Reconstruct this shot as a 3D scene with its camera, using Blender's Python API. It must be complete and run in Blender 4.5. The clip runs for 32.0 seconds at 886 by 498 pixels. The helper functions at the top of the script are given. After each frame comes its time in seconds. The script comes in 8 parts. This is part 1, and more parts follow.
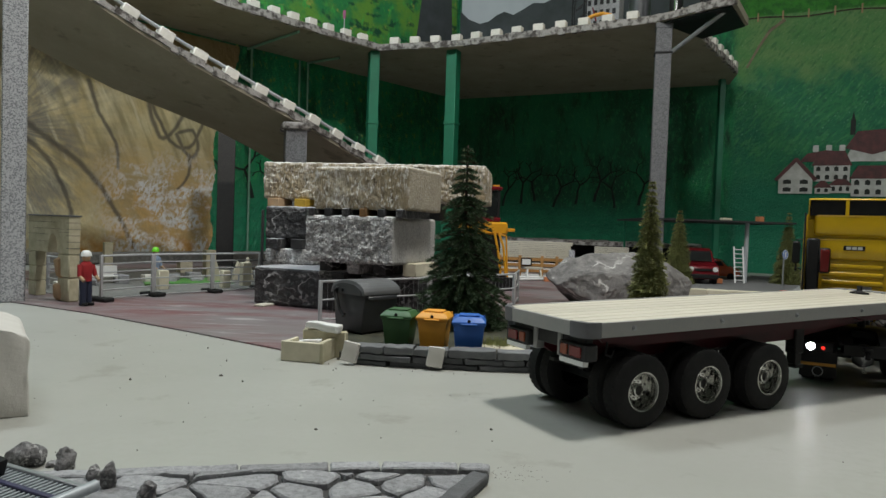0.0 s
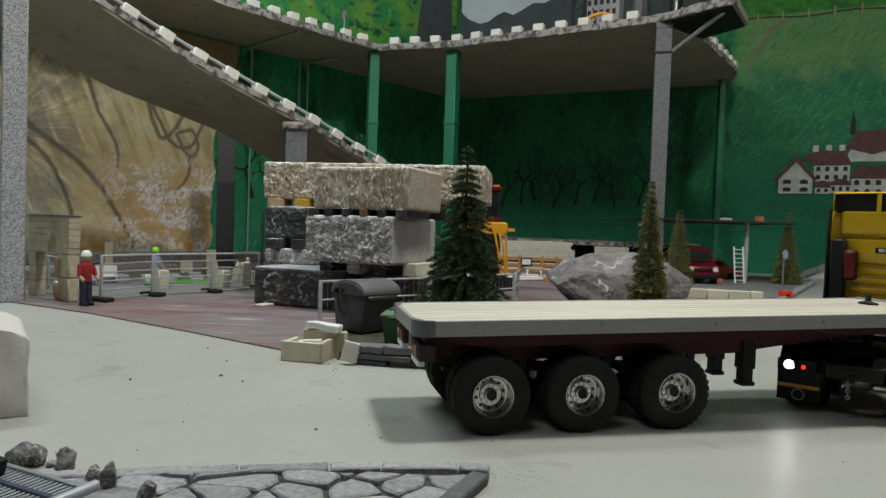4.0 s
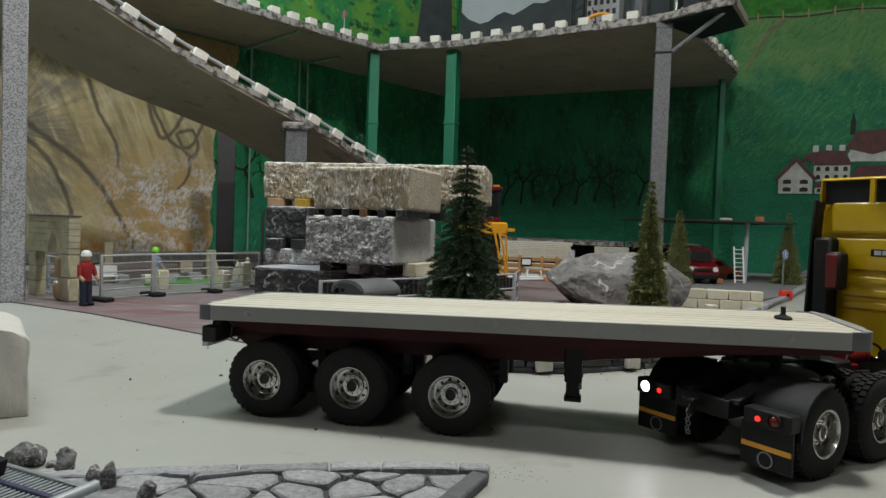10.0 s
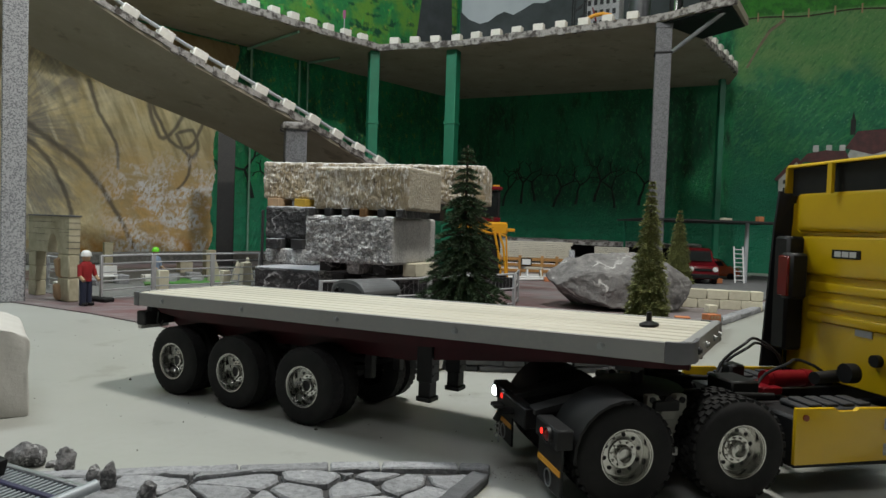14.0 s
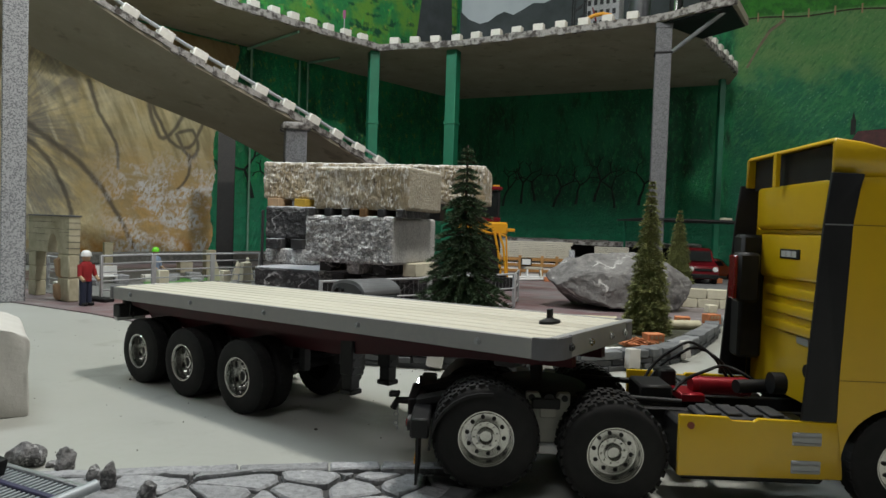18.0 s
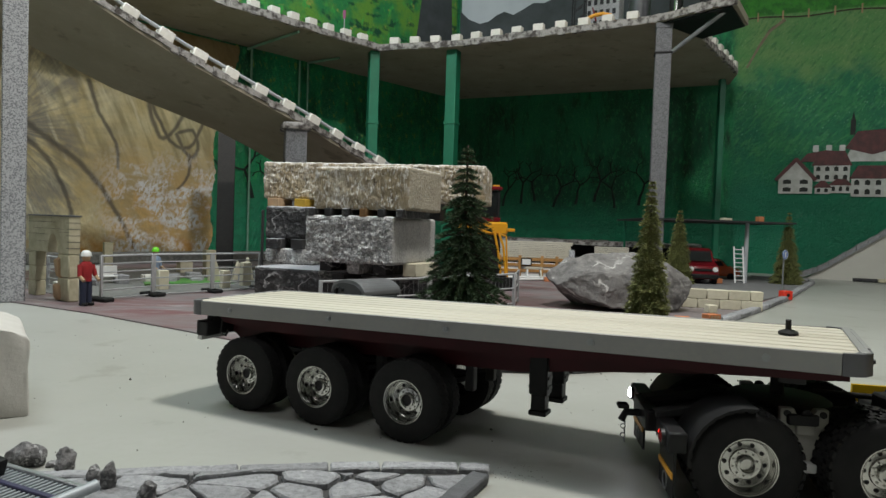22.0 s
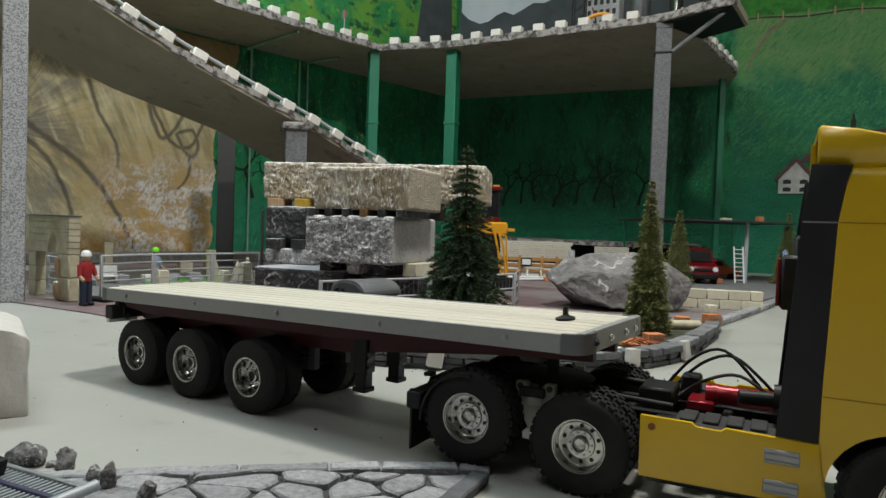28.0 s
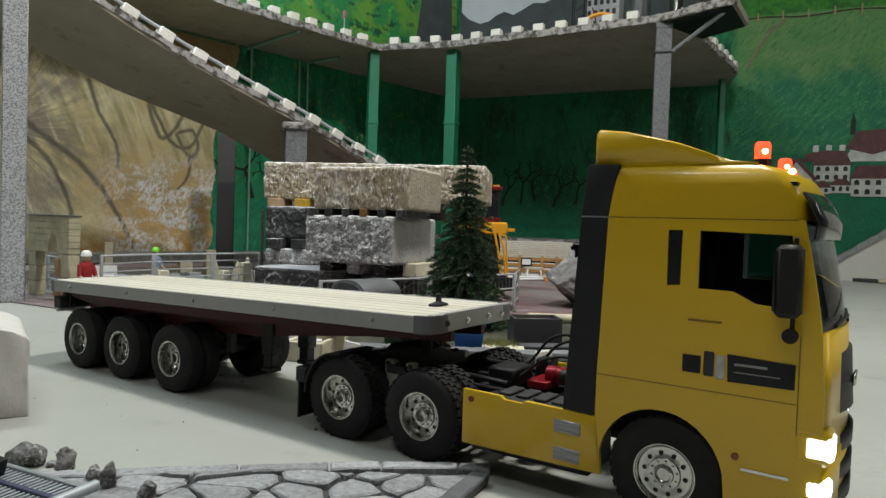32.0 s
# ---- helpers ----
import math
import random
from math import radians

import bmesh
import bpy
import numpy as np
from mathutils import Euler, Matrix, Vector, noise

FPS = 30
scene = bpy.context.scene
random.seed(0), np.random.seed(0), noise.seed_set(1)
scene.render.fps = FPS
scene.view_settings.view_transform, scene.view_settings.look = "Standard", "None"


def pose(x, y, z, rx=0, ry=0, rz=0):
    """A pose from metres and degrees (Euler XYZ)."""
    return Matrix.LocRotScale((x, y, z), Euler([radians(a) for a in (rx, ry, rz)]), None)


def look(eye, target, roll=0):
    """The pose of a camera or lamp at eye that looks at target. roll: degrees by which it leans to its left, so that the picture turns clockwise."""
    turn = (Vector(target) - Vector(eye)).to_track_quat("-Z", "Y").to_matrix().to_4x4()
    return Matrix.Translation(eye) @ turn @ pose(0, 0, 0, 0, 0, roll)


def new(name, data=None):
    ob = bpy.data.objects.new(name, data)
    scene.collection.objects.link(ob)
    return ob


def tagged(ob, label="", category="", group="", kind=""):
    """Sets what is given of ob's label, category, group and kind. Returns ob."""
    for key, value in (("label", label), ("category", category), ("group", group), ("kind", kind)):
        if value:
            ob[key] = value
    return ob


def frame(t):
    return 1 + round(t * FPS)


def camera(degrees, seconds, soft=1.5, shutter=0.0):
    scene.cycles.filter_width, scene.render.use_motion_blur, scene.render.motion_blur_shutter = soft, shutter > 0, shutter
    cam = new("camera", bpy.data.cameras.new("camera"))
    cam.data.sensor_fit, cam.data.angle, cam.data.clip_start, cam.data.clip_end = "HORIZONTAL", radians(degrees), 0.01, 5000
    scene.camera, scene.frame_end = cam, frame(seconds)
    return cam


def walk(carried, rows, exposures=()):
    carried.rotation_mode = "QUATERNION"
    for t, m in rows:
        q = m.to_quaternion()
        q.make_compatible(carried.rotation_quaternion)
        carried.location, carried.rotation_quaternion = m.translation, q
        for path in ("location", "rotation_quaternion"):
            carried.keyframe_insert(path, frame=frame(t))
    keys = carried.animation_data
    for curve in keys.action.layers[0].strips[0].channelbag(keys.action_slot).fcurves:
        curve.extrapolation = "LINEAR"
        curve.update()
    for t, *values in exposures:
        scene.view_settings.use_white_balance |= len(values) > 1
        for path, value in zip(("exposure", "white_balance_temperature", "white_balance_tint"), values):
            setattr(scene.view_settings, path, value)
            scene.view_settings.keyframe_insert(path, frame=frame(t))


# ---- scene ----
cam = camera(67.93, 32.0, soft=1.5, shutter=0.0)
EYE = Vector((0.0, 0.0, 0.2216))
AIM = EYE + Vector((0.0, math.cos(radians(-1.849)), math.sin(radians(-1.849))))
walk(cam, [(0.0, look(EYE, AIM, 1.897)), (32.0, look(EYE, AIM, 1.897))], exposures=[(0.0, -0.03), (8.0, 0.02), (12.0, 0.0), (14.0, 0.06), (22.0, 0.14), (28.0, 0.22), (32.0, 0.28)])

# ---- light: the hall's ceiling lamps ----
world = bpy.data.worlds.new("hall_air")
scene.world = world
world.use_nodes = True
world.node_tree.nodes["Background"].inputs[0].default_value = (0.80, 0.92, 1.0, 1)
world.node_tree.nodes["Background"].inputs[1].default_value = 0.058


def lamp(name, x, y, z, sx, sy, watts, colour=(0.99, 0.985, 1.0), aim=None):
    data = bpy.data.lights.new(name, "AREA")
    data.shape, data.size, data.size_y, data.energy, data.color = "RECTANGLE", sx, sy, watts, colour
    ob = new(name, data)
    ob.matrix_world = look((x, y, z), aim or (x, y + 0.001, 0))
    return ob


lamp("ceiling_tube", 0.56, 1.02, 2.70, 0.28, 0.28, 59, (1.0, 0.985, 0.93))
lamp("ceiling_tube", -1.35, 1.60, 2.70, 1.2, 0.45, 57, (0.84, 0.94, 1.0), aim=(-1.8, 2.7, 0.0))
lamp("ceiling_tube", -0.7, -0.7, 2.70, 1.0, 0.25, 12)
lamp("ceiling_tube", 3.6, 0.6, 2.60, 0.35, 2.2, 26, aim=(2.4, 4.0, 0.8))
lamp("ceiling_tube", -0.6, 3.9, 2.80, 2.0, 0.30, 9)

# ---- materials ----
def mat(name, colour, rough=0.6, metal=0.0, second=None, scale=40.0, amount=0.5, bump=0.0, bump_scale=None, fine=None,
        fine_scale=None, random_part=0.0, coat=0.0, spec=0.5, bump_dist=0.002, speck=None, speck_scale=90, detail=6.0, stretch=(1, 1, 1), contrast=(0.35, 0.65), top_tint=None, chip=None):
    """Two scales of variation over a base colour, with relief."""
    m = bpy.data.materials.new(name)
    m.use_nodes = True
    nt = m.node_tree
    bs = nt.nodes["Principled BSDF"]
    bs.inputs["Roughness"].default_value, bs.inputs["Metallic"].default_value = rough, metal
    bs.inputs["Coat Weight"].default_value = coat
    bs.inputs["Specular IOR Level"].default_value = spec
    co = nt.nodes.new("ShaderNodeTexCoord")
    mp = nt.nodes.new("ShaderNodeMapping")
    mp.inputs["Scale"].default_value = stretch
    nt.links.new(co.outputs["Object"], mp.inputs["Vector"])
    out = None

    def noisy(sc, lo, hi, det=detail):
        n = nt.nodes.new("ShaderNodeTexNoise")
        n.inputs["Scale"].default_value, n.inputs["Detail"].default_value = sc, det
        n.inputs["Roughness"].default_value = 0.6
        nt.links.new(mp.outputs["Vector"], n.inputs["Vector"])
        r = nt.nodes.new("ShaderNodeMapRange")
        r.inputs["From Min"].default_value, r.inputs["From Max"].default_value = lo, hi
        nt.links.new(n.outputs["Fac"], r.inputs["Value"])
        return n, r.outputs["Result"]

    def mix(fac, a, b, mode="MIX"):
        x = nt.nodes.new("ShaderNodeMix")
        x.data_type, x.blend_type = "RGBA", mode
        for sock, val in ((x.inputs["Factor"], fac), (x.inputs["A"], a), (x.inputs["B"], b)):
            if isinstance(val, (int, float)):
                sock.default_value = val
            elif isinstance(val, tuple):
                sock.default_value = (*val, 1)
            else:
                nt.links.new(val, sock)
        return x.outputs["Result"]

    colour_out = None
    if second:
        n, f = noisy(scale, *contrast)
        mul = nt.nodes.new("ShaderNodeMath")
        mul.operation = "MULTIPLY"
        mul.inputs[1].default_value = amount
        nt.links.new(f, mul.inputs[0])
        colour_out = mix(mul.outputs[0], colour, second)
    if fine:
        n2, f2 = noisy(fine_scale or scale * 8, 0.45, 0.7)
        colour_out = mix(f2, colour_out or colour, fine)
    if speck:
        n4, f4 = noisy(speck_scale, 0.60, 0.68)
        colour_out = mix(f4, colour_out or colour, speck)
    if chip:
        shade, size, share = chip
        warp = nt.nodes.new("ShaderNodeTexNoise")
        warp.inputs["Scale"].default_value = size * 0.7
        nt.links.new(mp.outputs["Vector"], warp.inputs["Vector"])
        bent = nt.nodes.new("ShaderNodeVectorMath")
        bent.operation = "MULTIPLY_ADD"
        bent.inputs[1].default_value = (1.6 / size,) * 3
        nt.links.new(warp.outputs["Color"], bent.inputs[0])
        nt.links.new(mp.outputs["Vector"], bent.inputs[2])
        cells = nt.nodes.new("ShaderNodeTexVoronoi")
        cells.inputs["Scale"].default_value = size
        nt.links.new(bent.outputs[0], cells.inputs["Vector"])
        pick = nt.nodes.new("ShaderNodeSeparateColor")
        nt.links.new(cells.outputs["Color"], pick.inputs[0])
        step = nt.nodes.new("ShaderNodeMapRange")
        step.inputs["From Min"].default_value, step.inputs["From Max"].default_value = 1 - share - 0.06, 1 - share + 0.06
        nt.links.new(pick.outputs[0], step.inputs["Value"])
        zone, zf = noisy(size * 0.16, 0.38, 0.60)
        both = nt.nodes.new("ShaderNodeMath")
        both.operation = "MULTIPLY"
        nt.links.new(step.outputs["Result"], both.inputs[0])
        nt.links.new(zf, both.inputs[1])
        colour_out = mix(both.outputs[0], colour_out or colour, shade)
    # upward faces turn to a paler tint
    if top_tint:
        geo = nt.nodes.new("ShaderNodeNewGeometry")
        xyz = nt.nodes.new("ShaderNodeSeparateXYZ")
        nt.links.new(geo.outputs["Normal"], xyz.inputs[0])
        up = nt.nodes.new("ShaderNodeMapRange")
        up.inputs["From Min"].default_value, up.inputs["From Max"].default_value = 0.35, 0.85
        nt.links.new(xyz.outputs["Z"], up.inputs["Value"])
        colour_out = mix(up.outputs["Result"], colour_out or colour, top_tint)
    if random_part:
        info = nt.nodes.new("ShaderNodeObjectInfo")
        r = nt.nodes.new("ShaderNodeMapRange")
        r.inputs["To Min"].default_value, r.inputs["To Max"].default_value = 1 - random_part, 1 + random_part * 0.4
        nt.links.new(info.outputs["Random"], r.inputs["Value"])
        g = nt.nodes.new("ShaderNodeCombineColor")
        for i in range(3):
            nt.links.new(r.outputs["Result"], g.inputs[i])
        colour_out = mix(1.0, colour_out or colour, g.outputs[0], "MULTIPLY")
    if colour_out:
        nt.links.new(colour_out, bs.inputs["Base Color"])
    else:
        bs.inputs["Base Color"].default_value = (*colour, 1)
    if bump:
        n3, f3 = noisy(bump_scale or scale * 4, 0.0, 1.0)
        b = nt.nodes.new("ShaderNodeBump")
        b.inputs["Strength"].default_value, b.inputs["Distance"].default_value = bump, bump_dist
        nt.links.new(n3.outputs["Fac"], b.inputs["Height"])
        nt.links.new(b.outputs["Normal"], bs.inputs["Normal"])
    return m


def glow(name, colour, strength):
    m = bpy.data.materials.new(name)
    m.use_nodes = True
    bs = m.node_tree.nodes["Principled BSDF"]
    bs.inputs["Base Color"].default_value = (*colour, 1)
    bs.inputs["Emission Color"].default_value = (*colour, 1)
    bs.inputs["Emission Strength"].default_value = strength
    return m


def glass(name, tint=(0.9, 0.95, 0.95), rough=0.02):
    m = bpy.data.materials.new(name)
    m.use_nodes = True
    bs = m.node_tree.nodes["Principled BSDF"]
    bs.inputs["Base Color"].default_value = (*tint, 1)
    bs.inputs["Roughness"].default_value = rough
    bs.inputs["Transmission Weight"].default_value = 1.0
    bs.inputs["IOR"].default_value = 1.1
    return m


FLOOR = mat("painted_floor", (0.380, 0.386, 0.356), 0.41, second=(0.318, 0.322, 0.290), scale=2.6, amount=0.9, speck=(0.285, 0.282, 0.252), speck_scale=9, fine=(0.352, 0.355, 0.322), fine_scale=90, bump=0.06, bump_scale=30)
YARD = mat("yard_surface", (0.175, 0.150, 0.152), 0.5, second=(0.155, 0.062, 0.066), scale=5.0, amount=0.85, fine=(0.21, 0.19, 0.19), fine_scale=26, speck=(0.34, 0.32, 0.32), speck_scale=13, contrast=(0.45, 0.60), bump=0.25, bump_scale=160, stretch=(0.4, 1.6, 1))
GRAVEL = mat("grey_gravel", (0.20, 0.20, 0.20), 0.9, second=(0.11, 0.11, 0.11), scale=160, amount=0.8, bump=0.6, bump_scale=300)
RAMP = mat("ramp_concrete", (0.50, 0.49, 0.44), 0.6, second=(0.43, 0.42, 0.37), scale=4, amount=0.8, bump=0.05)

class Nodes:
    """A short way to write a procedural colour."""
    def __init__(self, name, rough, spec):
        self.m = bpy.data.materials.new(name)
        self.m.use_nodes = True
        self.t = self.m.node_tree
        self.bs = self.t.nodes["Principled BSDF"]
        self.bs.inputs["Roughness"].default_value = rough
        self.bs.inputs["Specular IOR Level"].default_value = spec
        self.co = self.t.nodes.new("ShaderNodeTexCoord").outputs["Object"]
        sp = self.t.nodes.new("ShaderNodeSeparateXYZ")
        self.t.links.new(self.co, sp.inputs[0])
        self.x, self.y, self.z = sp.outputs

    def put(self, val, sock):
        if isinstance(val, tuple):
            sock.default_value = (*val, 1) if len(val) == 3 and sock.type == "RGBA" else val
        elif isinstance(val, (int, float)):
            sock.default_value = val
        else:
            self.t.links.new(val, sock)

    def math(self, op, a, b=0.0):
        n = self.t.nodes.new("ShaderNodeMath")
        n.operation = op
        self.put(a, n.inputs[0])
        self.put(b, n.inputs[1])
        return n.outputs[0]

    def vec(self, a, b, c=0.0):
        n = self.t.nodes.new("ShaderNodeCombineXYZ")
        for k, v in enumerate((a, b, c)):
            self.put(v, n.inputs[k])
        return n.outputs[0]

    def noise(self, scale, vector=None, detail=6.0, stretch=(1, 1, 1), rough=0.6, lean=0.0):
        n = self.t.nodes.new("ShaderNodeTexNoise")
        n.inputs["Scale"].default_value, n.inputs["Detail"].default_value, n.inputs["Roughness"].default_value = scale, detail, rough
        mp = self.t.nodes.new("ShaderNodeMapping")
        mp.inputs["Scale"].default_value = stretch
        if lean:
            turned = self.t.nodes.new("ShaderNodeVectorRotate")
            turned.rotation_type = "Y_AXIS"
            turned.inputs["Angle"].default_value = radians(lean)
            self.t.links.new(vector or self.co, turned.inputs["Vector"])
            vector = turned.outputs[0]
        self.t.links.new(vector or self.co, mp.inputs["Vector"])
        self.t.links.new(mp.outputs[0], n.inputs["Vector"])
        return n.outputs["Fac"]

    def ramp(self, v, lo, hi):
        n = self.t.nodes.new("ShaderNodeMapRange")
        n.interpolation_type = "SMOOTHSTEP"
        self.put(v, n.inputs["Value"])
        n.inputs["From Min"].default_value, n.inputs["From Max"].default_value = lo, hi
        return n.outputs["Result"]

    def mix(self, f, a, b):
        n = self.t.nodes.new("ShaderNodeMix")
        n.data_type = "RGBA"
        self.put(f, n.inputs["Factor"])
        self.put(a, n.inputs["A"])
        self.put(b, n.inputs["B"])
        return n.outputs["Result"]

    def vmath(self, op, a, b):
        n = self.t.nodes.new("ShaderNodeVectorMath")
        n.operation = op
        self.put(a, n.inputs[0])
        self.put(b, n.inputs["Scale"] if op == "SCALE" else n.inputs[1])
        return n.outputs["Value"] if op in ("DOT_PRODUCT", "LENGTH", "DISTANCE") else n.outputs["Vector"]

    def brush(self, strokes, wobble=0.02):
        """Nearness, in stroke widths, to airbrushed lines drawn on the wall."""
        push = self.t.nodes.new("ShaderNodeTexNoise")
        push.inputs["Scale"].default_value, push.inputs["Detail"].default_value = 9.0, 3.0
        self.t.links.new(self.co, push.inputs["Vector"])
        off = self.vmath("SCALE", self.vmath("SUBTRACT", push.outputs["Color"], (0.5, 0.5, 0.5)), wobble * 2)
        p = self.vmath("MULTIPLY", self.vmath("ADD", self.co, off), (1.0, 0.0, 1.0))
        near = None
        for line, w0, w1 in strokes:
            pts = []
            for i in range(len(line) - 1):
                p0, p1, p2, p3 = (Vector(line[max(0, min(len(line) - 1, i + k))]) for k in (-1, 0, 1, 2))
                for u in (0.0, 0.33, 0.67):
                    pts.append(0.5 * (2 * p1 + (p2 - p0) * u + (2 * p0 - 5 * p1 + 4 * p2 - p3) * u * u + (3 * p1 - p0 - 3 * p2 + p3) * u ** 3))
            pts.append(Vector(line[-1]))
            for i, (a, b) in enumerate(zip(pts, pts[1:])):
                w = w0 + (w1 - w0) * (i + 0.5) / (len(pts) - 1)
                d = (b[0] - a[0], 0.0, b[1] - a[1])
                size = d[0] * d[0] + d[2] * d[2]
                q = self.vmath("SUBTRACT", p, (a[0], 0.0, a[1]))
                t = self.math("MAXIMUM", self.math("MINIMUM", self.vmath("DOT_PRODUCT", q, (d[0] / size, 0.0, d[2] / size)), 1.0), 0.0)
                foot = self.vmath("SCALE", d, t)
                far = self.math("DIVIDE", self.vmath("DISTANCE", q, foot), w)
                near = far if near is None else self.math("MINIMUM", near, far)
        return near

    def done(self, colour, height, strength, dist):
        self.t.links.new(colour, self.bs.inputs["Base Color"])
        b = self.t.nodes.new("ShaderNodeBump")
        b.inputs["Strength"].default_value, b.inputs["Distance"].default_value = strength, dist
        self.t.links.new(height, b.inputs["Height"])
        self.t.links.new(b.outputs[0], self.bs.inputs["Normal"])
        return self.m


def forest_paint(name, split):
    """Impasto forest brushwork; right of split along the wall it turns to teal, then meadow higher up."""
    n = Nodes(name, 0.34, 0.5)
    # side wall greens scaled up: the stronger light there is put into the colour
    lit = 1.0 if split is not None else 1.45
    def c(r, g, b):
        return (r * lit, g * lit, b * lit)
    col = n.mix(n.ramp(n.noise(3.0, stretch=(1, 1, 0.4)), 0.38, 0.64), c(0.010, 0.215, 0.085), c(0.004, 0.080, 0.034))
    col = n.mix(n.ramp(n.noise(8, stretch=(1.8, 1, 0.45), lean=6), 0.50, 0.70), col, c(0.004, 0.050, 0.022))
    col = n.mix(n.ramp(n.noise(24, stretch=(1.2, 1, 0.55), lean=-12), 0.52, 0.70), col, c(0.022, 0.27, 0.085))
    col = n.mix(n.math("MULTIPLY", n.ramp(n.noise(52, detail=8.0, stretch=(1.4, 1, 0.5), lean=18), 0.55, 0.68), 0.8), col, c(0.060, 0.33, 0.11))
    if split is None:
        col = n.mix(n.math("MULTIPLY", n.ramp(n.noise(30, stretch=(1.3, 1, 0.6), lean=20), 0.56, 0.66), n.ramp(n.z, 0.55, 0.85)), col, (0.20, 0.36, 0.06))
    lowz = n.math("ADD", n.z, n.math("MULTIPLY", n.noise(4), 0.25))
    low = n.mix(n.ramp(n.noise(12, stretch=(0.6, 1, 1.4)), 0.38, 0.66), c(0.006, 0.150, 0.072), c(0.012, 0.205, 0.098))
    low = n.mix(n.ramp(n.noise(34, stretch=(0.5, 1, 1.6)), 0.55, 0.68), low, c(0.008, 0.105, 0.050))
    col = n.mix(n.ramp(lowz, 0.62, 0.42), col, low)
    if split is not None:
        wob = n.math("MULTIPLY", n.math("SUBTRACT", n.noise(5), 0.5), 0.5)
        zz = n.math("ADD", n.z, wob)
        right = n.mix(n.ramp(n.noise(4, stretch=(1, 1, 1.3)), 0.30, 0.70), (0.008, 0.150, 0.080), (0.030, 0.215, 0.080))
        right = n.mix(n.math("MULTIPLY", n.ramp(n.noise(16, detail=8.0, stretch=(2.2, 1, 0.7), lean=-38), 0.46, 0.66), 0.85), right, (0.065, 0.285, 0.105))
        right = n.mix(n.math("MULTIPLY", n.ramp(n.noise(38, detail=8.0, stretch=(2.0, 1, 0.7), lean=-46), 0.50, 0.64), 0.75), right, (0.010, 0.110, 0.062))
        # pale teal dabs: highlights of the glossy relief, mixed into the colour
        right = n.mix(n.math("MULTIPLY", n.ramp(n.noise(54, detail=9.0, stretch=(1.8, 1, 0.8), lean=-30), 0.58, 0.66), n.ramp(n.noise(5), 0.40, 0.60)), right, (0.20, 0.44, 0.27))
        teal = n.mix(n.ramp(n.noise(7, stretch=(0.6, 1, 1.2)), 0.35, 0.68), (0.006, 0.150, 0.080), (0.010, 0.190, 0.100))
        right = n.mix(n.ramp(zz, 0.78, 0.48), right, teal)
        high = n.mix(n.ramp(n.noise(6, stretch=(0.7, 1, 1.3)), 0.30, 0.70), (0.085, 0.270, 0.080), (0.165, 0.310, 0.110))
        high = n.mix(n.math("MULTIPLY", n.ramp(n.noise(26, stretch=(2.4, 1, 0.6), lean=-40), 0.48, 0.66), 0.8), high, (0.045, 0.175, 0.055))
        high = n.mix(n.math("MULTIPLY", n.ramp(n.noise(60, detail=9.0, stretch=(2.0, 1, 0.8), lean=-30), 0.58, 0.66), 0.7), high, (0.30, 0.44, 0.20))
        right = n.mix(n.ramp(zz, 1.14, 1.32), right, high)
        top = n.mix(n.ramp(n.noise(18), 0.4, 0.62), (0.050, 0.270, 0.030), (0.025, 0.150, 0.022))
        right = n.mix(n.ramp(n.z, 1.610, 1.625), right, top)
        edge = n.math("ADD", n.x, n.math("MULTIPLY", n.math("SUBTRACT", n.noise(7), 0.5), 0.12))
        col = n.mix(n.ramp(edge, split - 0.03, split + 0.03), col, right)
    col = n.mix(n.ramp(n.noise(80, detail=9.0, stretch=(1.4, 1, 0.7)), 0.645, 0.69), col, (0.24, 0.46, 0.30))
    rough_h = n.math("ADD", n.noise(40, detail=8, stretch=(1.6, 1, 0.7), lean=-25), n.math("MULTIPLY", n.noise(110, detail=6, stretch=(1.6, 1, 0.7), lean=-35), 0.5))
    return n.done(col, rough_h, 1.0, 0.020)


ROCK_STROKES = (
    ([(2.90, 0.66), (2.74, 0.55), (2.58, 0.42), (2.45, 0.22), (2.36, 0.03)], 0.028, 0.015),
    ([(2.90, 0.60), (2.77, 0.48), (2.68, 0.30), (2.66, 0.16)], 0.020, 0.012),
    ([(2.60, 0.86), (2.55, 0.72), (2.47, 0.58), (2.46, 0.46)], 0.018, 0.012),
    ([(2.44, 1.00), (2.34, 0.88), (2.30, 0.74), (2.26, 0.64), (2.20, 0.66), (2.14, 0.76)], 0.022, 0.017),
    ([(2.30, 0.80), (2.20, 0.62), (2.10, 0.60), (2.04, 0.70), (2.02, 0.80)], 0.016, 0.014),
    ([(2.17, 0.66), (2.10, 0.55), (2.05, 0.60), (2.08, 0.69), (2.16, 0.67)], 0.017, 0.016),
    ([(2.10, 0.56), (2.10, 0.46), (2.16, 0.38)], 0.018, 0.010))


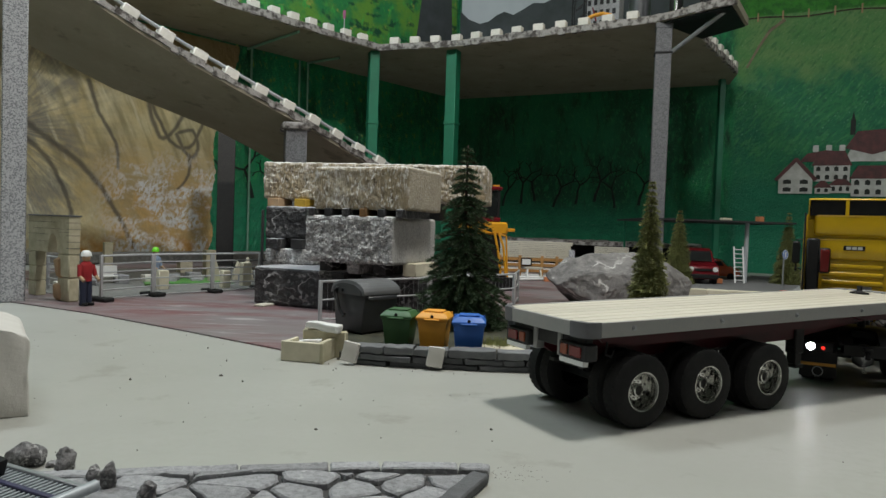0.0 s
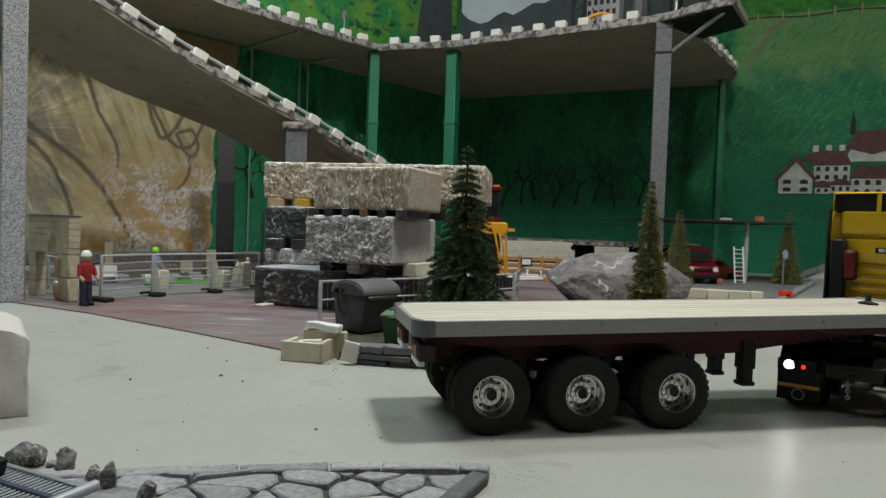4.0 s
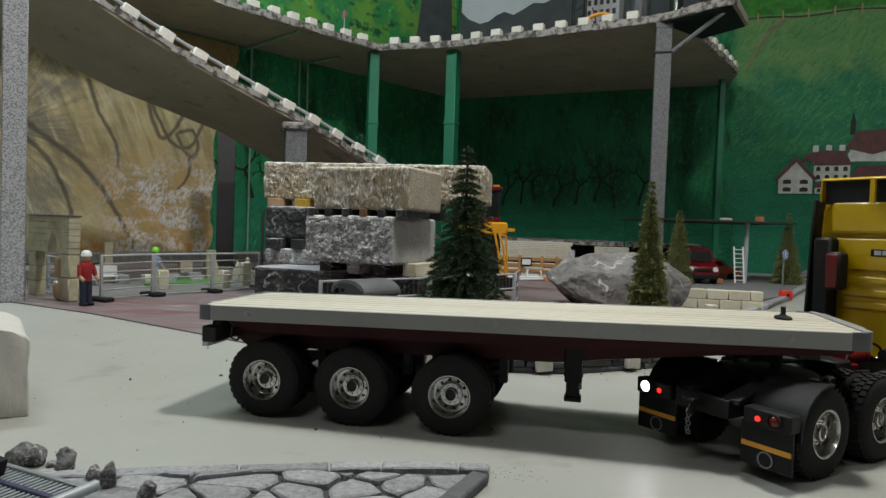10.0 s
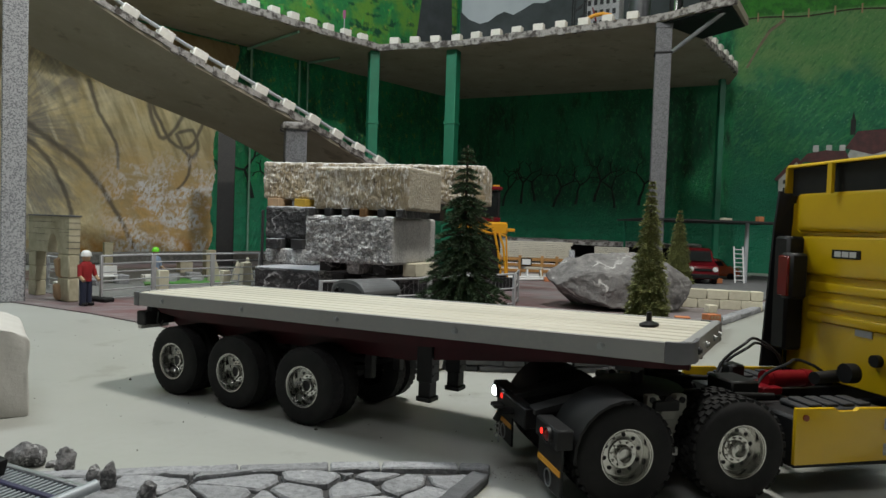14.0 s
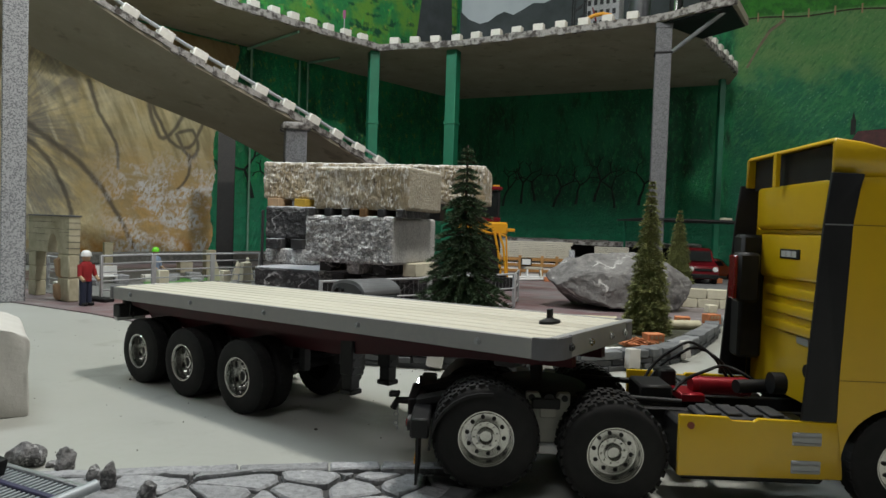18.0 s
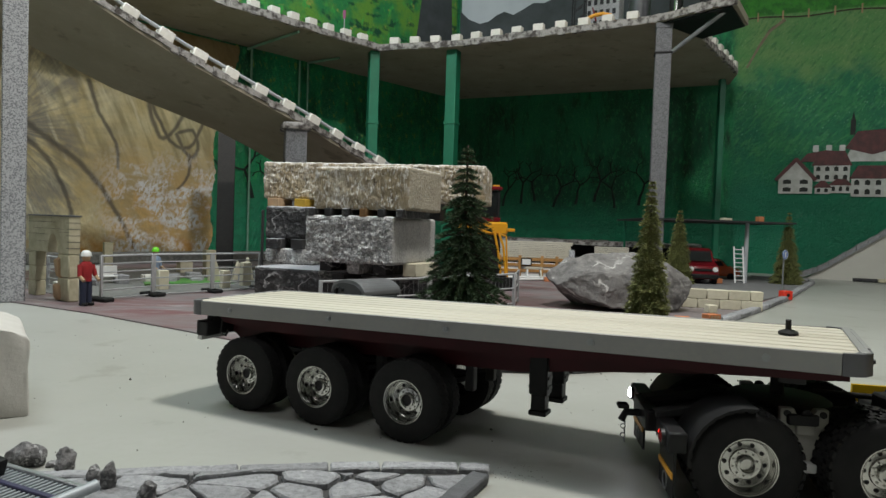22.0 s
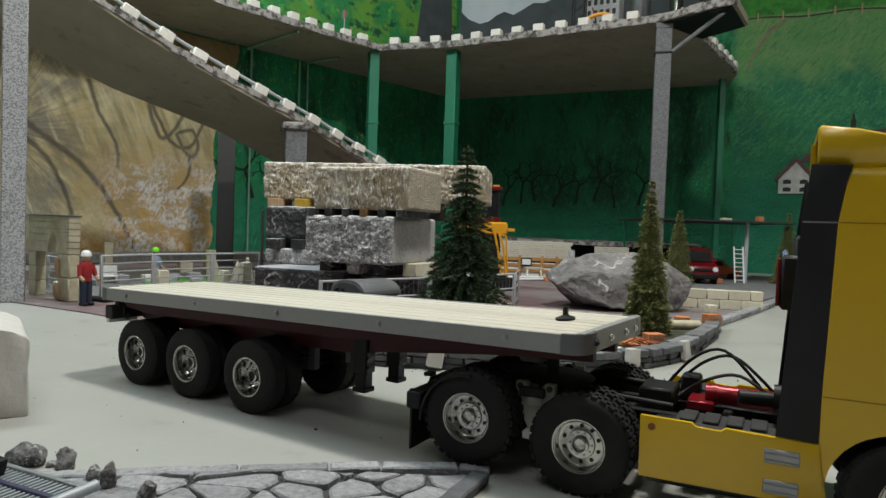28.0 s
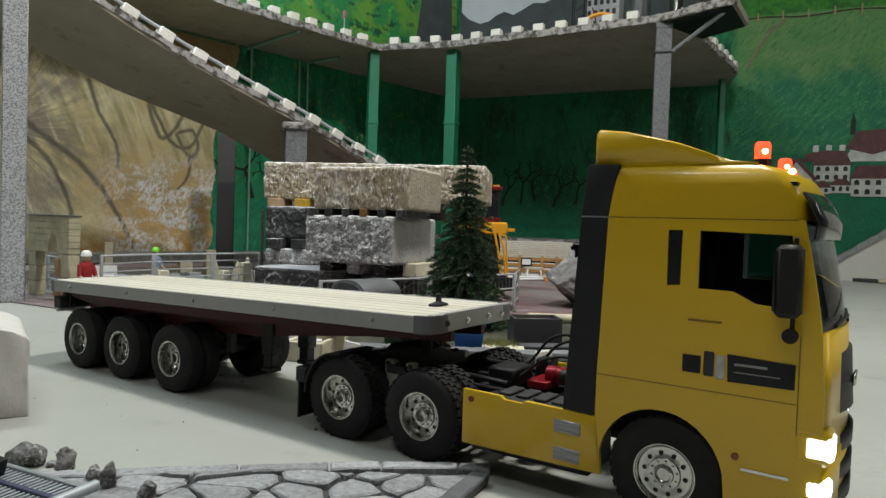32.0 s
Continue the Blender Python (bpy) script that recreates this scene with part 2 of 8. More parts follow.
def rock_paint(name):
    """An ochre rock face with soft hanging folds, airbrushed dark cracks and pale peeled patches; its brown top holds
    painted shade.
    """
    n = Nodes(name, 0.75, 0.25)
    dx, dz = n.math("ADD", n.x, 2.90), n.math("SUBTRACT", n.z, 0.60)
    ang = n.math("ARCTAN2", dz, n.math("ADD", dx, 0.05))
    rad = n.math("SQRT", n.math("ADD", n.math("MULTIPLY", dx, dx), n.math("MULTIPLY", dz, dz)))
    fan = n.vec(n.math("MULTIPLY", ang, 3.0), n.math("MULTIPLY", rad, 1.1), n.math("MULTIPLY", n.noise(3), 1.2))
    streak = n.noise(2.4, fan, 4.0)
    fine = n.noise(7.0, fan, 6.0)
    fold = n.noise(6.0, detail=3.0, stretch=(2.6, 1, 0.42), lean=24, rough=0.5)
    col = n.mix(n.ramp(n.noise(1.7), 0.36, 0.66), (0.66, 0.54, 0.27), (0.60, 0.57, 0.36))
    col = n.mix(n.ramp(n.noise(4.5), 0.44, 0.70), col, (0.80, 0.72, 0.45))
    col = n.mix(n.math("MULTIPLY", n.ramp(fine, 0.42, 0.70), 0.2), col, (0.36, 0.31, 0.19))
    col = n.mix(n.math("MULTIPLY", n.math("MULTIPLY", n.ramp(streak, 0.46, 0.66), 0.38), n.ramp(n.x, -2.30, -2.60)), col, (0.20, 0.18, 0.15))
    smoke = n.math("MULTIPLY", n.ramp(n.noise(5.5, detail=5.0, stretch=(1.4, 1, 0.8), lean=38), 0.44, 0.62), n.ramp(n.x, -2.35, -2.75))
    col = n.mix(n.math("MULTIPLY", smoke, 0.7), col, (0.23, 0.225, 0.20))
    col = n.mix(n.math("MULTIPLY", n.math("MULTIPLY", n.ramp(fold, 0.44, 0.64), 0.7), n.ramp(n.z, 0.36, 0.58)), col, (0.29, 0.245, 0.13))
    col = n.mix(n.math("MULTIPLY", n.ramp(n.noise(7.0, detail=4.0, stretch=(2.8, 1, 0.45), lean=24), 0.54, 0.72), 0.6), col, (0.86, 0.80, 0.56))
    warm = n.math("MULTIPLY", n.ramp(n.x, -2.75, -2.35), n.ramp(n.z, 0.70, 0.30))
    col = n.mix(n.math("MULTIPLY", warm, 0.8), col, n.mix(n.ramp(n.noise(9), 0.42, 0.60), (0.62, 0.37, 0.12), (0.44, 0.30, 0.13)))
    grey = n.math("MULTIPLY", n.ramp(n.x, -2.50, -2.85), n.ramp(n.noise(5.0, fan, 5.0), 0.40, 0.62))
    col = n.mix(n.math("MULTIPLY", grey, 0.6), col, (0.21, 0.20, 0.19))
    near = n.brush([([(-a, b) for a, b in pts], w0, w1) for pts, w0, w1 in ROCK_STROKES], 0.012)
    col = n.mix(n.math("MULTIPLY", n.ramp(near, 1.0, 0.15), 0.80), col, (0.100, 0.090, 0.080))
    peel = n.math("MULTIPLY", n.math("MULTIPLY", n.ramp(n.noise(7, detail=4.0, stretch=(0.7, 1, 1.3)), 0.41, 0.55), n.ramp(n.noise(75, detail=10.0, stretch=(1, 1, 0.5), lean=-20, rough=0.78), 0.46, 0.51)), n.ramp(n.z, 0.62, 0.40))
    peel = n.math("MULTIPLY", peel, n.ramp(n.x, -2.62, -2.35))
    col = n.mix(peel, col, (0.80, 0.79, 0.78))
    rust = n.math("MULTIPLY", n.ramp(n.z, 0.20, 0.06), n.ramp(n.noise(7), 0.4, 0.6))
    col = n.mix(rust, col, (0.45, 0.23, 0.06))
    # brown top, with the shade near the ramp put into its colour
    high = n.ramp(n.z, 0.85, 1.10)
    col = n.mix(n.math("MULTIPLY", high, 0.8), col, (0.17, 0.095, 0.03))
    return n.done(col, n.math("ADD", n.noise(36, detail=8), n.math("MULTIPLY", n.noise(9.0, detail=4.0, stretch=(2.4, 1, 0.5), lean=24), 0.8)), 0.9, 0.010)


GREEN_LIT = forest_paint("painted_forest_lit", None)
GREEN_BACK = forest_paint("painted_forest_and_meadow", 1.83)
ROCKPAINT = rock_paint("painted_rock_face")
MEADOW = mat("painted_meadow", (0.050, 0.24, 0.035), 0.55, second=(0.12, 0.22, 0.055), scale=7.0, amount=1.0, fine=(0.025, 0.14, 0.035), fine_scale=34, bump=0.6, bump_scale=60, bump_dist=0.006, stretch=(1, 1, 1.6))
PLASTER = mat("white_plaster", (0.6, 0.6, 0.57), 0.9, second=(0.5, 0.5, 0.47), scale=3, amount=0.7)
UNSEEN_WALL = mat("unseen_dull_wall", (0.24, 0.24, 0.23), 0.9, second=(0.19, 0.19, 0.18), scale=3, amount=0.7)
UNDER = mat("deck_underside", (0.33, 0.30, 0.225), 0.85, second=(0.25, 0.225, 0.16), scale=5, amount=0.9, fine=(0.29, 0.265, 0.20), fine_scale=40, speck=(0.20, 0.18, 0.13), speck_scale=11, bump=0.3, bump_scale=60)
EDGE = mat("rough_concrete_edge", (0.34, 0.32, 0.30), 0.9, second=(0.06, 0.05, 0.045), scale=34, amount=0.95, bump=1.0, bump_scale=90, bump_dist=0.006, contrast=(0.45, 0.6))
GRANITE = mat("speckled_granite_column", (0.47, 0.48, 0.50), 0.6, second=(0.13, 0.135, 0.15), scale=270, amount=0.85, bump=0.4, bump_scale=260, contrast=(0.45, 0.6))
DARK_GRANITE = mat("dark_speckled_column", (0.060, 0.055, 0.050), 0.7, second=(0.030, 0.030, 0.030), scale=320, amount=0.85, bump=0.4, bump_scale=260, contrast=(0.45, 0.6), spec=0.2)
RAIL_PALE = mat("pale_painted_rail", (0.42, 0.44, 0.46), 0.5, second=(0.34, 0.36, 0.38), scale=30, amount=0.7)
GREENPOST = mat("green_painted_post", (0.010, 0.17, 0.085), 0.5, second=(0.006, 0.11, 0.055), scale=8, amount=0.8)
CREAM = mat("cream_stone", (0.60, 0.56, 0.43), 0.85, second=(0.50, 0.46, 0.34), scale=60, amount=0.7, bump=0.25, bump_scale=200, random_part=0.12)
YELLOWSTONE = mat("yellow_sandstone", (0.52, 0.48, 0.34), 0.9, second=(0.36, 0.33, 0.22), scale=40, amount=0.8, bump=0.35, bump_scale=150, random_part=0.1)
RED_STONE = mat("ochre_sandstone", (0.42, 0.27, 0.15), 0.9, second=(0.33, 0.24, 0.15), scale=50, amount=0.8, bump=0.4, bump_scale=150)
BLOCK_TAN = mat("rough_tan_block", (0.35, 0.285, 0.185), 0.9, second=(0.47, 0.425, 0.345), scale=14, amount=0.9, fine=(0.25, 0.205, 0.14), fine_scale=75, speck=(0.15, 0.12, 0.085), speck_scale=60, chip=((0.80, 0.775, 0.73), 330, 0.22), bump=1.0, bump_scale=100, bump_dist=0.008, contrast=(0.42, 0.66), spec=0.2, stretch=(1, 1, 0.4), top_tint=(0.72, 0.70, 0.66), detail=10)
BLOCK_GREY = mat("rough_grey_block", (0.42, 0.415, 0.41), 0.9, second=(0.27, 0.267, 0.263), scale=26, amount=1.0, fine=(0.17, 0.17, 0.17), fine_scale=110, chip=((0.88, 0.87, 0.86), 380, 0.45), speck=(0.045, 0.045, 0.045), speck_scale=75, bump=1.0, bump_scale=110, bump_dist=0.014, contrast=(0.45, 0.58), spec=0.2, top_tint=(0.80, 0.79, 0.78), detail=10)
BLOCK_FLECK = mat("white_flecked_block", (0.52, 0.515, 0.51), 0.9, second=(0.30, 0.295, 0.29), scale=26, amount=1.0, fine=(0.22, 0.22, 0.22), fine_scale=80, chip=((0.88, 0.87, 0.86), 260, 0.6), bump=1.0, bump_scale=110, bump_dist=0.014, spec=0.2, top_tint=(0.82, 0.81, 0.80), detail=10)
# grey shine on the black block's top is put into its colour
BLOCK_BLACK = mat("black_stone_block", (0.030, 0.030, 0.032), 0.5, second=(0.062, 0.061, 0.060), scale=14, amount=0.9, chip=((0.26, 0.255, 0.25), 110, 0.05), bump=1.0, bump_scale=45, bump_dist=0.012, contrast=(0.5, 0.62), spec=0.4, top_tint=(0.42, 0.42, 0.44), detail=9)
SPACER_YELLOW = mat("faded_yellow_paint", (0.46, 0.29, 0.025), 0.7, second=(0.36, 0.22, 0.02), scale=40, amount=0.8)
OLD_WOOD = mat("old_brown_wood", (0.20, 0.105, 0.035), 0.8, second=(0.12, 0.065, 0.025), scale=40, amount=0.8)
BLOCK_WHITE = mat("white_block", (0.55, 0.53, 0.49), 0.85, second=(0.47, 0.45, 0.41), scale=30, amount=0.6, bump=0.3, bump_scale=150)
SAWN = mat("sawn_stone_face", (0.42, 0.41, 0.39), 0.8, second=(0.30, 0.295, 0.28), scale=30, amount=0.9, fine=(0.52, 0.51, 0.49), fine_scale=190, speck=(0.20, 0.195, 0.185), speck_scale=110, bump=0.8, bump_scale=160, bump_dist=0.004)
SLATE = mat("dark_slate", (0.11, 0.113, 0.118), 0.7, second=(0.055, 0.058, 0.062), scale=40, amount=0.8, bump=0.5, bump_scale=120, random_part=0.35)
# paler slate for the planter wall's top course
SLATE_TOP = mat("paler_slate_top", (0.21, 0.215, 0.22), 0.75, second=(0.13, 0.135, 0.14), scale=40, amount=0.8, bump=0.5, bump_scale=120, random_part=0.3, spec=0.2)
ROCK = mat("grey_fractured_rock", (0.21, 0.205, 0.205), 0.8, second=(0.085, 0.083, 0.083), scale=60, amount=0.95, fine=(0.14, 0.138, 0.138), fine_scale=240, chip=((0.42, 0.415, 0.41), 420, 0.25), bump=1.0, bump_scale=220, bump_dist=0.004, contrast=(0.44, 0.58), spec=0.2)
PAVER = mat("grey_paving_stone", (0.37, 0.375, 0.385), 0.7, second=(0.26, 0.263, 0.272), scale=30, amount=0.8, bump=0.8, bump_scale=120, bump_dist=0.004, random_part=0.25, speck=(0.42, 0.425, 0.43), speck_scale=110, spec=0.15, fine=(0.21, 0.212, 0.218), fine_scale=160)
JOINT = mat("dark_paving_joint", (0.040, 0.039, 0.040), 0.95, second=(0.075, 0.073, 0.07), scale=90, amount=0.8, bump=0.5, bump_scale=200)
BOULDER = mat("grey_boulder", (0.180, 0.172, 0.166), 0.7, second=(0.120, 0.115, 0.112), scale=9, amount=0.95, fine=(0.23, 0.222, 0.21), fine_scale=60, speck=(0.44, 0.43, 0.41), speck_scale=22, bump=0.9, bump_scale=70, bump_dist=0.004, spec=0.25)
# moss kept near black: the shadow lying on it is in the colour
SOIL = mat("shadowed_moss", (0.026, 0.027, 0.018), 0.95, second=(0.060, 0.060, 0.034), scale=30, amount=0.9, bump=0.7, bump_scale=200)
SEAM = mat("shaded_panel_gap", (0.20, 0.12, 0.004), 0.5, second=(0.15, 0.09, 0.003), scale=30, amount=0.5)
LOW_WALL = mat("low_grey_wall", (0.17, 0.155, 0.13), 0.9, second=(0.10, 0.092, 0.08), scale=14, amount=0.9, fine=(0.24, 0.22, 0.19), fine_scale=70, bump=0.5, bump_scale=90)
STOCK = mat("dark_stock_gravel", (0.115, 0.115, 0.105), 0.9, second=(0.19, 0.19, 0.175), scale=90, amount=0.8, bump=0.6, bump_scale=300)
NEEDLE_DARK = mat("dark_spruce_needles", (0.040, 0.072, 0.038), 0.8, spec=0.2, second=(0.080, 0.120, 0.062), scale=60, amount=0.9)
NEEDLE_LIGHT = mat("yellow_green_needles", (0.25, 0.26, 0.090), 0.75, second=(0.12, 0.14, 0.045), scale=60, amount=0.9)
BARK = mat("brown_bark", (0.06, 0.042, 0.03), 0.9, second=(0.035, 0.025, 0.02), scale=80, amount=0.8, bump=0.5)
PINE = mat("pale_pine_plank", (0.56, 0.53, 0.44), 0.55, second=(0.47, 0.43, 0.34), scale=10, amount=0.8, fine=(0.57, 0.54, 0.45), fine_scale=60, bump=0.1, stretch=(0.12, 1, 1), random_part=0.08)
WOOD_ORANGE = mat("orange_wood", (0.42, 0.22, 0.07), 0.6, second=(0.33, 0.17, 0.055), scale=30, amount=0.8, stretch=(0.2, 1, 1), random_part=0.15)
ALU = mat("grey_painted_rail", (0.29, 0.29, 0.285), 0.45, metal=0.15, second=(0.25, 0.25, 0.245), scale=12, amount=0.7, fine=(0.30, 0.295, 0.28), fine_scale=160)
CAP = mat("dark_corner_cap", (0.12, 0.12, 0.13), 0.5, second=(0.09, 0.09, 0.095), scale=60, amount=0.6)
CAST = mat("pale_cast_metal", (0.44, 0.43, 0.39), 0.5, second=(0.36, 0.35, 0.31), scale=60, amount=0.7, bump=0.1)
STEEL = mat("galvanised_steel", (0.36, 0.37, 0.38), 0.4, metal=0.75, second=(0.28, 0.29, 0.30), scale=40, amount=0.7)
CHROME = mat("chrome", (0.62, 0.62, 0.60), 0.18, metal=1.0, second=(0.6, 0.6, 0.58), scale=60, amount=0.5)
MAROON = mat("maroon_chassis_paint", (0.052, 0.004, 0.008), 0.45, spec=0.25, second=(0.026, 0.003, 0.005), scale=20, amount=0.7)
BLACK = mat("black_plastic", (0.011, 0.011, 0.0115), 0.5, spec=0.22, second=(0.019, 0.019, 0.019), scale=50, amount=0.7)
DUSTY_BLACK = mat("dusty_black", (0.024, 0.024, 0.025), 0.6, spec=0.25, second=(0.044, 0.044, 0.044), scale=40, amount=0.7, bump=0.1)
PANEL = mat("dark_side_panel", (0.014, 0.0142, 0.016), 0.5, spec=0.2, second=(0.024, 0.0245, 0.027), scale=14, amount=0.6)
RUBBER = mat("tyre_rubber", (0.014, 0.014, 0.0143), 0.8, spec=0.2, second=(0.025, 0.0245, 0.0235), scale=40, amount=0.7, bump=0.15, bump_scale=200)
YELLOW = mat("yellow_cab_paint", (0.62, 0.395, 0.006), 0.30, second=(0.55, 0.345, 0.005), scale=7, amount=0.8, coat=0.25, bump=0.012, fine=(0.59, 0.370, 0.005), fine_scale=60)
RED_TANK = mat("red_metal_tank", (0.26, 0.008, 0.016), 0.3, metal=0.4, second=(0.18, 0.006, 0.012), scale=20, amount=0.6)
RED_LENS = mat("red_lens", (0.12, 0.006, 0.006), 0.2, second=(0.12, 0.006, 0.006), scale=30, amount=0.4)
ORANGE_LENS = mat("orange_lens", (0.19, 0.036, 0.010), 0.25, second=(0.20, 0.04, 0.01), scale=30, amount=0.4)
WHITE = mat("white_paint", (0.72, 0.72, 0.70), 0.5, second=(0.62, 0.62, 0.6), scale=25, amount=0.6)
SILVER_TEXT = mat("silver_letters", (0.62, 0.62, 0.60), 0.35, metal=0.3)
DARKGLASS = mat("dark_glass", (0.012, 0.014, 0.014), 0.06, second=(0.016, 0.018, 0.018), scale=5, amount=0.5)
CLEAR = glass("cab_glass")
HEADLIGHT = glow("lit_headlight", (0.93, 1.0, 1.0), 5.0)
REVERSE = glow("lit_reversing_lamp", (0.92, 0.96, 1.0), 52.0)
TAIL = glow("lit_tail_lamp", (1.0, 0.03, 0.02), 1.4)
RIM_SATIN = mat("satin_chrome_rim", (0.62, 0.61, 0.58), 0.22, metal=1.0, second=(0.42, 0.42, 0.40), scale=50, amount=0.6)
BEACON = glow("lit_orange_beacon", (1.0, 0.035, 0.010), 3.5)
BULB = glow("beacon_bulb_glow", (1.0, 0.20, 0.04), 110.0)
TINTED = glass("tinted_cab_glass", (0.24, 0.28, 0.28))
BIN_GREEN = mat("green_bin_plastic", (0.035, 0.11, 0.035), 0.5, second=(0.03, 0.085, 0.03), scale=30, amount=0.7)
BIN_YELLOW = mat("yellow_bin_plastic", (0.72, 0.33, 0.03), 0.5, second=(0.62, 0.28, 0.03), scale=30, amount=0.7)
BIN_BLUE = mat("blue_bin_plastic", (0.025, 0.13, 0.47), 0.5, second=(0.02, 0.10, 0.38), scale=30, amount=0.7)


def veined(m, colour, scale, width, lean=(1.0, 1.0, 1.0), patch=7.0):
    """Thin uneven mineral veins over a stone."""
    nt = m.node_tree
    bs = nt.nodes["Principled BSDF"]
    base = bs.inputs["Base Color"].links[0].from_socket
    co, mp = nt.nodes.new("ShaderNodeTexCoord"), nt.nodes.new("ShaderNodeMapping")
    mp.inputs["Scale"].default_value, mp.inputs["Rotation"].default_value = lean, (0.3, 0.5, 0.4)
    nt.links.new(co.outputs["Object"], mp.inputs["Vector"])

    def ramped(sc, lo, hi, centre=None):
        n, r = nt.nodes.new("ShaderNodeTexNoise"), nt.nodes.new("ShaderNodeMapRange")
        n.inputs["Scale"].default_value, n.inputs["Detail"].default_value = sc, 7.0
        nt.links.new(mp.outputs["Vector"], n.inputs["Vector"])
        out = n.outputs["Fac"]
        if centre is not None:
            near = nt.nodes.new("ShaderNodeMath")
            near.operation = "SUBTRACT"
            near.inputs[1].default_value = centre
            nt.links.new(out, near.inputs[0])
            size = nt.nodes.new("ShaderNodeMath")
            size.operation = "ABSOLUTE"
            nt.links.new(near.outputs[0], size.inputs[0])
            out = size.outputs[0]
        r.inputs["From Min"].default_value, r.inputs["From Max"].default_value = lo, hi
        nt.links.new(out, r.inputs["Value"])
        return r.outputs["Result"]

    both = nt.nodes.new("ShaderNodeMath")
    both.operation = "MULTIPLY"
    nt.links.new(ramped(scale, width, width * 0.3, 0.5), both.inputs[0])
    nt.links.new(ramped(patch, 0.46, 0.58), both.inputs[1])
    x = nt.nodes.new("ShaderNodeMix")
    x.data_type = "RGBA"
    nt.links.new(both.outputs[0], x.inputs["Factor"])
    nt.links.new(base, x.inputs["A"])
    x.inputs["B"].default_value = (*colour, 1)
    nt.links.new(x.outputs["Result"], bs.inputs["Base Color"])


veined(BOULDER, (0.62, 0.61, 0.58), 7.0, 0.016, patch=9.0)
veined(BLOCK_BLACK, (0.48, 0.475, 0.47), 11.0, 0.014, (1, 1, 1.8), 12.0)
veined(BLOCK_TAN, (0.80, 0.78, 0.74), 13.0, 0.022, (1, 1, 0.7), 11.0)
veined(BLOCK_FLECK, (0.90, 0.89, 0.88), 16.0, 0.03, patch=12.0)
BIN_GREY = mat("dark_grey_container", (0.050, 0.053, 0.057), 0.4, second=(0.030, 0.032, 0.035), scale=25, amount=0.7)
LID_GREY = mat("grey_container_lid", (0.17, 0.175, 0.18), 0.28, second=(0.11, 0.115, 0.12), scale=25, amount=0.6, metal=0.25)
CAR_RED = mat("red_car_paint", (0.14, 0.006, 0.011), 0.25, second=(0.11, 0.005, 0.009), scale=14, amount=0.5, coat=0.4)
CAR_ORANGE = mat("orange_car_paint", (0.55, 0.09, 0.01), 0.3, second=(0.45, 0.07, 0.01), scale=14, amount=0.5, coat=0.4)
BRICK_ORANGE = mat("orange_brick", (0.55, 0.20, 0.08), 0.85, second=(0.45, 0.16, 0.07), scale=60, amount=0.7, bump=0.3, random_part=0.15)
MACHINE = mat("orange_yellow_machine", (0.70, 0.33, 0.015), 0.4, second=(0.58, 0.27, 0.012), scale=30, amount=0.6)
SKYPAINT = mat("painted_sky", (0.50, 0.54, 0.57), 0.8, second=(0.40, 0.44, 0.48), scale=3, amount=0.8)
MOUNTAIN = mat("painted_mountain", (0.055, 0.065, 0.070), 0.8, second=(0.03, 0.04, 0.04), scale=8, amount=0.8)
MURAL_WHITE = mat("mural_white", (0.50, 0.52, 0.50), 0.6, second=(0.26, 0.27, 0.24), scale=14, amount=0.7)
MURAL_RED = mat("mural_red_roof", (0.095, 0.026, 0.026), 0.6, second=(0.035, 0.016, 0.015), scale=30, amount=0.8)
MURAL_DARK = mat("mural_dark_line", (0.012, 0.016, 0.014), 0.8, second=(0.02, 0.025, 0.02), scale=30, amount=0.6)
MURAL_TRUNK = mat("mural_tree_line", (0.010, 0.022, 0.016), 0.8, second=(0.02, 0.03, 0.02), scale=30, amount=0.6)
ROCK_LINE = mat("mural_rock_crack", (0.13, 0.11, 0.075), 0.85, second=(0.26, 0.22, 0.14), scale=16, amount=0.9)


def hill_paint_mat():
    """Loose bright green bushes and yellow meadow strokes."""
    n = Nodes("painted_hills", 0.55, 0.3)
    col = n.mix(n.ramp(n.noise(4.0), 0.42, 0.58), (0.020, 0.19, 0.055), (0.11, 0.27, 0.035))
    col = n.mix(n.ramp(n.noise(9, stretch=(1, 1, 1.5)), 0.52, 0.64), col, (0.006, 0.065, 0.028))
    col = n.mix(n.ramp(n.noise(22, stretch=(1, 1, 0.6)), 0.55, 0.68), col, (0.05, 0.34, 0.06))
    col = n.mix(n.ramp(n.noise(15), 0.60, 0.70), col, (0.26, 0.30, 0.06))
    return n.done(col, n.noise(50, detail=8), 0.9, 0.008)


HILLS = hill_paint_mat()
LAMP_CUP = mat("dark_lamp_cup", (0.01, 0.01, 0.01), 0.5, second=(0.02, 0.02, 0.02), scale=60, amount=0.5)
FENCE = mat("pale_zinc_wire", (0.46, 0.47, 0.48), 0.45, metal=0.2, second=(0.36, 0.37, 0.38), scale=40, amount=0.6)
RIM_METAL = mat("polished_rim", (0.56, 0.56, 0.54), 0.14, metal=1.0, second=(0.40, 0.40, 0.38), scale=50, amount=0.6)
SLAT = mat("silver_slat", (0.34, 0.37, 0.39), 0.4, metal=0.3, second=(0.22, 0.24, 0.26), scale=60, amount=0.6)
PALE_GREEN = mat("pale_green_pipe", (0.20, 0.36, 0.27), 0.5, second=(0.13, 0.27, 0.19), scale=20, amount=0.8)
STONE_WHITE = mat("white_edging_stone", (0.74, 0.71, 0.65), 0.8, second=(0.60, 0.57, 0.50), scale=60, amount=0.6, bump=0.2, bump_scale=200, random_part=0.1)
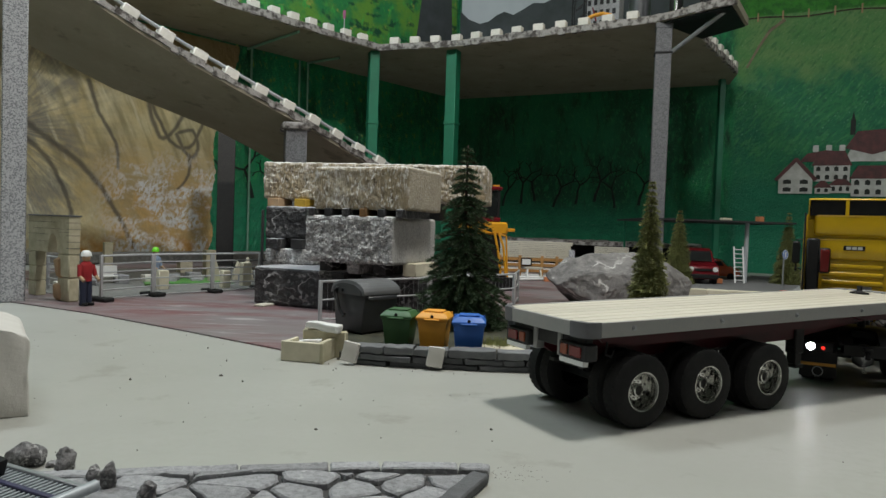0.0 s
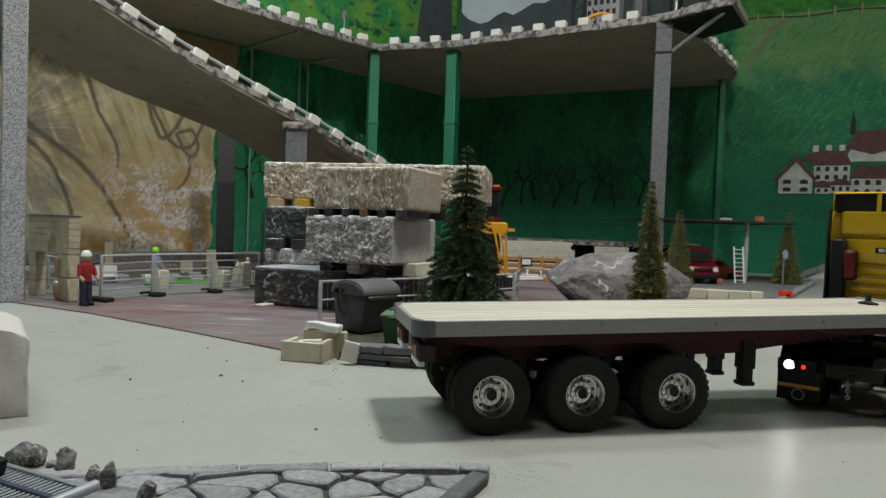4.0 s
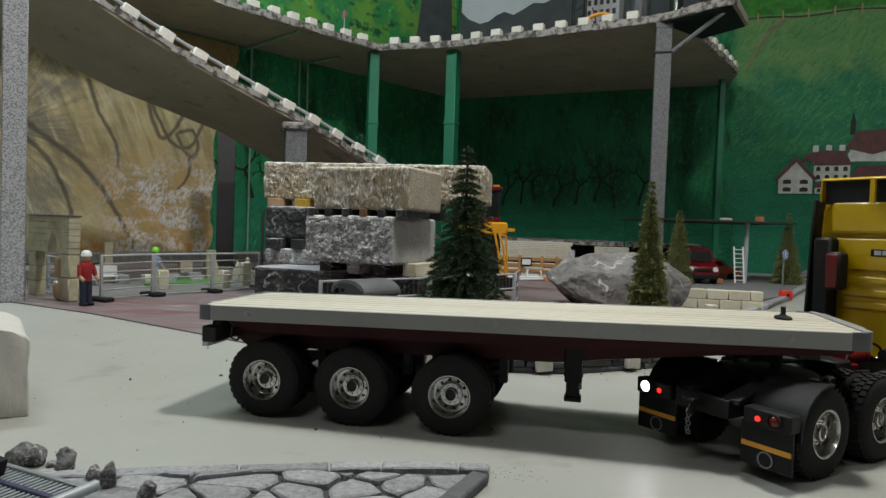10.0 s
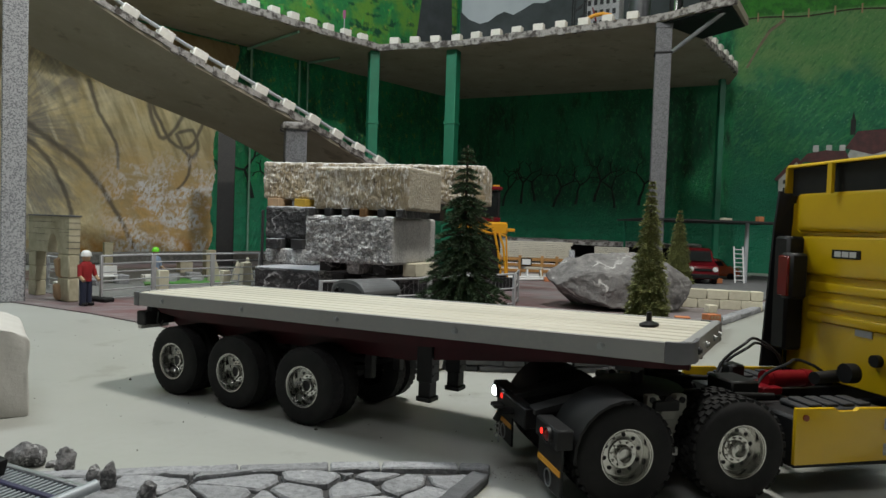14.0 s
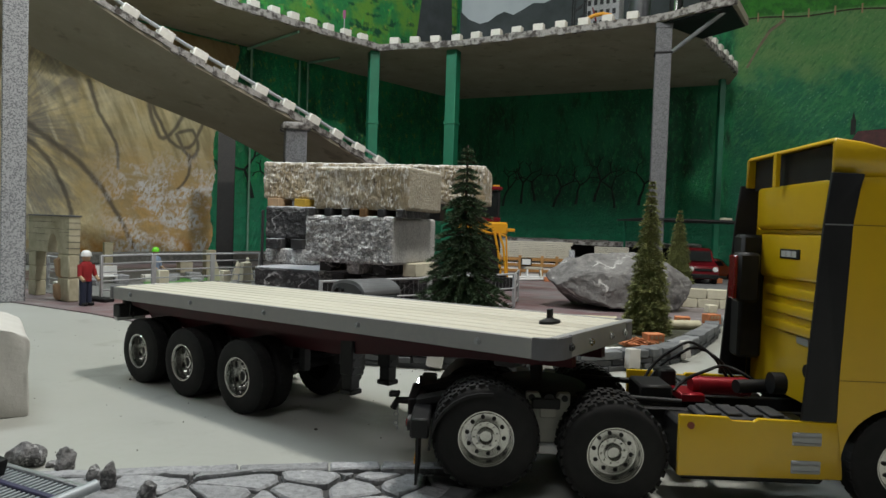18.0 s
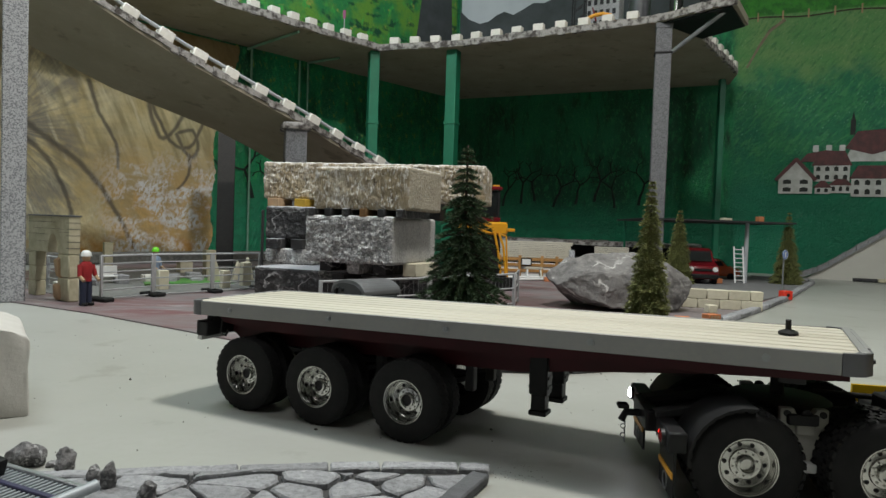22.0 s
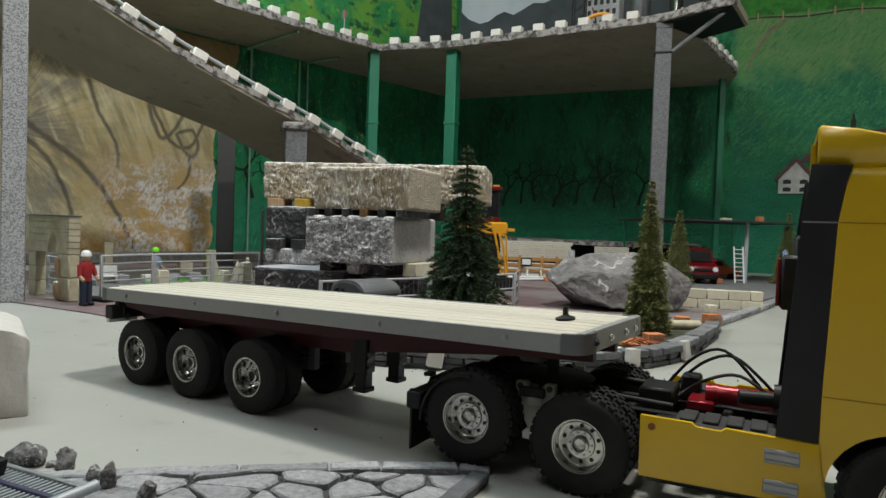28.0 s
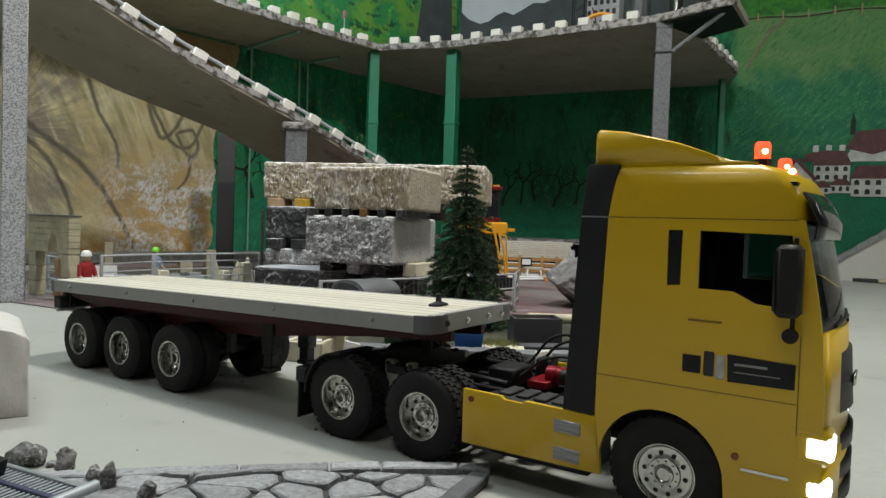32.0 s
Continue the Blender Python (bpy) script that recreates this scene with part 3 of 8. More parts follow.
GRANITE_MID = mat("grey_granite_column", (0.17, 0.17, 0.175), 0.7, second=(0.075, 0.075, 0.08), scale=210, amount=0.85, bump=0.4, bump_scale=260, contrast=(0.45, 0.6), spec=0.3)
SAWN_TAN = mat("sawn_tan_face", (0.40, 0.355, 0.27), 0.8, second=(0.30, 0.26, 0.19), scale=26, amount=0.9, fine=(0.50, 0.46, 0.38), fine_scale=170, speck=(0.58, 0.55, 0.49), speck_scale=70, bump=0.9, bump_scale=130, bump_dist=0.006)
GRIT = mat("grey_brown_grit", (0.10, 0.095, 0.085), 0.9, second=(0.2, 0.19, 0.17), scale=60, amount=0.7)

# ---- building tools ----
def mesh_of(name, bm, material, smooth=40):
    me = bpy.data.meshes.new(name)
    bmesh.ops.recalc_face_normals(bm, faces=bm.faces)
    bm.to_mesh(me)
    bm.free()
    for p in me.polygons:
        p.use_smooth = smooth > 0
    if smooth:
        me.set_sharp_from_angle(angle=radians(smooth))
    for m in (material if isinstance(material, (list, tuple)) else [material]):
        me.materials.append(m)
    return me


def part(name, bm, material, parent, label="", m=None, smooth=40):
    ob = new(name, bm if isinstance(bm, bpy.types.Mesh) else mesh_of(name, bm, material, smooth))
    ob.parent = parent
    if m is not None:
        ob.matrix_basis = m
    return tagged(ob, label)


def thing(name, m, label, category, group="", kind=""):
    ob = new(name)
    ob.empty_display_size = 0.02
    ob.matrix_basis = m
    return tagged(ob, label, category, group, kind)


def solid(name, bm, material, label, category="", group="", kind="", m=None, smooth=40):
    ob = new(name, mesh_of(name, bm, material, smooth))
    if m is not None:
        ob.matrix_basis = m
    return tagged(ob, label, category, group, kind)


def box(bm, x0, x1, y0, y1, z0, z1, bevel=0.0, seg=1, m=None):
    r = bmesh.ops.create_cube(bm, size=1.0)
    vs = r["verts"]
    for v in vs:
        v.co = Vector(((x0 + x1) / 2 + v.co.x * (x1 - x0), (y0 + y1) / 2 + v.co.y * (y1 - y0), (z0 + z1) / 2 + v.co.z * (z1 - z0)))
        if m is not None:
            v.co = m @ v.co
    if bevel:
        es = {e for v in vs for e in v.link_edges}
        bmesh.ops.bevel(bm, geom=list(es), offset=bevel, segments=seg, affect="EDGES", profile=0.5)
    return bm


def B(*a, **k):
    return box(bmesh.new(), *a, **k)


def rod(bm, p0, p1, r0, r1=None, n=10, caps=True):
    p0, p1 = Vector(p0), Vector(p1)
    d = p1 - p0
    r = bmesh.ops.create_cone(bm, cap_ends=caps, segments=n, radius1=r0, radius2=r0 if r1 is None else r1, depth=d.length)
    m = Matrix.Translation((p0 + p1) / 2) @ d.to_track_quat("Z", "Y").to_matrix().to_4x4()
    bmesh.ops.transform(bm, matrix=m, verts=r["verts"])
    return bm


def R(*a, **k):
    return rod(bmesh.new(), *a, **k)


def tube(bm, pts, r, n=8):
    """One bent tube swept along the points."""
    pts = [Vector(p) for p in pts]
    rings = []
    side_v = None
    for k, p in enumerate(pts):
        d = (pts[min(k + 1, len(pts) - 1)] - pts[max(k - 1, 0)]).normalized()
        if side_v is None:
            side_v = d.orthogonal()
        side_v = (side_v - d * side_v.dot(d)).normalized()
        up_v = d.cross(side_v)
        rings.append([bm.verts.new(p + (side_v * math.cos(2 * math.pi * q / n) + up_v * math.sin(2 * math.pi * q / n)) * r) for q in range(n)])
    for a, b in zip(rings, rings[1:]):
        for q in range(n):
            bm.faces.new((a[q], a[(q + 1) % n], b[(q + 1) % n], b[q]))
    bm.faces.new(rings[0])
    bm.faces.new(rings[-1])
    return bm


def prism(bm, pts, lo, hi, axis="y", bevel=0.0):
    """A polygon drawn in the plane across axis, extruded along it from lo to hi."""
    def at(p, h):
        return {"y": (p[0], h, p[1]), "x": (h, p[0], p[1]), "z": (p[0], p[1], h)}[axis]
    a = [bm.verts.new(at(p, lo)) for p in pts]
    b = [bm.verts.new(at(p, hi)) for p in pts]
    n = len(pts)
    fs = [bm.faces.new(a), bm.faces.new(b[::-1])] + [bm.faces.new((a[i], b[i], b[(i + 1) % n], a[(i + 1) % n])) for i in range(n)]
    if bevel:
        es = {e for f in fs for e in f.edges}
        bmesh.ops.bevel(bm, geom=list(es), offset=bevel, segments=2, affect="EDGES", profile=0.5)
    return bm


def PR(*a, **k):
    return prism(bmesh.new(), *a, **k)


def lathe(bm, profile, n=24, axis="y", m=None):
    """profile: (radius, along) pairs turned round an axis."""
    rings = []
    for r, h in profile:
        ring = []
        for i in range(n):
            a = 2 * math.pi * i / n
            c, s = r * math.cos(a), r * math.sin(a)
            co = Vector((c, h, s) if axis == "y" else (c, s, h))
            ring.append(bm.verts.new(m @ co if m is not None else co))
        rings.append(ring)
    for p, q in zip(rings, rings[1:]):
        for i in range(n):
            bm.faces.new((p[i], p[(i + 1) % n], q[(i + 1) % n], q[i]))
    closed = profile[0] == profile[-1]
    for ring, (r, h) in ((rings[0], profile[0]), (rings[-1], profile[-1])):
        if r > 1e-6 and not closed:
            bm.faces.new(ring)
    return bm


def LA(*a, **k):
    return lathe(bmesh.new(), *a, **k)


def rough_up(bm, amp, scale, seed=0.0, keep=lambda co: 1.0):
    for v in bm.verts:
        n = noise.noise_vector(v.co * scale + Vector((seed, seed * 1.7, seed * 0.3)))
        v.co += n * amp * keep(v.co)
    return bm


def slab(bm, pts, z0, z1):
    return prism(bm, pts, z0, z1, axis="z")


# ---- setting ----
W0, WD = Vector((0.158, 4.991)), Vector((0.9118, -0.4106))      # back wall: a point and its run to the right
L0, LD = Vector((0.066, 5.032)), Vector((-0.679, -0.734))       # side wall: from the corner towards the viewer
WANG, LANG = math.atan2(WD.y, WD.x), math.atan2(LD.y, LD.x)


def back(s, z, off=0.0):
    p = W0 + WD * s + Vector((WD.y, -WD.x)) * off
    return Vector((p.x, p.y, z))


def side(s, z, off=0.0):
    p = L0 + LD * s + Vector((-LD.y, LD.x)) * off
    return Vector((p.x, p.y, z))


BACK = Matrix.Translation((W0.x, W0.y, 0)) @ Matrix.Rotation(WANG, 4, "Z")     # x along the wall, y behind it
SIDE = Matrix.Translation((L0.x, L0.y, 0)) @ Matrix.Rotation(LANG + math.pi, 4, "Z")
solid("floor", B(-4.5, 5.0, -3.2, 6.5, -0.1, 0.0), FLOOR, "pale grey painted concrete hall floor with scattered grit", "floor", kind="structure", smooth=0)
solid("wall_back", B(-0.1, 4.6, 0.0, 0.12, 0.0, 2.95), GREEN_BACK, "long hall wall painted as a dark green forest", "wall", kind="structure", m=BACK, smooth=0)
solid("wall_side", B(-4.6, 0.1, 0.0, 0.12, 0.0, 2.95), GREEN_LIT, "hall wall painted green beside a rock face", "wall", kind="structure", m=SIDE, smooth=0)
# three added walls out of view, dull grey to limit bounced light
solid("wall_right", B(4.35, 4.5, -3.2, 3.6, 0.0, 2.95), UNSEEN_WALL, "unseen plain grey wall, dull to cut bounced light", "wall", kind="structure", smooth=0)
solid("wall_left", B(-3.4, -3.25, -3.2, 2.2, 0.0, 2.95), UNSEEN_WALL, "unseen plain grey wall, dull to cut bounced light", "wall", kind="structure", smooth=0)
solid("wall_front", B(-3.4, 4.5, -3.2, -3.05, 0.0, 2.95), UNSEEN_WALL, "unseen grey wall behind the viewer, dull to cut bounced light", "wall", kind="structure", smooth=0)
solid("ceiling", B(-4.5, 5.0, -3.3, 6.6, 2.95, 3.05), PLASTER, "plain white hall ceiling", "ceiling", kind="structure", smooth=0)

# upper deck with its rough edge
DECK = [(0.94, 3.08), (1.19, 2.78), (1.37, 3.06), (1.25, 3.30), (1.73, 3.98), (1.80, 4.25), (0.06, 5.03), (-2.30, 2.46), (-1.65, 2.35), (-1.08, 2.96),
        (-0.97, 3.10), (-0.78, 3.30), (-0.59, 3.52), (-0.39, 3.71), (0.01, 3.60)]
solid("upper_deck", slab(bmesh.new(), DECK, 1.20, 1.235), UNDER, "raised deck with a dull brown underside on posts", "deck", kind="structure", smooth=0)

# rough edge bands, edging stones and posts of the upper deck
def along(a, b, t):
    return Vector(a).lerp(Vector(b), t)


def band(path, z0, z1, out, name, label):
    bm = bmesh.new()
    for a, b in zip(path, path[1:]):
        a, b = Vector(a), Vector(b)
        n = max(2, int((b - a).length / 0.035))
        side_v = Vector(((b - a).y, -(b - a).x)).normalized()
        for i in range(n):
            p, q = a.lerp(b, i / n), a.lerp(b, (i + 1) / n)
            w = out * random.uniform(0.3, 1.0)
            lo, hi = z0 - random.uniform(0, 0.008), z1 + random.uniform(-0.004, 0.006)
            vs = [(p, 0.012), (q, 0.012), (q, -w), (p, -w)]
            slab(bm, [tuple(c + side_v * -k) for c, k in vs], lo, hi)
    return solid(name, bm, EDGE, label, "edge", kind="structure", smooth=0)


FRONT_EDGE = [(-1.65, 2.35), (-1.08, 2.96), (-0.97, 3.10), (-0.78, 3.30), (-0.59, 3.52), (-0.39, 3.71), (0.01, 3.60), (0.94, 3.08), (1.19, 2.78)]
RIGHT_EDGE = [(1.25, 3.30), (1.73, 3.98)]
band(FRONT_EDGE, 1.205, 1.232, 0.012, "deck_edge", "rough broken concrete edge of the deck")
band(RIGHT_EDGE, 1.205, 1.232, 0.012, "deck_edge", "rough broken concrete edge of the deck")
bm = bmesh.new()
box(bm, -0.027, 0.027, -0.018, 0.018, 0.0, 0.037, bevel=0.003)
EDGE_STONE = mesh_of("edge_stone", bm, STONE_WHITE)


def stones_on(path, z, step, group, label, start=0.03):
    total, d = 0.0, start
    for a, b in zip(path, path[1:]):
        a, b = Vector(a), Vector(b)
        length = (b - a).length
        while d < total + length:
            t = (d - total) / length
            p = a.lerp(b, t)
            ang = math.degrees(math.atan2((b - a).y, (b - a).x))
            zz = z if not callable(z) else z(p)
            side_v = Vector((-(b - a).y, (b - a).x, 0)).normalized() * 0.022
            ob = new("edge_stone", EDGE_STONE)
            pitch = 0 if len(p) < 3 else -math.degrees(math.atan2(b.z - a.z, Vector((b.x - a.x, b.y - a.y)).length))
            ob.matrix_basis = pose(p.x + side_v.x, p.y + side_v.y, (p.z if len(p) > 2 else 0) + zz, random.uniform(-2, 2), pitch, ang + random.uniform(-3, 3))
            tagged(ob, label, "stone", group)
            d += step
        total += length


stones_on(FRONT_EDGE[1:6], 1.234, 0.112, "edging stones of the upper deck", "cream edging stone on the upper deck's rim", 0.02)
stones_on([(-0.36, 3.70), (0.01, 3.60), (0.92, 3.09)], 1.234, 0.118, "edging stones of the upper deck", "cream edging stone on the upper deck's rim", 0.05)
for i in range(7):
    p = Vector((1.27, 3.31)).lerp(Vector((1.72, 3.96)), i / 6)
    ob = new("edge_stone", EDGE_STONE)
    ob.matrix_basis = pose(p.x - 0.02, p.y, 1.234, 0, 0, 55)
    tagged(ob, "cream edging stone on the upper deck's rim", "stone", "edging stones of the upper deck")


def column(name, x, y, w, z1, material, label, turn=0, cap=False, seam=None):
    bm = B(-w / 2, w / 2, -w / 2, w / 2, 0, z1, bevel=0.003)
    c = thing(name, pose(x, y, 0, 0, 0, turn), label, "column")
    part("shaft", bm, material, c)
    if cap:
        part("collar", B(-w * 0.56, w * 0.56, -w * 0.56, w * 0.56, z1 - cap - 0.008, z1 - cap, bevel=0.001), BLACK, c, "dark steel collar")
        part("capital", B(-w * 0.54, w * 0.54, -w * 0.54, w * 0.54, z1 - 0.03, z1 - 0.001, bevel=0.004), material, c)
    if seam:
        part("joint_band", B(-w * 0.57, w * 0.57, -w * 0.57, w * 0.57, seam - 0.006, seam + 0.006), material, c)
    return c


column("granite_column", -1.083, 1.655, 0.054, 1.2, GRANITE, "grey speckled granite column beside the sandstone arch", 33)
col = column("granite_column", 0.992, 3.085, 0.070, 1.2, GRANITE_MID, "grey speckled granite column under the upper deck", -14, cap=0.135)
part("brace", R((0.03, -0.02, 1.06), (0.26, -0.16, 1.215), 0.010, n=8), STEEL, col, "grey steel brace")
column("granite_column", -1.063, 3.20, 0.080, 0.655, DARK_GRANITE, "dark speckled column under the curved ramp", 18)
c3 = column("granite_column", -0.600, 2.62, 0.082, 0.61, GRANITE_MID, "grey speckled column with a broken capital under the ramp", 20)
part("capital", rough_up(B(-0.055, 0.055, -0.052, 0.052, 0.585, 0.612, bevel=0.006, seg=2), 0.006, 40), EDGE, c3, "rough broken capital")
column("green_post", -0.425, 3.745, 0.056, 1.2, GREENPOST, "green painted steel post under the deck", 20, seam=0.80)
column("green_post", 0.024, 3.665, 0.062, 1.2, GREENPOST, "green painted steel post under the deck", -25, seam=0.80)
column("green_post", 1.70, 4.12, 0.035, 1.2, GREENPOST, "slim green pipe post by the painted wall", 0)
for s0 in (1.38, 1.44, 1.76):
    p = side(s0, 0, 0.03)
    solid("wall_pipe", R((p.x, p.y, 0.0), (p.x, p.y, 1.19), 0.006, n=10), PALE_GREEN, "thin green painted pipe on the wall", "pipe", "pipes on the wall")
for a, b in (((-1.13, 3.72, 1.188), (-0.765, 3.36, 1.188)), ((-0.85, 4.00, 1.188), (-0.64, 3.86, 1.188))):
    solid("ceiling_beam", R(a, b, 0.007, n=8), PALE_GREEN, "thin green beam under the deck", "beam", "beams under the deck")
solid("deck_corner_plate", slab(bmesh.new(), [(0.97, 3.06), (1.18, 2.80), (1.355, 3.06), (1.24, 3.27)], 1.192, 1.1995), BLACK, "black plate under the deck's corner", "plate", kind="structure")

# curved approach ramp with its kerb stones and rail
OUTER = [(-1.62, 1.49, 1.20), (-1.38, 1.75, 1.055), (-1.102, 2.047, 0.878), (-1.014, 2.142, 0.823), (-0.898, 2.267, 0.759), (-0.767, 2.409, 0.697), (-0.636, 2.550, 0.637), (-0.526, 2.668, 0.585), (-0.406, 2.799, 0.520), (-0.330, 2.880, 0.480), (-0.10, 3.13, 0.36)]
INNER = [(-2.00, 1.81, 1.13), (-1.76, 2.07, 0.99), (-1.483, 2.368, 0.815), (-1.395, 2.463, 0.768), (-1.299, 2.567, 0.718), (-1.147, 2.731, 0.665), (-1.002, 2.888, 0.612), (-0.900, 2.998, 0.560), (-0.817, 3.088, 0.510), (-0.735, 3.18, 0.465), (-0.47, 3.46, 0.345)]
bm = bmesh.new()
rows = []
for o, i in zip(OUTER, INNER):
    o, i = Vector(o), Vector(i)
    rows.append([bm.verts.new(o), bm.verts.new(i), bm.verts.new(i + Vector((0, 0, 0.03))), bm.verts.new(o + Vector((0, 0, 0.03)))])
for a, b in zip(rows, rows[1:]):
    for k in range(4):
        bm.faces.new((a[k], a[(k + 1) % 4], b[(k + 1) % 4], b[k]))
bm.faces.new(rows[0])
bm.faces.new(rows[-1])
solid("approach_ramp", bm, UNDER, "curved descending ramp with a dull brown underside", "ramp", kind="structure", smooth=0)
bm = bmesh.new()
for a, b in zip(OUTER, OUTER[1:]):
    a, b = Vector(a), Vector(b)
    n = max(2, int((b - a).length / 0.03))
    for k in range(n):
        p, q = a.lerp(b, k / n), a.lerp(b, (k + 1) / n)
        w = random.uniform(0.003, 0.010)
        off = Vector((0.73, -0.68, 0)) * w
        lo, hi = Vector((0, 0, 0.013 - random.uniform(0.0, 0.009))), Vector((0, 0, 0.032 + random.uniform(-0.003, 0.005)))
        v = [bm.verts.new(c) for c in (p + lo, q + lo, q + lo + off, p + lo + off, p + hi, q + hi, q + hi + off, p + hi + off)]
        for f in ((0, 1, 2, 3), (4, 5, 6, 7), (0, 1, 5, 4), (1, 2, 6, 5), (2, 3, 7, 6), (3, 0, 4, 7)):
            bm.faces.new([v[j] for j in f])
solid("ramp_edge", bm, EDGE, "rough broken concrete edge of the ramp", "edge", kind="structure", smooth=0)
stones_on([tuple(p) for p in OUTER[1:]], 0.033, 0.128, "edging stones of the ramp", "cream edging stone on the ramp's rim", 0.05)
bm = bmesh.new()
for a, b in zip(OUTER[1:], OUTER[2:]):
    a, b = Vector(a) + Vector((-0.015, 0.015, 0.066)), Vector(b) + Vector((-0.015, 0.015, 0.066))
    rod(bm, a, b, 0.0068, n=8)
solid("ramp_rail", bm, RAIL_PALE, "grey metal rail along the ramp's rim", "rail", kind="structure")

# ---- painted pictures on the walls, a thin layer of paint ----
def painted(name, frame_m, pts, material, parent, layer=1, label=""):
    return part(name, PR(pts, -0.003 - 0.0015 * layer, 0.0), material, parent, label, smooth=0)


def stroke(pts, w0, w1, material, parent, layer=2, label="", name="painted_line"):
    bm = bmesh.new()
    n = len(pts)
    for i, (a, b) in enumerate(zip(pts, pts[1:])):
        a, b = Vector(a), Vector(b)
        d = (b - a).normalized()
        wa, wb = w0 + (w1 - w0) * i / (n - 1), w0 + (w1 - w0) * (i + 1) / (n - 1)
        nx = Vector((-d.y, d.x))
        prism(bm, [tuple(a + nx * wa / 2 - d * wa * 0.2), tuple(b + nx * wb / 2 + d * wb * 0.2), tuple(b - nx * wb / 2 + d * wb * 0.2), tuple(a - nx * wa / 2 - d * wa * 0.2)], -0.003 - 0.0015 * layer - 0.0001 * (i % 2), 0.0)
    return part(name, bm, material, parent, label, smooth=0)


rock_mural = tagged(new("rock_mural"), "painted ochre rock face with dark cracks on the wall", "mural")
rock_mural.matrix_basis = SIDE
edge = []
for i in range(90):
    z = 1.19 * i / 89
    s = 1.97 - 0.06 * max(0.0, (z - 0.3)) - 0.10 * max(0, z - 0.7) * 2 + noise.noise(Vector((z * 9, 0.3, 0))) * 0.025 + noise.noise(Vector((z * 40, 0.9, 0))) * 0.012
    edge.append((-s, z))
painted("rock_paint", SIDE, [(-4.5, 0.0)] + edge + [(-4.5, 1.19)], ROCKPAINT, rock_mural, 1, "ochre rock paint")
solid("low_dark_wall", B(-3.0, -1.25, -0.14, -0.012, 0.003, 0.052, bevel=0.004), LOW_WALL, "low grey-brown wall at the foot of the murals", "wall", kind="structure", m=SIDE)


def bare_tree(parent, s, z0, h, seed, mirror=1, material=None):
    rnd = random.Random(seed)
    def grow(x, z, ang, length, w, depth):
        pts = [(x, z)]
        for k in range(3):
            ang += rnd.uniform(-0.25, 0.25)
            x += math.sin(ang) * length / 3
            z += math.cos(ang) * length / 3
            pts.append((x, z))
        stroke(pts, w, w * 0.6, material or MURAL_TRUNK, parent, 3, name="painted_branch")
        if depth:
            for k in range(2):
                grow(x, z, ang + (0.7 if k else -0.7) + rnd.uniform(-0.3, 0.3), length * 0.62, w * 0.6, depth - 1)
    grow(s, z0, rnd.uniform(-0.1, 0.1), h * 0.45, h * 0.055, 3)


side_trees = tagged(new("tree_mural"), "bare dark tree painted on the green wall", "mural")
side_trees.matrix_basis = SIDE
bare_tree(side_trees, -1.72, 0.36, 0.36, 4)
bare_tree(side_trees, -1.60, 0.37, 0.24, 9)
back_trees = tagged(new("tree_mural"), "row of bare dark trees painted on the green wall", "mural")
back_trees.matrix_basis = BACK
for k, s in enumerate((0.30, 0.44, 0.54, 0.68, 0.84, 0.97, 1.11, 1.27)):
    bare_tree(back_trees, s, 0.40 + 0.02 * (k % 3), 0.30 + 0.03 * (k % 2), 20 + k)

meadow = tagged(new("meadow_mural"), "painted wooden fence on the meadow wall", "mural")
meadow.matrix_basis = BACK
for k in range(12):
    s = 1.95 + 0.14 * k
    stroke([(s, 1.585), (s, 1.635)], 0.009, 0.008, RED_STONE, meadow, 3, name="painted_fence_post")
stroke([(1.84 + 0.08 * k, 1.60 + 0.008 * math.sin(k)) for k in range(22)], 0.007, 0.007, BARK, meadow, 2, name="painted_fence_rail")
stroke([(1.90, 1.30), (1.96, 1.42), (2.02, 1.52), (2.10, 1.58)], 0.012, 0.02, ROCK_LINE, meadow, 2, name="painted_path")

sky = tagged(new("mountain_mural"), "painted grey sky and dark mountains above the deck", "mural")
sky.matrix_basis = BACK
painted("sky_paint", BACK, [(-0.08, 1.24), (1.68, 1.24), (1.68, 2.4), (-0.08, 2.4)], SKYPAINT, sky, 1, "pale grey sky paint")
painted("mountain_paint", BACK, [(-0.09, 1.24), (-0.09, 1.86), (-0.02, 1.79), (0.07, 1.75), (0.14, 1.76), (0.20, 1.80), (0.26, 1.82), (0.33, 1.79), (0.40, 1.82), (0.48, 1.86), (0.56, 1.85), (0.66, 1.89), (0.80, 1.92), (1.0, 1.86), (1.3, 1.95), (1.66, 1.9), (1.66, 1.24)], MOUNTAIN, sky, 2, "dark mountain paint")
hills = tagged(new("hill_mural"), "painted bright green hills and bushes above the deck", "mural")
hills.matrix_basis = SIDE
painted("hill_paint", SIDE, [(-0.03, 1.24), (-3.2, 1.24), (-3.2, 2.6), (-0.03, 2.6)], HILLS, hills, 0.5, "bright green hill paint")
painted("mountain_paint", SIDE, [(-0.05, 1.24), (-0.10, 1.98), (-0.22, 2.06), (-0.40, 1.9), (-0.5, 1.24)], MOUNTAIN, hills, 0.8)


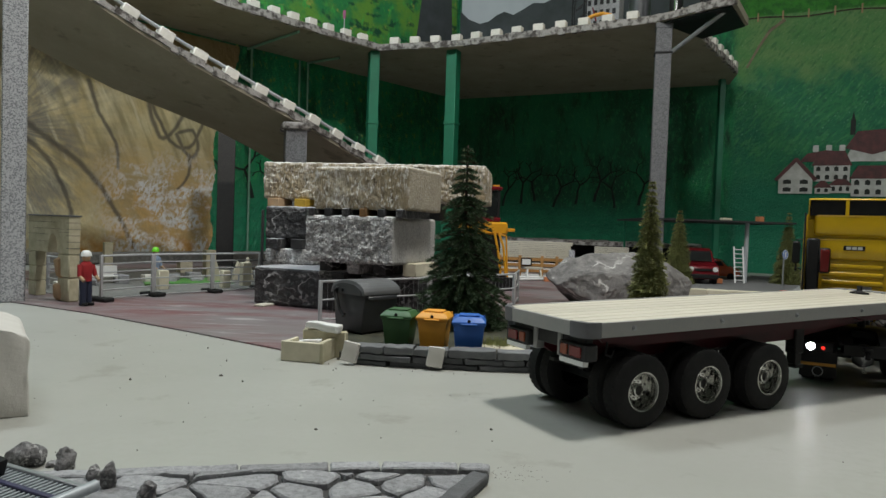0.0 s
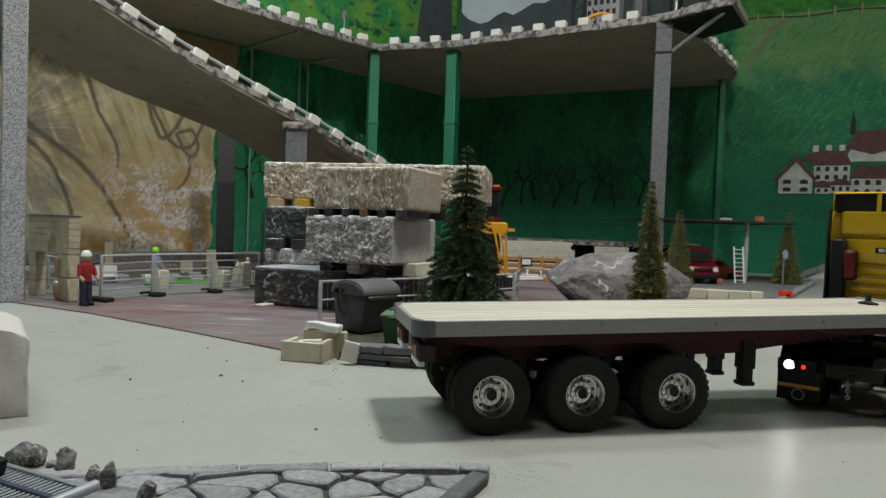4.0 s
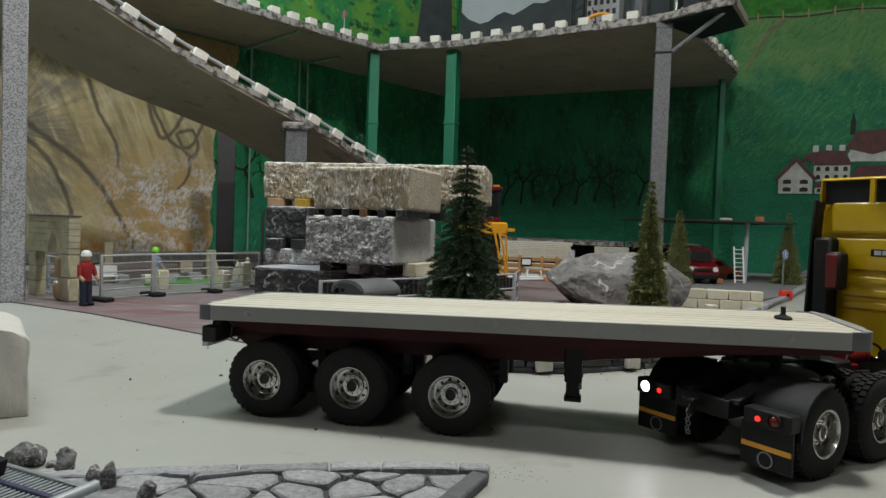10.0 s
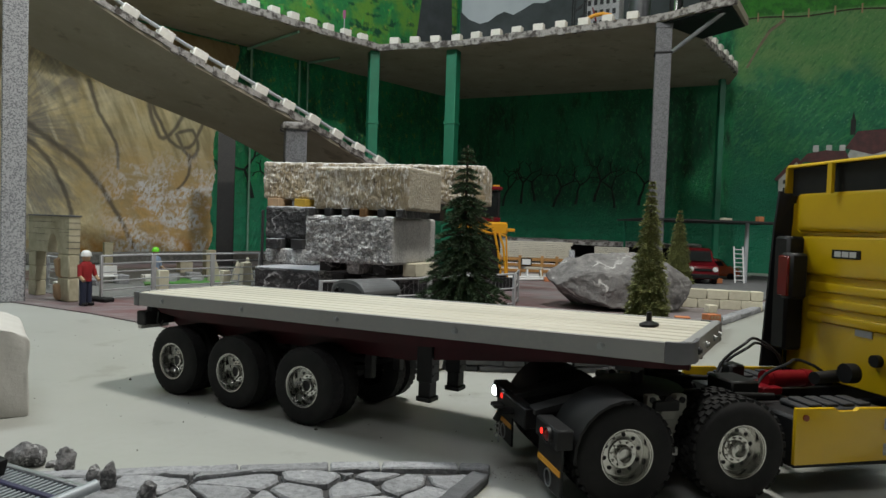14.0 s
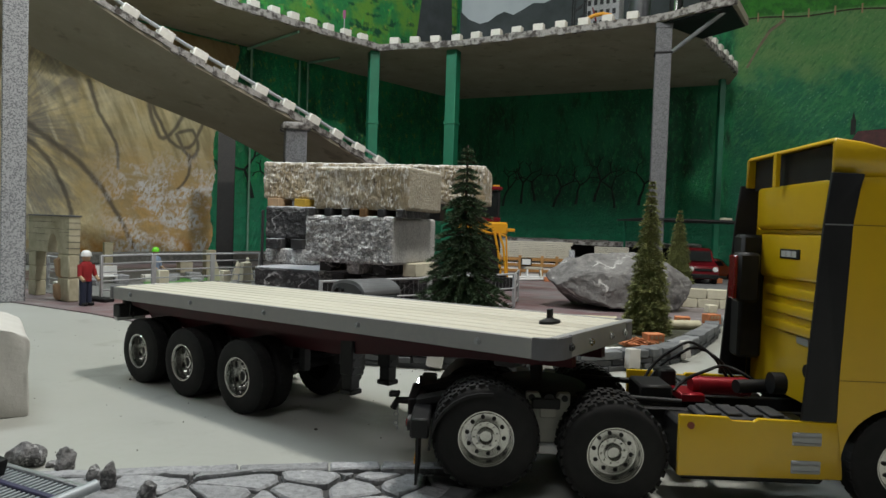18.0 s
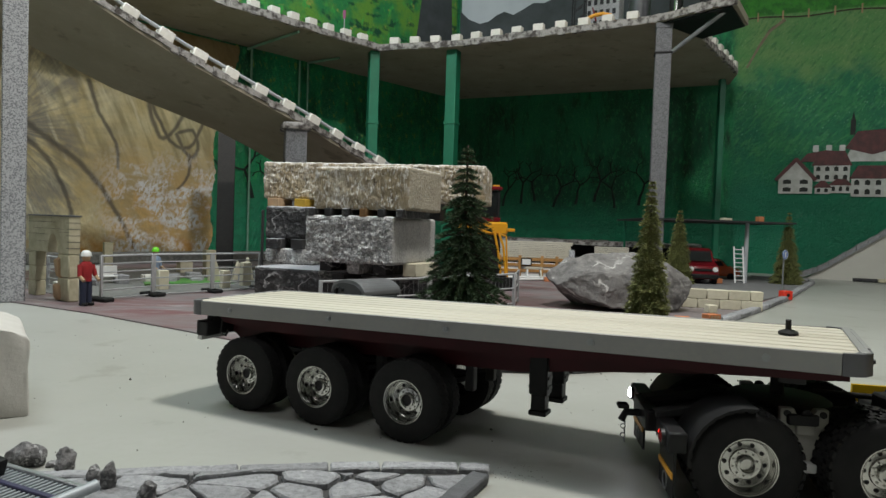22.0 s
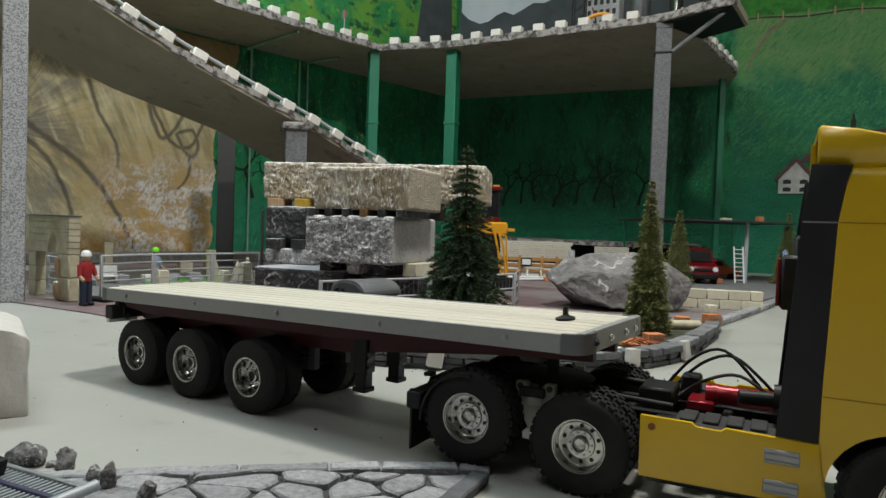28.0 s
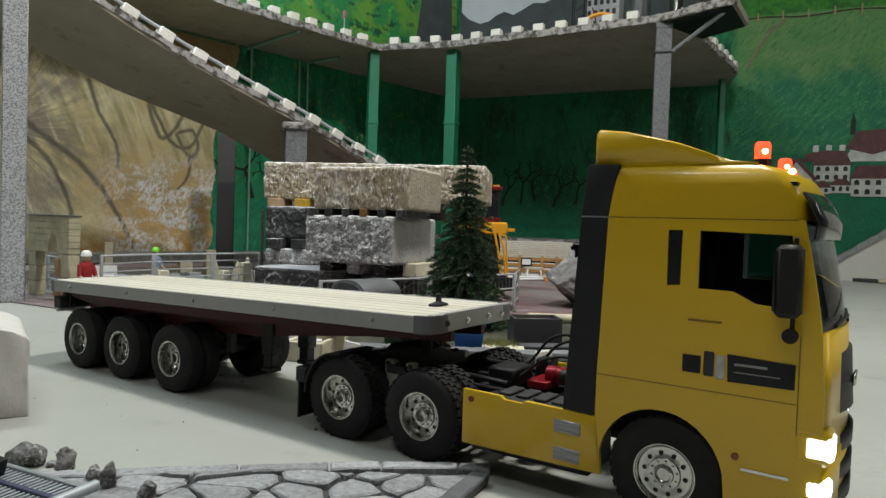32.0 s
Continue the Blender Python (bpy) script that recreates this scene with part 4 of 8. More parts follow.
def mural_house(parent, s0, s1, z0, z1, roof, rows, cols, ridge=None, layer=1, gable=False):
    painted("painted_wall", BACK, [(s0, z0), (s1, z0), (s1, z1)] + ([((s0 + s1) / 2, z1 + roof)] if gable else []) + [(s0, z1)], MURAL_WHITE, parent, layer, "white painted house wall")
    if gable:
        stroke([(s0 - 0.015, z1 - 0.01), ((s0 + s1) / 2, z1 + roof + 0.01), (s1 + 0.015, z1 - 0.01)], 0.022, 0.022, MURAL_RED, parent, layer + 1, "red painted eaves", "painted_roof")
    else:
        painted("painted_roof", BACK, [(s0 - 0.012, z1 - 0.004), (s1 + 0.012, z1 - 0.004), (s1 - 0.03, z1 + roof), (s0 + 0.03, z1 + roof)], MURAL_RED, parent, layer + 0.6, "dark red painted roof")
    w, h = (s1 - s0) / cols, (z1 - z0) / rows
    for i in range(cols):
        for j in range(rows):
            cx, cz = s0 + (i + 0.5) * w, z0 + (j + 0.52) * h
            painted("painted_window", BACK, [(cx - w * 0.24, cz - h * 0.27), (cx + w * 0.24, cz - h * 0.27), (cx + w * 0.24, cz + h * 0.18), (cx, cz + h * 0.32), (cx - w * 0.24, cz + h * 0.18)], MURAL_DARK, parent, layer + 1, "")


village = tagged(new("village_mural"), "painted village of white houses with red roofs", "mural")
village.matrix_basis = BACK
painted("painted_wall", BACK, [(2.455, 0.70), (2.80, 0.70), (2.80, 0.84), (2.53, 0.86)], MURAL_WHITE, village, 0.6)
painted("painted_roof", BACK, [(2.46, 0.78), (2.52, 0.88), (2.80, 0.90), (2.80, 0.80), (2.60, 0.74)], MURAL_RED, village, 1.4)
painted("painted_tower", BACK, [(2.482, 0.86), (2.508, 0.86), (2.508, 0.95), (2.503, 0.955), (2.495, 1.00), (2.487, 0.955), (2.482, 0.95)], MURAL_DARK, village, 1.8, "dark church tower")
mural_house(village, 2.30, 2.49, 0.58, 0.68, 0.085, 2, 4, layer=2)
mural_house(village, 2.31, 2.39, 0.505, 0.545, 0.04, 1, 2, layer=4)
mural_house(village, 2.39, 2.50, 0.51, 0.56, 0.035, 1, 3, layer=4)
mural_house(village, 2.50, 2.72, 0.49, 0.60, 0.075, 2, 4, layer=5)
mural_house(village, 2.70, 2.95, 0.50, 0.66, 0.085, 2, 4, layer=4)
mural_house(village, 2.11, 2.295, 0.505, 0.60, 0.105, 2, 2, layer=6, gable=True)
painted("painted_roof", BACK, [(2.22, 0.70), (2.26, 0.75), (2.36, 0.77), (2.46, 0.76), (2.44, 0.70)], MURAL_RED, village, 1.2)
for a in (2.29, 2.36, 2.43):
    painted("painted_chimney", BACK, [(a, 0.76), (a + 0.03, 0.76), (a + 0.03, 0.80), (a, 0.80)], MURAL_WHITE, village, 1.1)

# ---- ground pieces ----
YARD_PTS = [(-1.60, 1.915), (-1.113, 1.653), (-0.794, 1.483), (-0.499, 1.287), (-0.262, 1.122), (-0.10, 1.10), (0.20, 1.08), (0.40, 1.18), (0.56, 1.42), (0.70, 1.66), (0.95, 1.965), (1.235, 2.355), (1.50, 2.75), (1.874, 3.30), (2.00, 3.62), (1.40, 3.95), (0.2, 4.4), (-0.7, 4.1), (-1.6, 2.9)]
solid("yard_surface", slab(bmesh.new(), YARD_PTS, 0.0, 0.003), YARD, "dusty red-brown yard surface with pale tyre marks", "ground", kind="structure", smooth=0)
solid("gravel_strip", slab(bmesh.new(), [(0.88, 2.02), (1.235, 2.42), (1.84, 3.28), (1.95, 3.60), (1.35, 3.62), (1.00, 3.40), (0.95, 2.60)], 0.003, 0.0075), GRAVEL, "grey gravel strip", "ground", kind="structure", smooth=0)
solid("stock_ground", slab(bmesh.new(), [(-1.30, 1.98), (-0.93, 1.70), (-0.81, 1.87), (-0.69, 2.01), (-0.58, 2.16), (-0.46, 2.30), (-0.62, 2.75), (-1.05, 3.05), (-1.50, 2.60)], 0.003, 0.0045), STOCK, "dark gravel of the stock yard behind the fence", "ground", kind="structure", smooth=0)
kerb_path = [(0.66, 1.60), (0.95, 1.975), (1.235, 2.365), (1.50, 2.76), (1.86, 3.30), (1.93, 3.44), (1.88, 3.56), (1.70, 3.62)]
kerb = thing("kerb", pose(0, 0, 0), "low grey stone kerb round the yard", "kerb", kind="structure")
k = 0
for a, b in zip(kerb_path, kerb_path[1:]):
    a, b = Vector(a), Vector(b)
    n = max(1, round((b - a).length / 0.11))
    for i in range(n):
        p, q = a.lerp(b, (i + 0.02) / n), a.lerp(b, (i + 0.98) / n)
        mid, ang = (p + q) / 2, math.degrees(math.atan2(q.y - p.y, q.x - p.x))
        l = (q - p).length / 2
        part("kerb_stone", rough_up(B(-l, l, -0.014, 0.014, 0.0, 0.016, bevel=0.003), 0.002, 60, k), PAVER, kerb, "", pose(mid.x, mid.y, 0, 0, 0, ang))
        k += 1

# ---- trailer and tractor ----
RAD = 0.0428
TRAILER_AXLES = (-0.105, 0.0, 0.1118)
TRACTOR_AXLES = (-0.0515, 0.0529)
FRONT_AXLE = 0.2812
HITCH = 0.4507
PITCH = pose(0, 0, 0, 0, -1.083, 0)


def tyre_mesh(width, knobs=False):
    r, w = RAD, width / 2
    bm = LA([(0.0222, -w), (0.028, -w * 1.04), (0.0375, -w * 1.02), (r - 0.0012, -w * 0.78), (r, -w * 0.55), (r, w * 0.55), (r - 0.0012, w * 0.78),
             (0.0375, w * 1.02), (0.028, w * 1.04), (0.0222, w), (0.0222, -w)], 40)
    tread, n = bmesh.new(), 34
    for i in range(n):
        a = 2 * math.pi * i / n
        for j, off in enumerate((-0.52, 0.0, 0.52) if knobs else (-0.5, 0.5)):
            m = Matrix.Rotation(a + (0.09 if j % 2 else 0), 4, "Y") @ Matrix.Translation((0, off * w, r))
            box(tread, -0.0026, 0.0026, -w * 0.24, w * 0.24, -0.001, 0.0013 if knobs else 0.0002, m=m)
    return mesh_of("wheel", bm, RUBBER), mesh_of("tread", tread, RUBBER)


def rim_mesh(face, material, nuts=10, cap=0.0075):
    """A dished rim with a double lip, a hub flange with nuts and a hollow cap; its outer side looks to -y."""
    h = 0.010
    bm = LA([(0.0262, h), (0.0262, -h - 0.0010), (0.0256, -h - 0.0020), (0.0247, -h - 0.0018), (0.0242, -h - 0.0004), (0.0237, -h - 0.0002), (0.0232, -h - 0.0010), (0.0226, -h + 0.0008),
             (0.0222, face), (0.0206, face + 0.0004), (0.0138, face - 0.0012), (0.0132, face - 0.0032), (0.0086, face - 0.0034), (0.0082, face - cap), (0.0064, face - cap - 0.0006),
             (0.0058, face - cap + 0.0004), (0.0054, face - 0.0030), (0.0, face - 0.0026)], 36)
    for i in range(nuts):
        a = 2 * math.pi * i / nuts
        rod(bm, (0.0109 * math.cos(a), face - 0.0030, 0.0109 * math.sin(a)), (0.0109 * math.cos(a), face - 0.0052, 0.0109 * math.sin(a)), 0.0011, n=6)
    return mesh_of("rim", bm, material)


def hole_mesh(face):
    return mesh_of("rim_hole", R((0.0172, face + 0.001, 0), (0.0172, face - 0.0009, 0), 0.0020, n=10), BLACK)


TYRE, TYRE_KNOB = tyre_mesh(0.0225), tyre_mesh(0.0235, True)
FACE_T, FACE_D, FACE_F = 0.0035, -0.0010, -0.0085
RIM, RIM_F, RIM_D = rim_mesh(FACE_T, RIM_METAL), rim_mesh(FACE_F, RIM_SATIN, 10, 0.0055), rim_mesh(FACE_D, RIM_SATIN)
HOLE, HOLE_F, HOLE_D = hole_mesh(FACE_T), hole_mesh(FACE_F), hole_mesh(FACE_D)
spinning = {"trailer": [], "tractor": [], "front": []}


def wheel_set(parent, x, y, kind, tyre, rim=True, flip=False, front=False):
    w = part("wheel", tyre[0], None, parent, "black rubber tyre", pose(x, y, RAD))
    tagged(part("tread", tyre[1], None, w), kind="stuff")
    if rim:
        turn = pose(0, 0, 0, 0, 0, 180 if flip else 0) @ Matrix.Diagonal((0.89, 1, 0.89, 1))
        part("rim", RIM_F if front else RIM_D if kind == "tractor" else RIM, None, w, "silver dished rim", turn)
        if not flip:
            for k in range(10):
                part("rim_hole", HOLE_F if front else HOLE_D if kind == "tractor" else HOLE, None, w, "", turn @ pose(0, 0, 0, 0, 36 * k + 18, 0))
    spinning[kind].append((w, x, y))
    return w


trailer = thing("flatbed_trailer", pose(0.287, 0.865, 0, 0, 0, 27.3), "three-axle model flatbed trailer with pale plank deck and grey rails", "trailer")
HW = 0.0864
# plank bed
for i in range(8):
    y0 = -0.0825 + i * 0.165 / 8
    bm = B(-0.186, 0.512, y0 + 0.0012, y0 + 0.165 / 8 - 0.0012, 0.1200, 0.1268, bevel=0.0020)
    part("plank", bm, PINE, trailer, "pale pine plank" if i == 0 else "", PITCH)
for s in (-1, 1):
    bm = B(-0.1688, 0.4948, min(s * HW, s * (HW - 0.004)), max(s * HW, s * (HW - 0.004)), 0.1105, 0.1272, bevel=0.0006)
    part("side_rail", bm, ALU, trailer, "grey side rail", PITCH)
    for x in (-0.1223, 0.0193, 0.1608, 0.3034, 0.4431):
        bm = R((x, s * (HW - 0.001), 0.1192), (x, s * (HW + 0.0012), 0.1192), 0.0032, n=14)
        rod(bm, (x, s * HW, 0.1192), (x, s * (HW + 0.0026), 0.1192), 0.0019, n=6)
        part("bolt", bm, STEEL, trailer, "", PITCH)
for x, d in ((-0.190, 1), (0.516, -1)):
    a, b = sorted((x, x + d * 0.004))
    part("end_rail", B(a, b, -0.058, 0.058, 0.1105, 0.1272 if d > 0 else 0.1290, bevel=0.0006), ALU, trailer, "grey end rail", PITCH)
    for s in (-1, 1):
        c = 0.013
        pts = [(x, s * 0.058), (x, s * (HW - c)), (x + d * c * 0.45, s * (HW - c * 0.25)), (x + d * c, s * HW), (x + d * 0.021, s * HW),
               (x + d * 0.021, s * (HW - 0.004)), (x + d * 0.012, s * (HW - 0.007)), (x + d * 0.004, s * 0.058)]
        part("corner_cap", slab(bmesh.new(), pts, 0.1102, 0.1276), CAP, trailer, "dark grey corner cap", PITCH)
for y in (-0.060, -0.022, 0.022, 0.052):
    bm = R((0.515, y, 0.119), (0.5175, y, 0.119), 0.0032, n=14)
    rod(bm, (0.516, y, 0.119), (0.519, y, 0.119), 0.0019, n=6)
    part("bolt", bm, CHROME if y > -0.05 else DUSTY_BLACK, trailer, "", PITCH)
part("front_lip", B(0.507, 0.514, -0.080, 0.080, 0.1269, 0.1285, bevel=0.0005), ALU, trailer, "grey lip across the deck's front", PITCH)
# deck peg
bm = LA([(0.0, 0.1268), (0.0155, 0.1268), (0.0150, 0.1290), (0.0060, 0.1310), (0.0045, 0.1320), (0.0045, 0.1395), (0.0038, 0.1400), (0.0, 0.1400)], 20, axis="z")
for v in bm.verts:
    v.co.x, v.co.y = v.co.x * 0.55 + 0.4603, v.co.y + 0.0096
part("deck_peg", bm, BLACK, trailer, "black peg on the deck", PITCH)
# chassis
for s in (-1, 1):
    bm = PR([(-0.172, 0.108), (0.505, 0.108), (0.505, 0.097), (0.40, 0.092), (0.27, 0.080), (0.22, 0.074), (-0.15, 0.074), (-0.172, 0.090)], s * 0.031 - 0.004, s * 0.031 + 0.004)
    part("chassis_beam", bm, MAROON, trailer, "maroon chassis beam", PITCH)
    bm = PR([(-0.16, 0.1095), (0.49, 0.1095), (0.47, 0.104), (0.31, 0.1005), (0.24, 0.096), (-0.10, 0.095), (-0.15, 0.101)], s * 0.066 - 0.0015, s * 0.066 + 0.0015)
    part("side_skirt", bm, MAROON, trailer, "maroon side skirt", PITCH)
part("bed_frame", B(-0.184, 0.510, -0.080, 0.080, 0.1120, 0.1190), MAROON, trailer, "maroon bed frame", PITCH)
part("neck_plate", PR([(0.30, 0.1095), (0.505, 0.1095), (0.49, 0.1035), (0.40, 0.100), (0.33, 0.101)], -0.075, 0.075), MAROON, trailer, "maroon neck plate", PITCH)
part("kingpin", R((HITCH, 0, 0.083), (HITCH, 0, 0.105), 0.006), DUSTY_BLACK, trailer)
part("coupling_tab", B(0.452, 0.472, -0.075, -0.060, 0.098, 0.1035, bevel=0.001), DUSTY_BLACK, trailer, "dark tab", PITCH)
for x in TRAILER_AXLES:
    part("axle", R((x, -0.075, RAD), (x, 0.075, RAD), 0.006), DUSTY_BLACK, trailer)
    for s in (-1, 1):
        bm = PR([(x - 0.045, 0.060), (x - 0.02, 0.052), (x + 0.02, 0.052), (x + 0.045, 0.060), (x + 0.045, 0.064), (x + 0.015, 0.057), (x - 0.015, 0.057), (x - 0.045, 0.064)], s * 0.028 - 0.005, s * 0.028 + 0.005)
        part("leaf_spring", bm, DUSTY_BLACK, trailer)
        bm = B(x + 0.045, x + 0.055, s * 0.028 - 0.005, s * 0.028 + 0.005, 0.050, 0.078, bevel=0.001)
        part("spring_hanger", bm, DUSTY_BLACK, trailer)
        wheel_set(trailer, x, s * 0.0735, "trailer", TYRE, True, s > 0)
        wheel_set(trailer, x, s * 0.0475, "trailer", TYRE, False)
for x, y in ((0.239, -0.030), (0.239, 0.031)):
    bm = B(x - 0.0095, x + 0.0095, y - 0.0085, y + 0.0085, 0.058, 0.110, bevel=0.0012)
    for k in range(4):
        box(bm, x - 0.0105, x + 0.0105, y - 0.0060, y + 0.0060, 0.064 + 0.010 * k, 0.067 + 0.010 * k)
    leg = part("landing_leg", bm, BLACK, trailer, "black landing leg")
    part("leg_tube", B(x - 0.0074, x + 0.0074, y - 0.007, y + 0.007, 0.042, 0.060, bevel=0.001), BLACK, leg)
    part("leg_foot", B(x - 0.0092, x + 0.0092, y - 0.009, y + 0.009, 0.037, 0.0425, bevel=0.001), BLACK, leg)
    for dx in (-0.0075, 0.0075):
        part("leg_bolt", R((x + dx, y - 0.0085, 0.100), (x + dx, y - 0.0105, 0.100), 0.0018, n=8), ALU, leg)
    part("leg_tab", B(x + 0.008, x + 0.020, y - 0.002, y + 0.002, 0.096, 0.101), ALU, leg)
part("leg_crossbar", R((0.2390, -0.026, 0.080), (0.2390, 0.027, 0.080), 0.003), BLACK, trailer)
# rear lamp carriers
part("rear_bar", B(-0.178, -0.168, -0.070, 0.070, 0.088, 0.104, bevel=0.001), DUSTY_BLACK, trailer, "dusty black rear bar")
for s in (-1, 1):
    h = part("lamp_housing", B(-0.186, -0.168, s * 0.055 - 0.024, s * 0.055 + 0.024, 0.080, 0.0985, bevel=0.0015), DUSTY_BLACK, trailer, "black tail lamp housing")
    part("lamp_lens", B(-0.1880, -0.1855, s * 0.062 - 0.010, s * 0.062 + 0.010, 0.0835, 0.0955, bevel=0.0008), RED_LENS, h, "dark red lens")
    part("lamp_lens", B(-0.1880, -0.1855, s * 0.042 - 0.006, s * 0.042 + 0.006, 0.0835, 0.0955, bevel=0.0008), ORANGE_LENS, h, "orange lens")
    part("lamp_strip", B(-0.1865, -0.1795, s * 0.055 - 0.021, s * 0.055 + 0.021, 0.0745, 0.0800), WHITE, h, "pale strip under the lamps")
    part("bar_bracket", B(-0.180, -0.168, s * 0.024 - 0.004, s * 0.024 + 0.004, 0.078, 0.110, bevel=0.001), ALU, trailer)
    part("hanging_loop", tube(bmesh.new(), [(-0.150, s * 0.072, 0.100), (-0.152, s * 0.072, 0.086), (-0.144, s * 0.072, 0.083), (-0.140, s * 0.072, 0.090)], 0.0014, 6), BLACK, trailer)

# tractor
tractor = thing("tractor_truck", pose(0.69, 1.07, 0, 0, 0, 61.8), "yellow model tractor truck with black chassis and lit lamps", "truck")
TW = 0.0865
for s in (-1, 1):
    part("frame_rail", B(-0.118, 0.375, s * 0.026 - 0.004, s * 0.026 + 0.004, 0.050, 0.068, bevel=0.001), BLACK, tractor, "black frame rail")
    for x in TRACTOR_AXLES:
        wheel_set(tractor, x, s * 0.0735, "tractor", TYRE_KNOB, True, s > 0)
        wheel_set(tractor, x, s * 0.0475, "tractor", TYRE_KNOB, False)
    wheel_set(tractor, FRONT_AXLE, s * 0.0735, "front", TYRE, True, s > 0, True)
for x in TRACTOR_AXLES:
    part("axle", R((x, -0.07, RAD), (x, 0.07, RAD), 0.006), DUSTY_BLACK, tractor)
    part("axle_casing", LA([(0.0, -0.016), (0.012, -0.014), (0.018, -0.004), (0.018, 0.004), (0.012, 0.014), (0.0, 0.016)], 18, m=pose(x, 0, RAD)), STEEL, tractor, "grey axle casing")
part("axle", R((FRONT_AXLE, -0.07, RAD), (FRONT_AXLE, 0.07, RAD), 0.005), DUSTY_BLACK, tractor)
for s in (-1, 1):
    a, b = sorted((s * 0.044, s * 0.052))
    br = part("spring_bracket", PR([(-0.017, 0.083), (-0.006, 0.083), (-0.003, 0.076), (0.008, 0.076), (0.011, 0.083), (0.021, 0.083), (0.021, 0.064), (0.017, 0.060), (0.008, 0.040), (-0.004, 0.040), (-0.013, 0.060), (-0.017, 0.064)], a, b, bevel=0.0012), CAST, tractor, "pale grey cast suspension bracket")
    a, b = sorted((s * 0.052, s * 0.0545))
    part("bracket_plate", B(-0.005, 0.010, a, b, 0.062, 0.075, bevel=0.001), CAST, br)
    part("bracket_bush", R((0.0025, a, 0.0785), (0.0025, b, 0.0785), 0.0045, n=18), BLACK, br, "dark bush")
    for x in (-0.012, 0.016):
        part("bracket_bolt", R((x, s * 0.051, 0.079), (x, s * 0.0535, 0.079), 0.0028, n=12), DUSTY_BLACK, br)
    a, b = sorted((s * 0.040, s * 0.058))
    part("bracket_foot", B(-0.007, 0.011, a, b, 0.032, 0.0395, bevel=0.001), WHITE, br, "white foot block")
for x in (-0.11, -0.005, 0.08, 0.16):
    part("cross_member", B(x - 0.004, x + 0.004, -0.026, 0.026, 0.052, 0.066, bevel=0.001), BLACK, tractor)
# fifth wheel
bm = LA([(0.0, 0.0785), (0.040, 0.0785), (0.043, 0.0800), (0.040, 0.0820), (0.0, 0.0820)], 28, axis="z")
part("fifth_wheel_plate", bm, DUSTY_BLACK, tractor, "black coupling plate")
bm = B(-0.030, 0.030, -0.036, 0.036, 0.066, 0.079, bevel=0.002)
part("fifth_wheel_base", bm, BLACK, tractor)
for s in (-1, 1):
    part("coupling_tab", B(-0.012, 0.012, s * 0.048 - 0.008, s * 0.048 + 0.008, 0.070, 0.079, bevel=0.001), DUSTY_BLACK, tractor)
for s in (-1, 1):
    part("coupling_ramp", PR([(-0.112, 0.068), (-0.060, 0.080), (-0.036, 0.0815), (-0.036, 0.074), (-0.112, 0.064)], s * 0.026 - 0.009, s * 0.026 + 0.009), DUSTY_BLACK, tractor, "black sloping coupling ramp")
    part("rail_bar", R((0.045, s * 0.036, 0.079), (0.120, s * 0.036, 0.076), 0.0028, n=10), BLACK, tractor)
for k in range(6):
    lm = pose(-0.1335 + 0.0015 * (k % 2), 0.004, 0.052 - 0.0042 * k, 0, 0, 90 * (k % 2))
    part("chain_link", LA([(0.0017, -0.0004), (0.0026, -0.0004), (0.0026, 0.0004), (0.0017, 0.0004), (0.0017, -0.0004)], 12, m=lm), STEEL, tractor)
# rear mudguards, lamps and flaps
for s in (-1, 1):
    pts = []
    for a in range(84, 196, 14):
        pts.append((TRACTOR_AXLES[0] + 0.0470 * math.cos(radians(a)), RAD + 0.0470 * math.sin(radians(a))))
    pts += [(p[0] * 1.0 + (TRACTOR_AXLES[0] - p[0]) * 0.045, p[1] + (RAD - p[1]) * 0.045) for p in reversed(pts)]
    part("mudguard", PR(pts, s * 0.062 - 0.026, s * 0.062 + 0.026), BLACK, tractor, "black rear mudguard")
    part("mudflap", B(-0.1085, -0.1065, s * 0.062 - 0.025, s * 0.062 + 0.025, 0.012, 0.052), BLACK, tractor, "black mudflap")
    part("reflector_strip", B(-0.1096, -0.1084, s * 0.062 - 0.024, s * 0.062 + 0.024, 0.0290, 0.0335), BIN_YELLOW, tractor, "yellow strip across the mudflap")
    bm = LA([(0.0065, -0.0004), (0.0075, -0.0004), (0.0075, 0.0006), (0.0065, 0.0006), (0.0065, -0.0004)], 18, m=pose(-0.1092, s * 0.062, 0.0205, 0, 0, 90))
    part("flap_emblem", bm, STEEL, tractor, "grey round emblem")
    h = part("tail_lamp_box", B(-0.1135, -0.098, s * 0.064 - 0.023, s * 0.064 + 0.023, 0.050, 0.0665, bevel=0.0015), BLACK, tractor, "black tail lamp box")
    part("tail_lamp", R((-0.1125, s * 0.056, 0.0575), (-0.1141, s * 0.056, 0.0575), 0.0026, n=14), TAIL, h, "glowing red tail lamp")
    lit = s > 0
    part("lamp_cup", LA([(0.0058, -0.0022), (0.0066, -0.0022), (0.0066, 0.0012), (0.0058, 0.0012), (0.0058, -0.0022)], 22, m=pose(-0.1142, s * 0.0728, 0.0589, 0, 0, -90)), LAMP_CUP, h, "dark lamp cup")
    part("reversing_lamp", LA([(0.0, -0.0042), (0.0030, -0.0036), (0.0048, -0.0020), (0.0056, 0.0002), (0.0056, 0.0020), (0.0, 0.0020)], 20, m=pose(-0.1142, s * 0.0728, 0.0589, 0, 0, -90)), REVERSE if lit else RED_LENS, h, "glowing white reversing lamp" if lit else "dark red lamp lens")
part("tow_hitch", tube(bmesh.new(), [(-0.118, 0, 0.058), (-0.132, 0, 0.058), (-0.136, 0, 0.050)], 0.0035), BLACK, tractor)
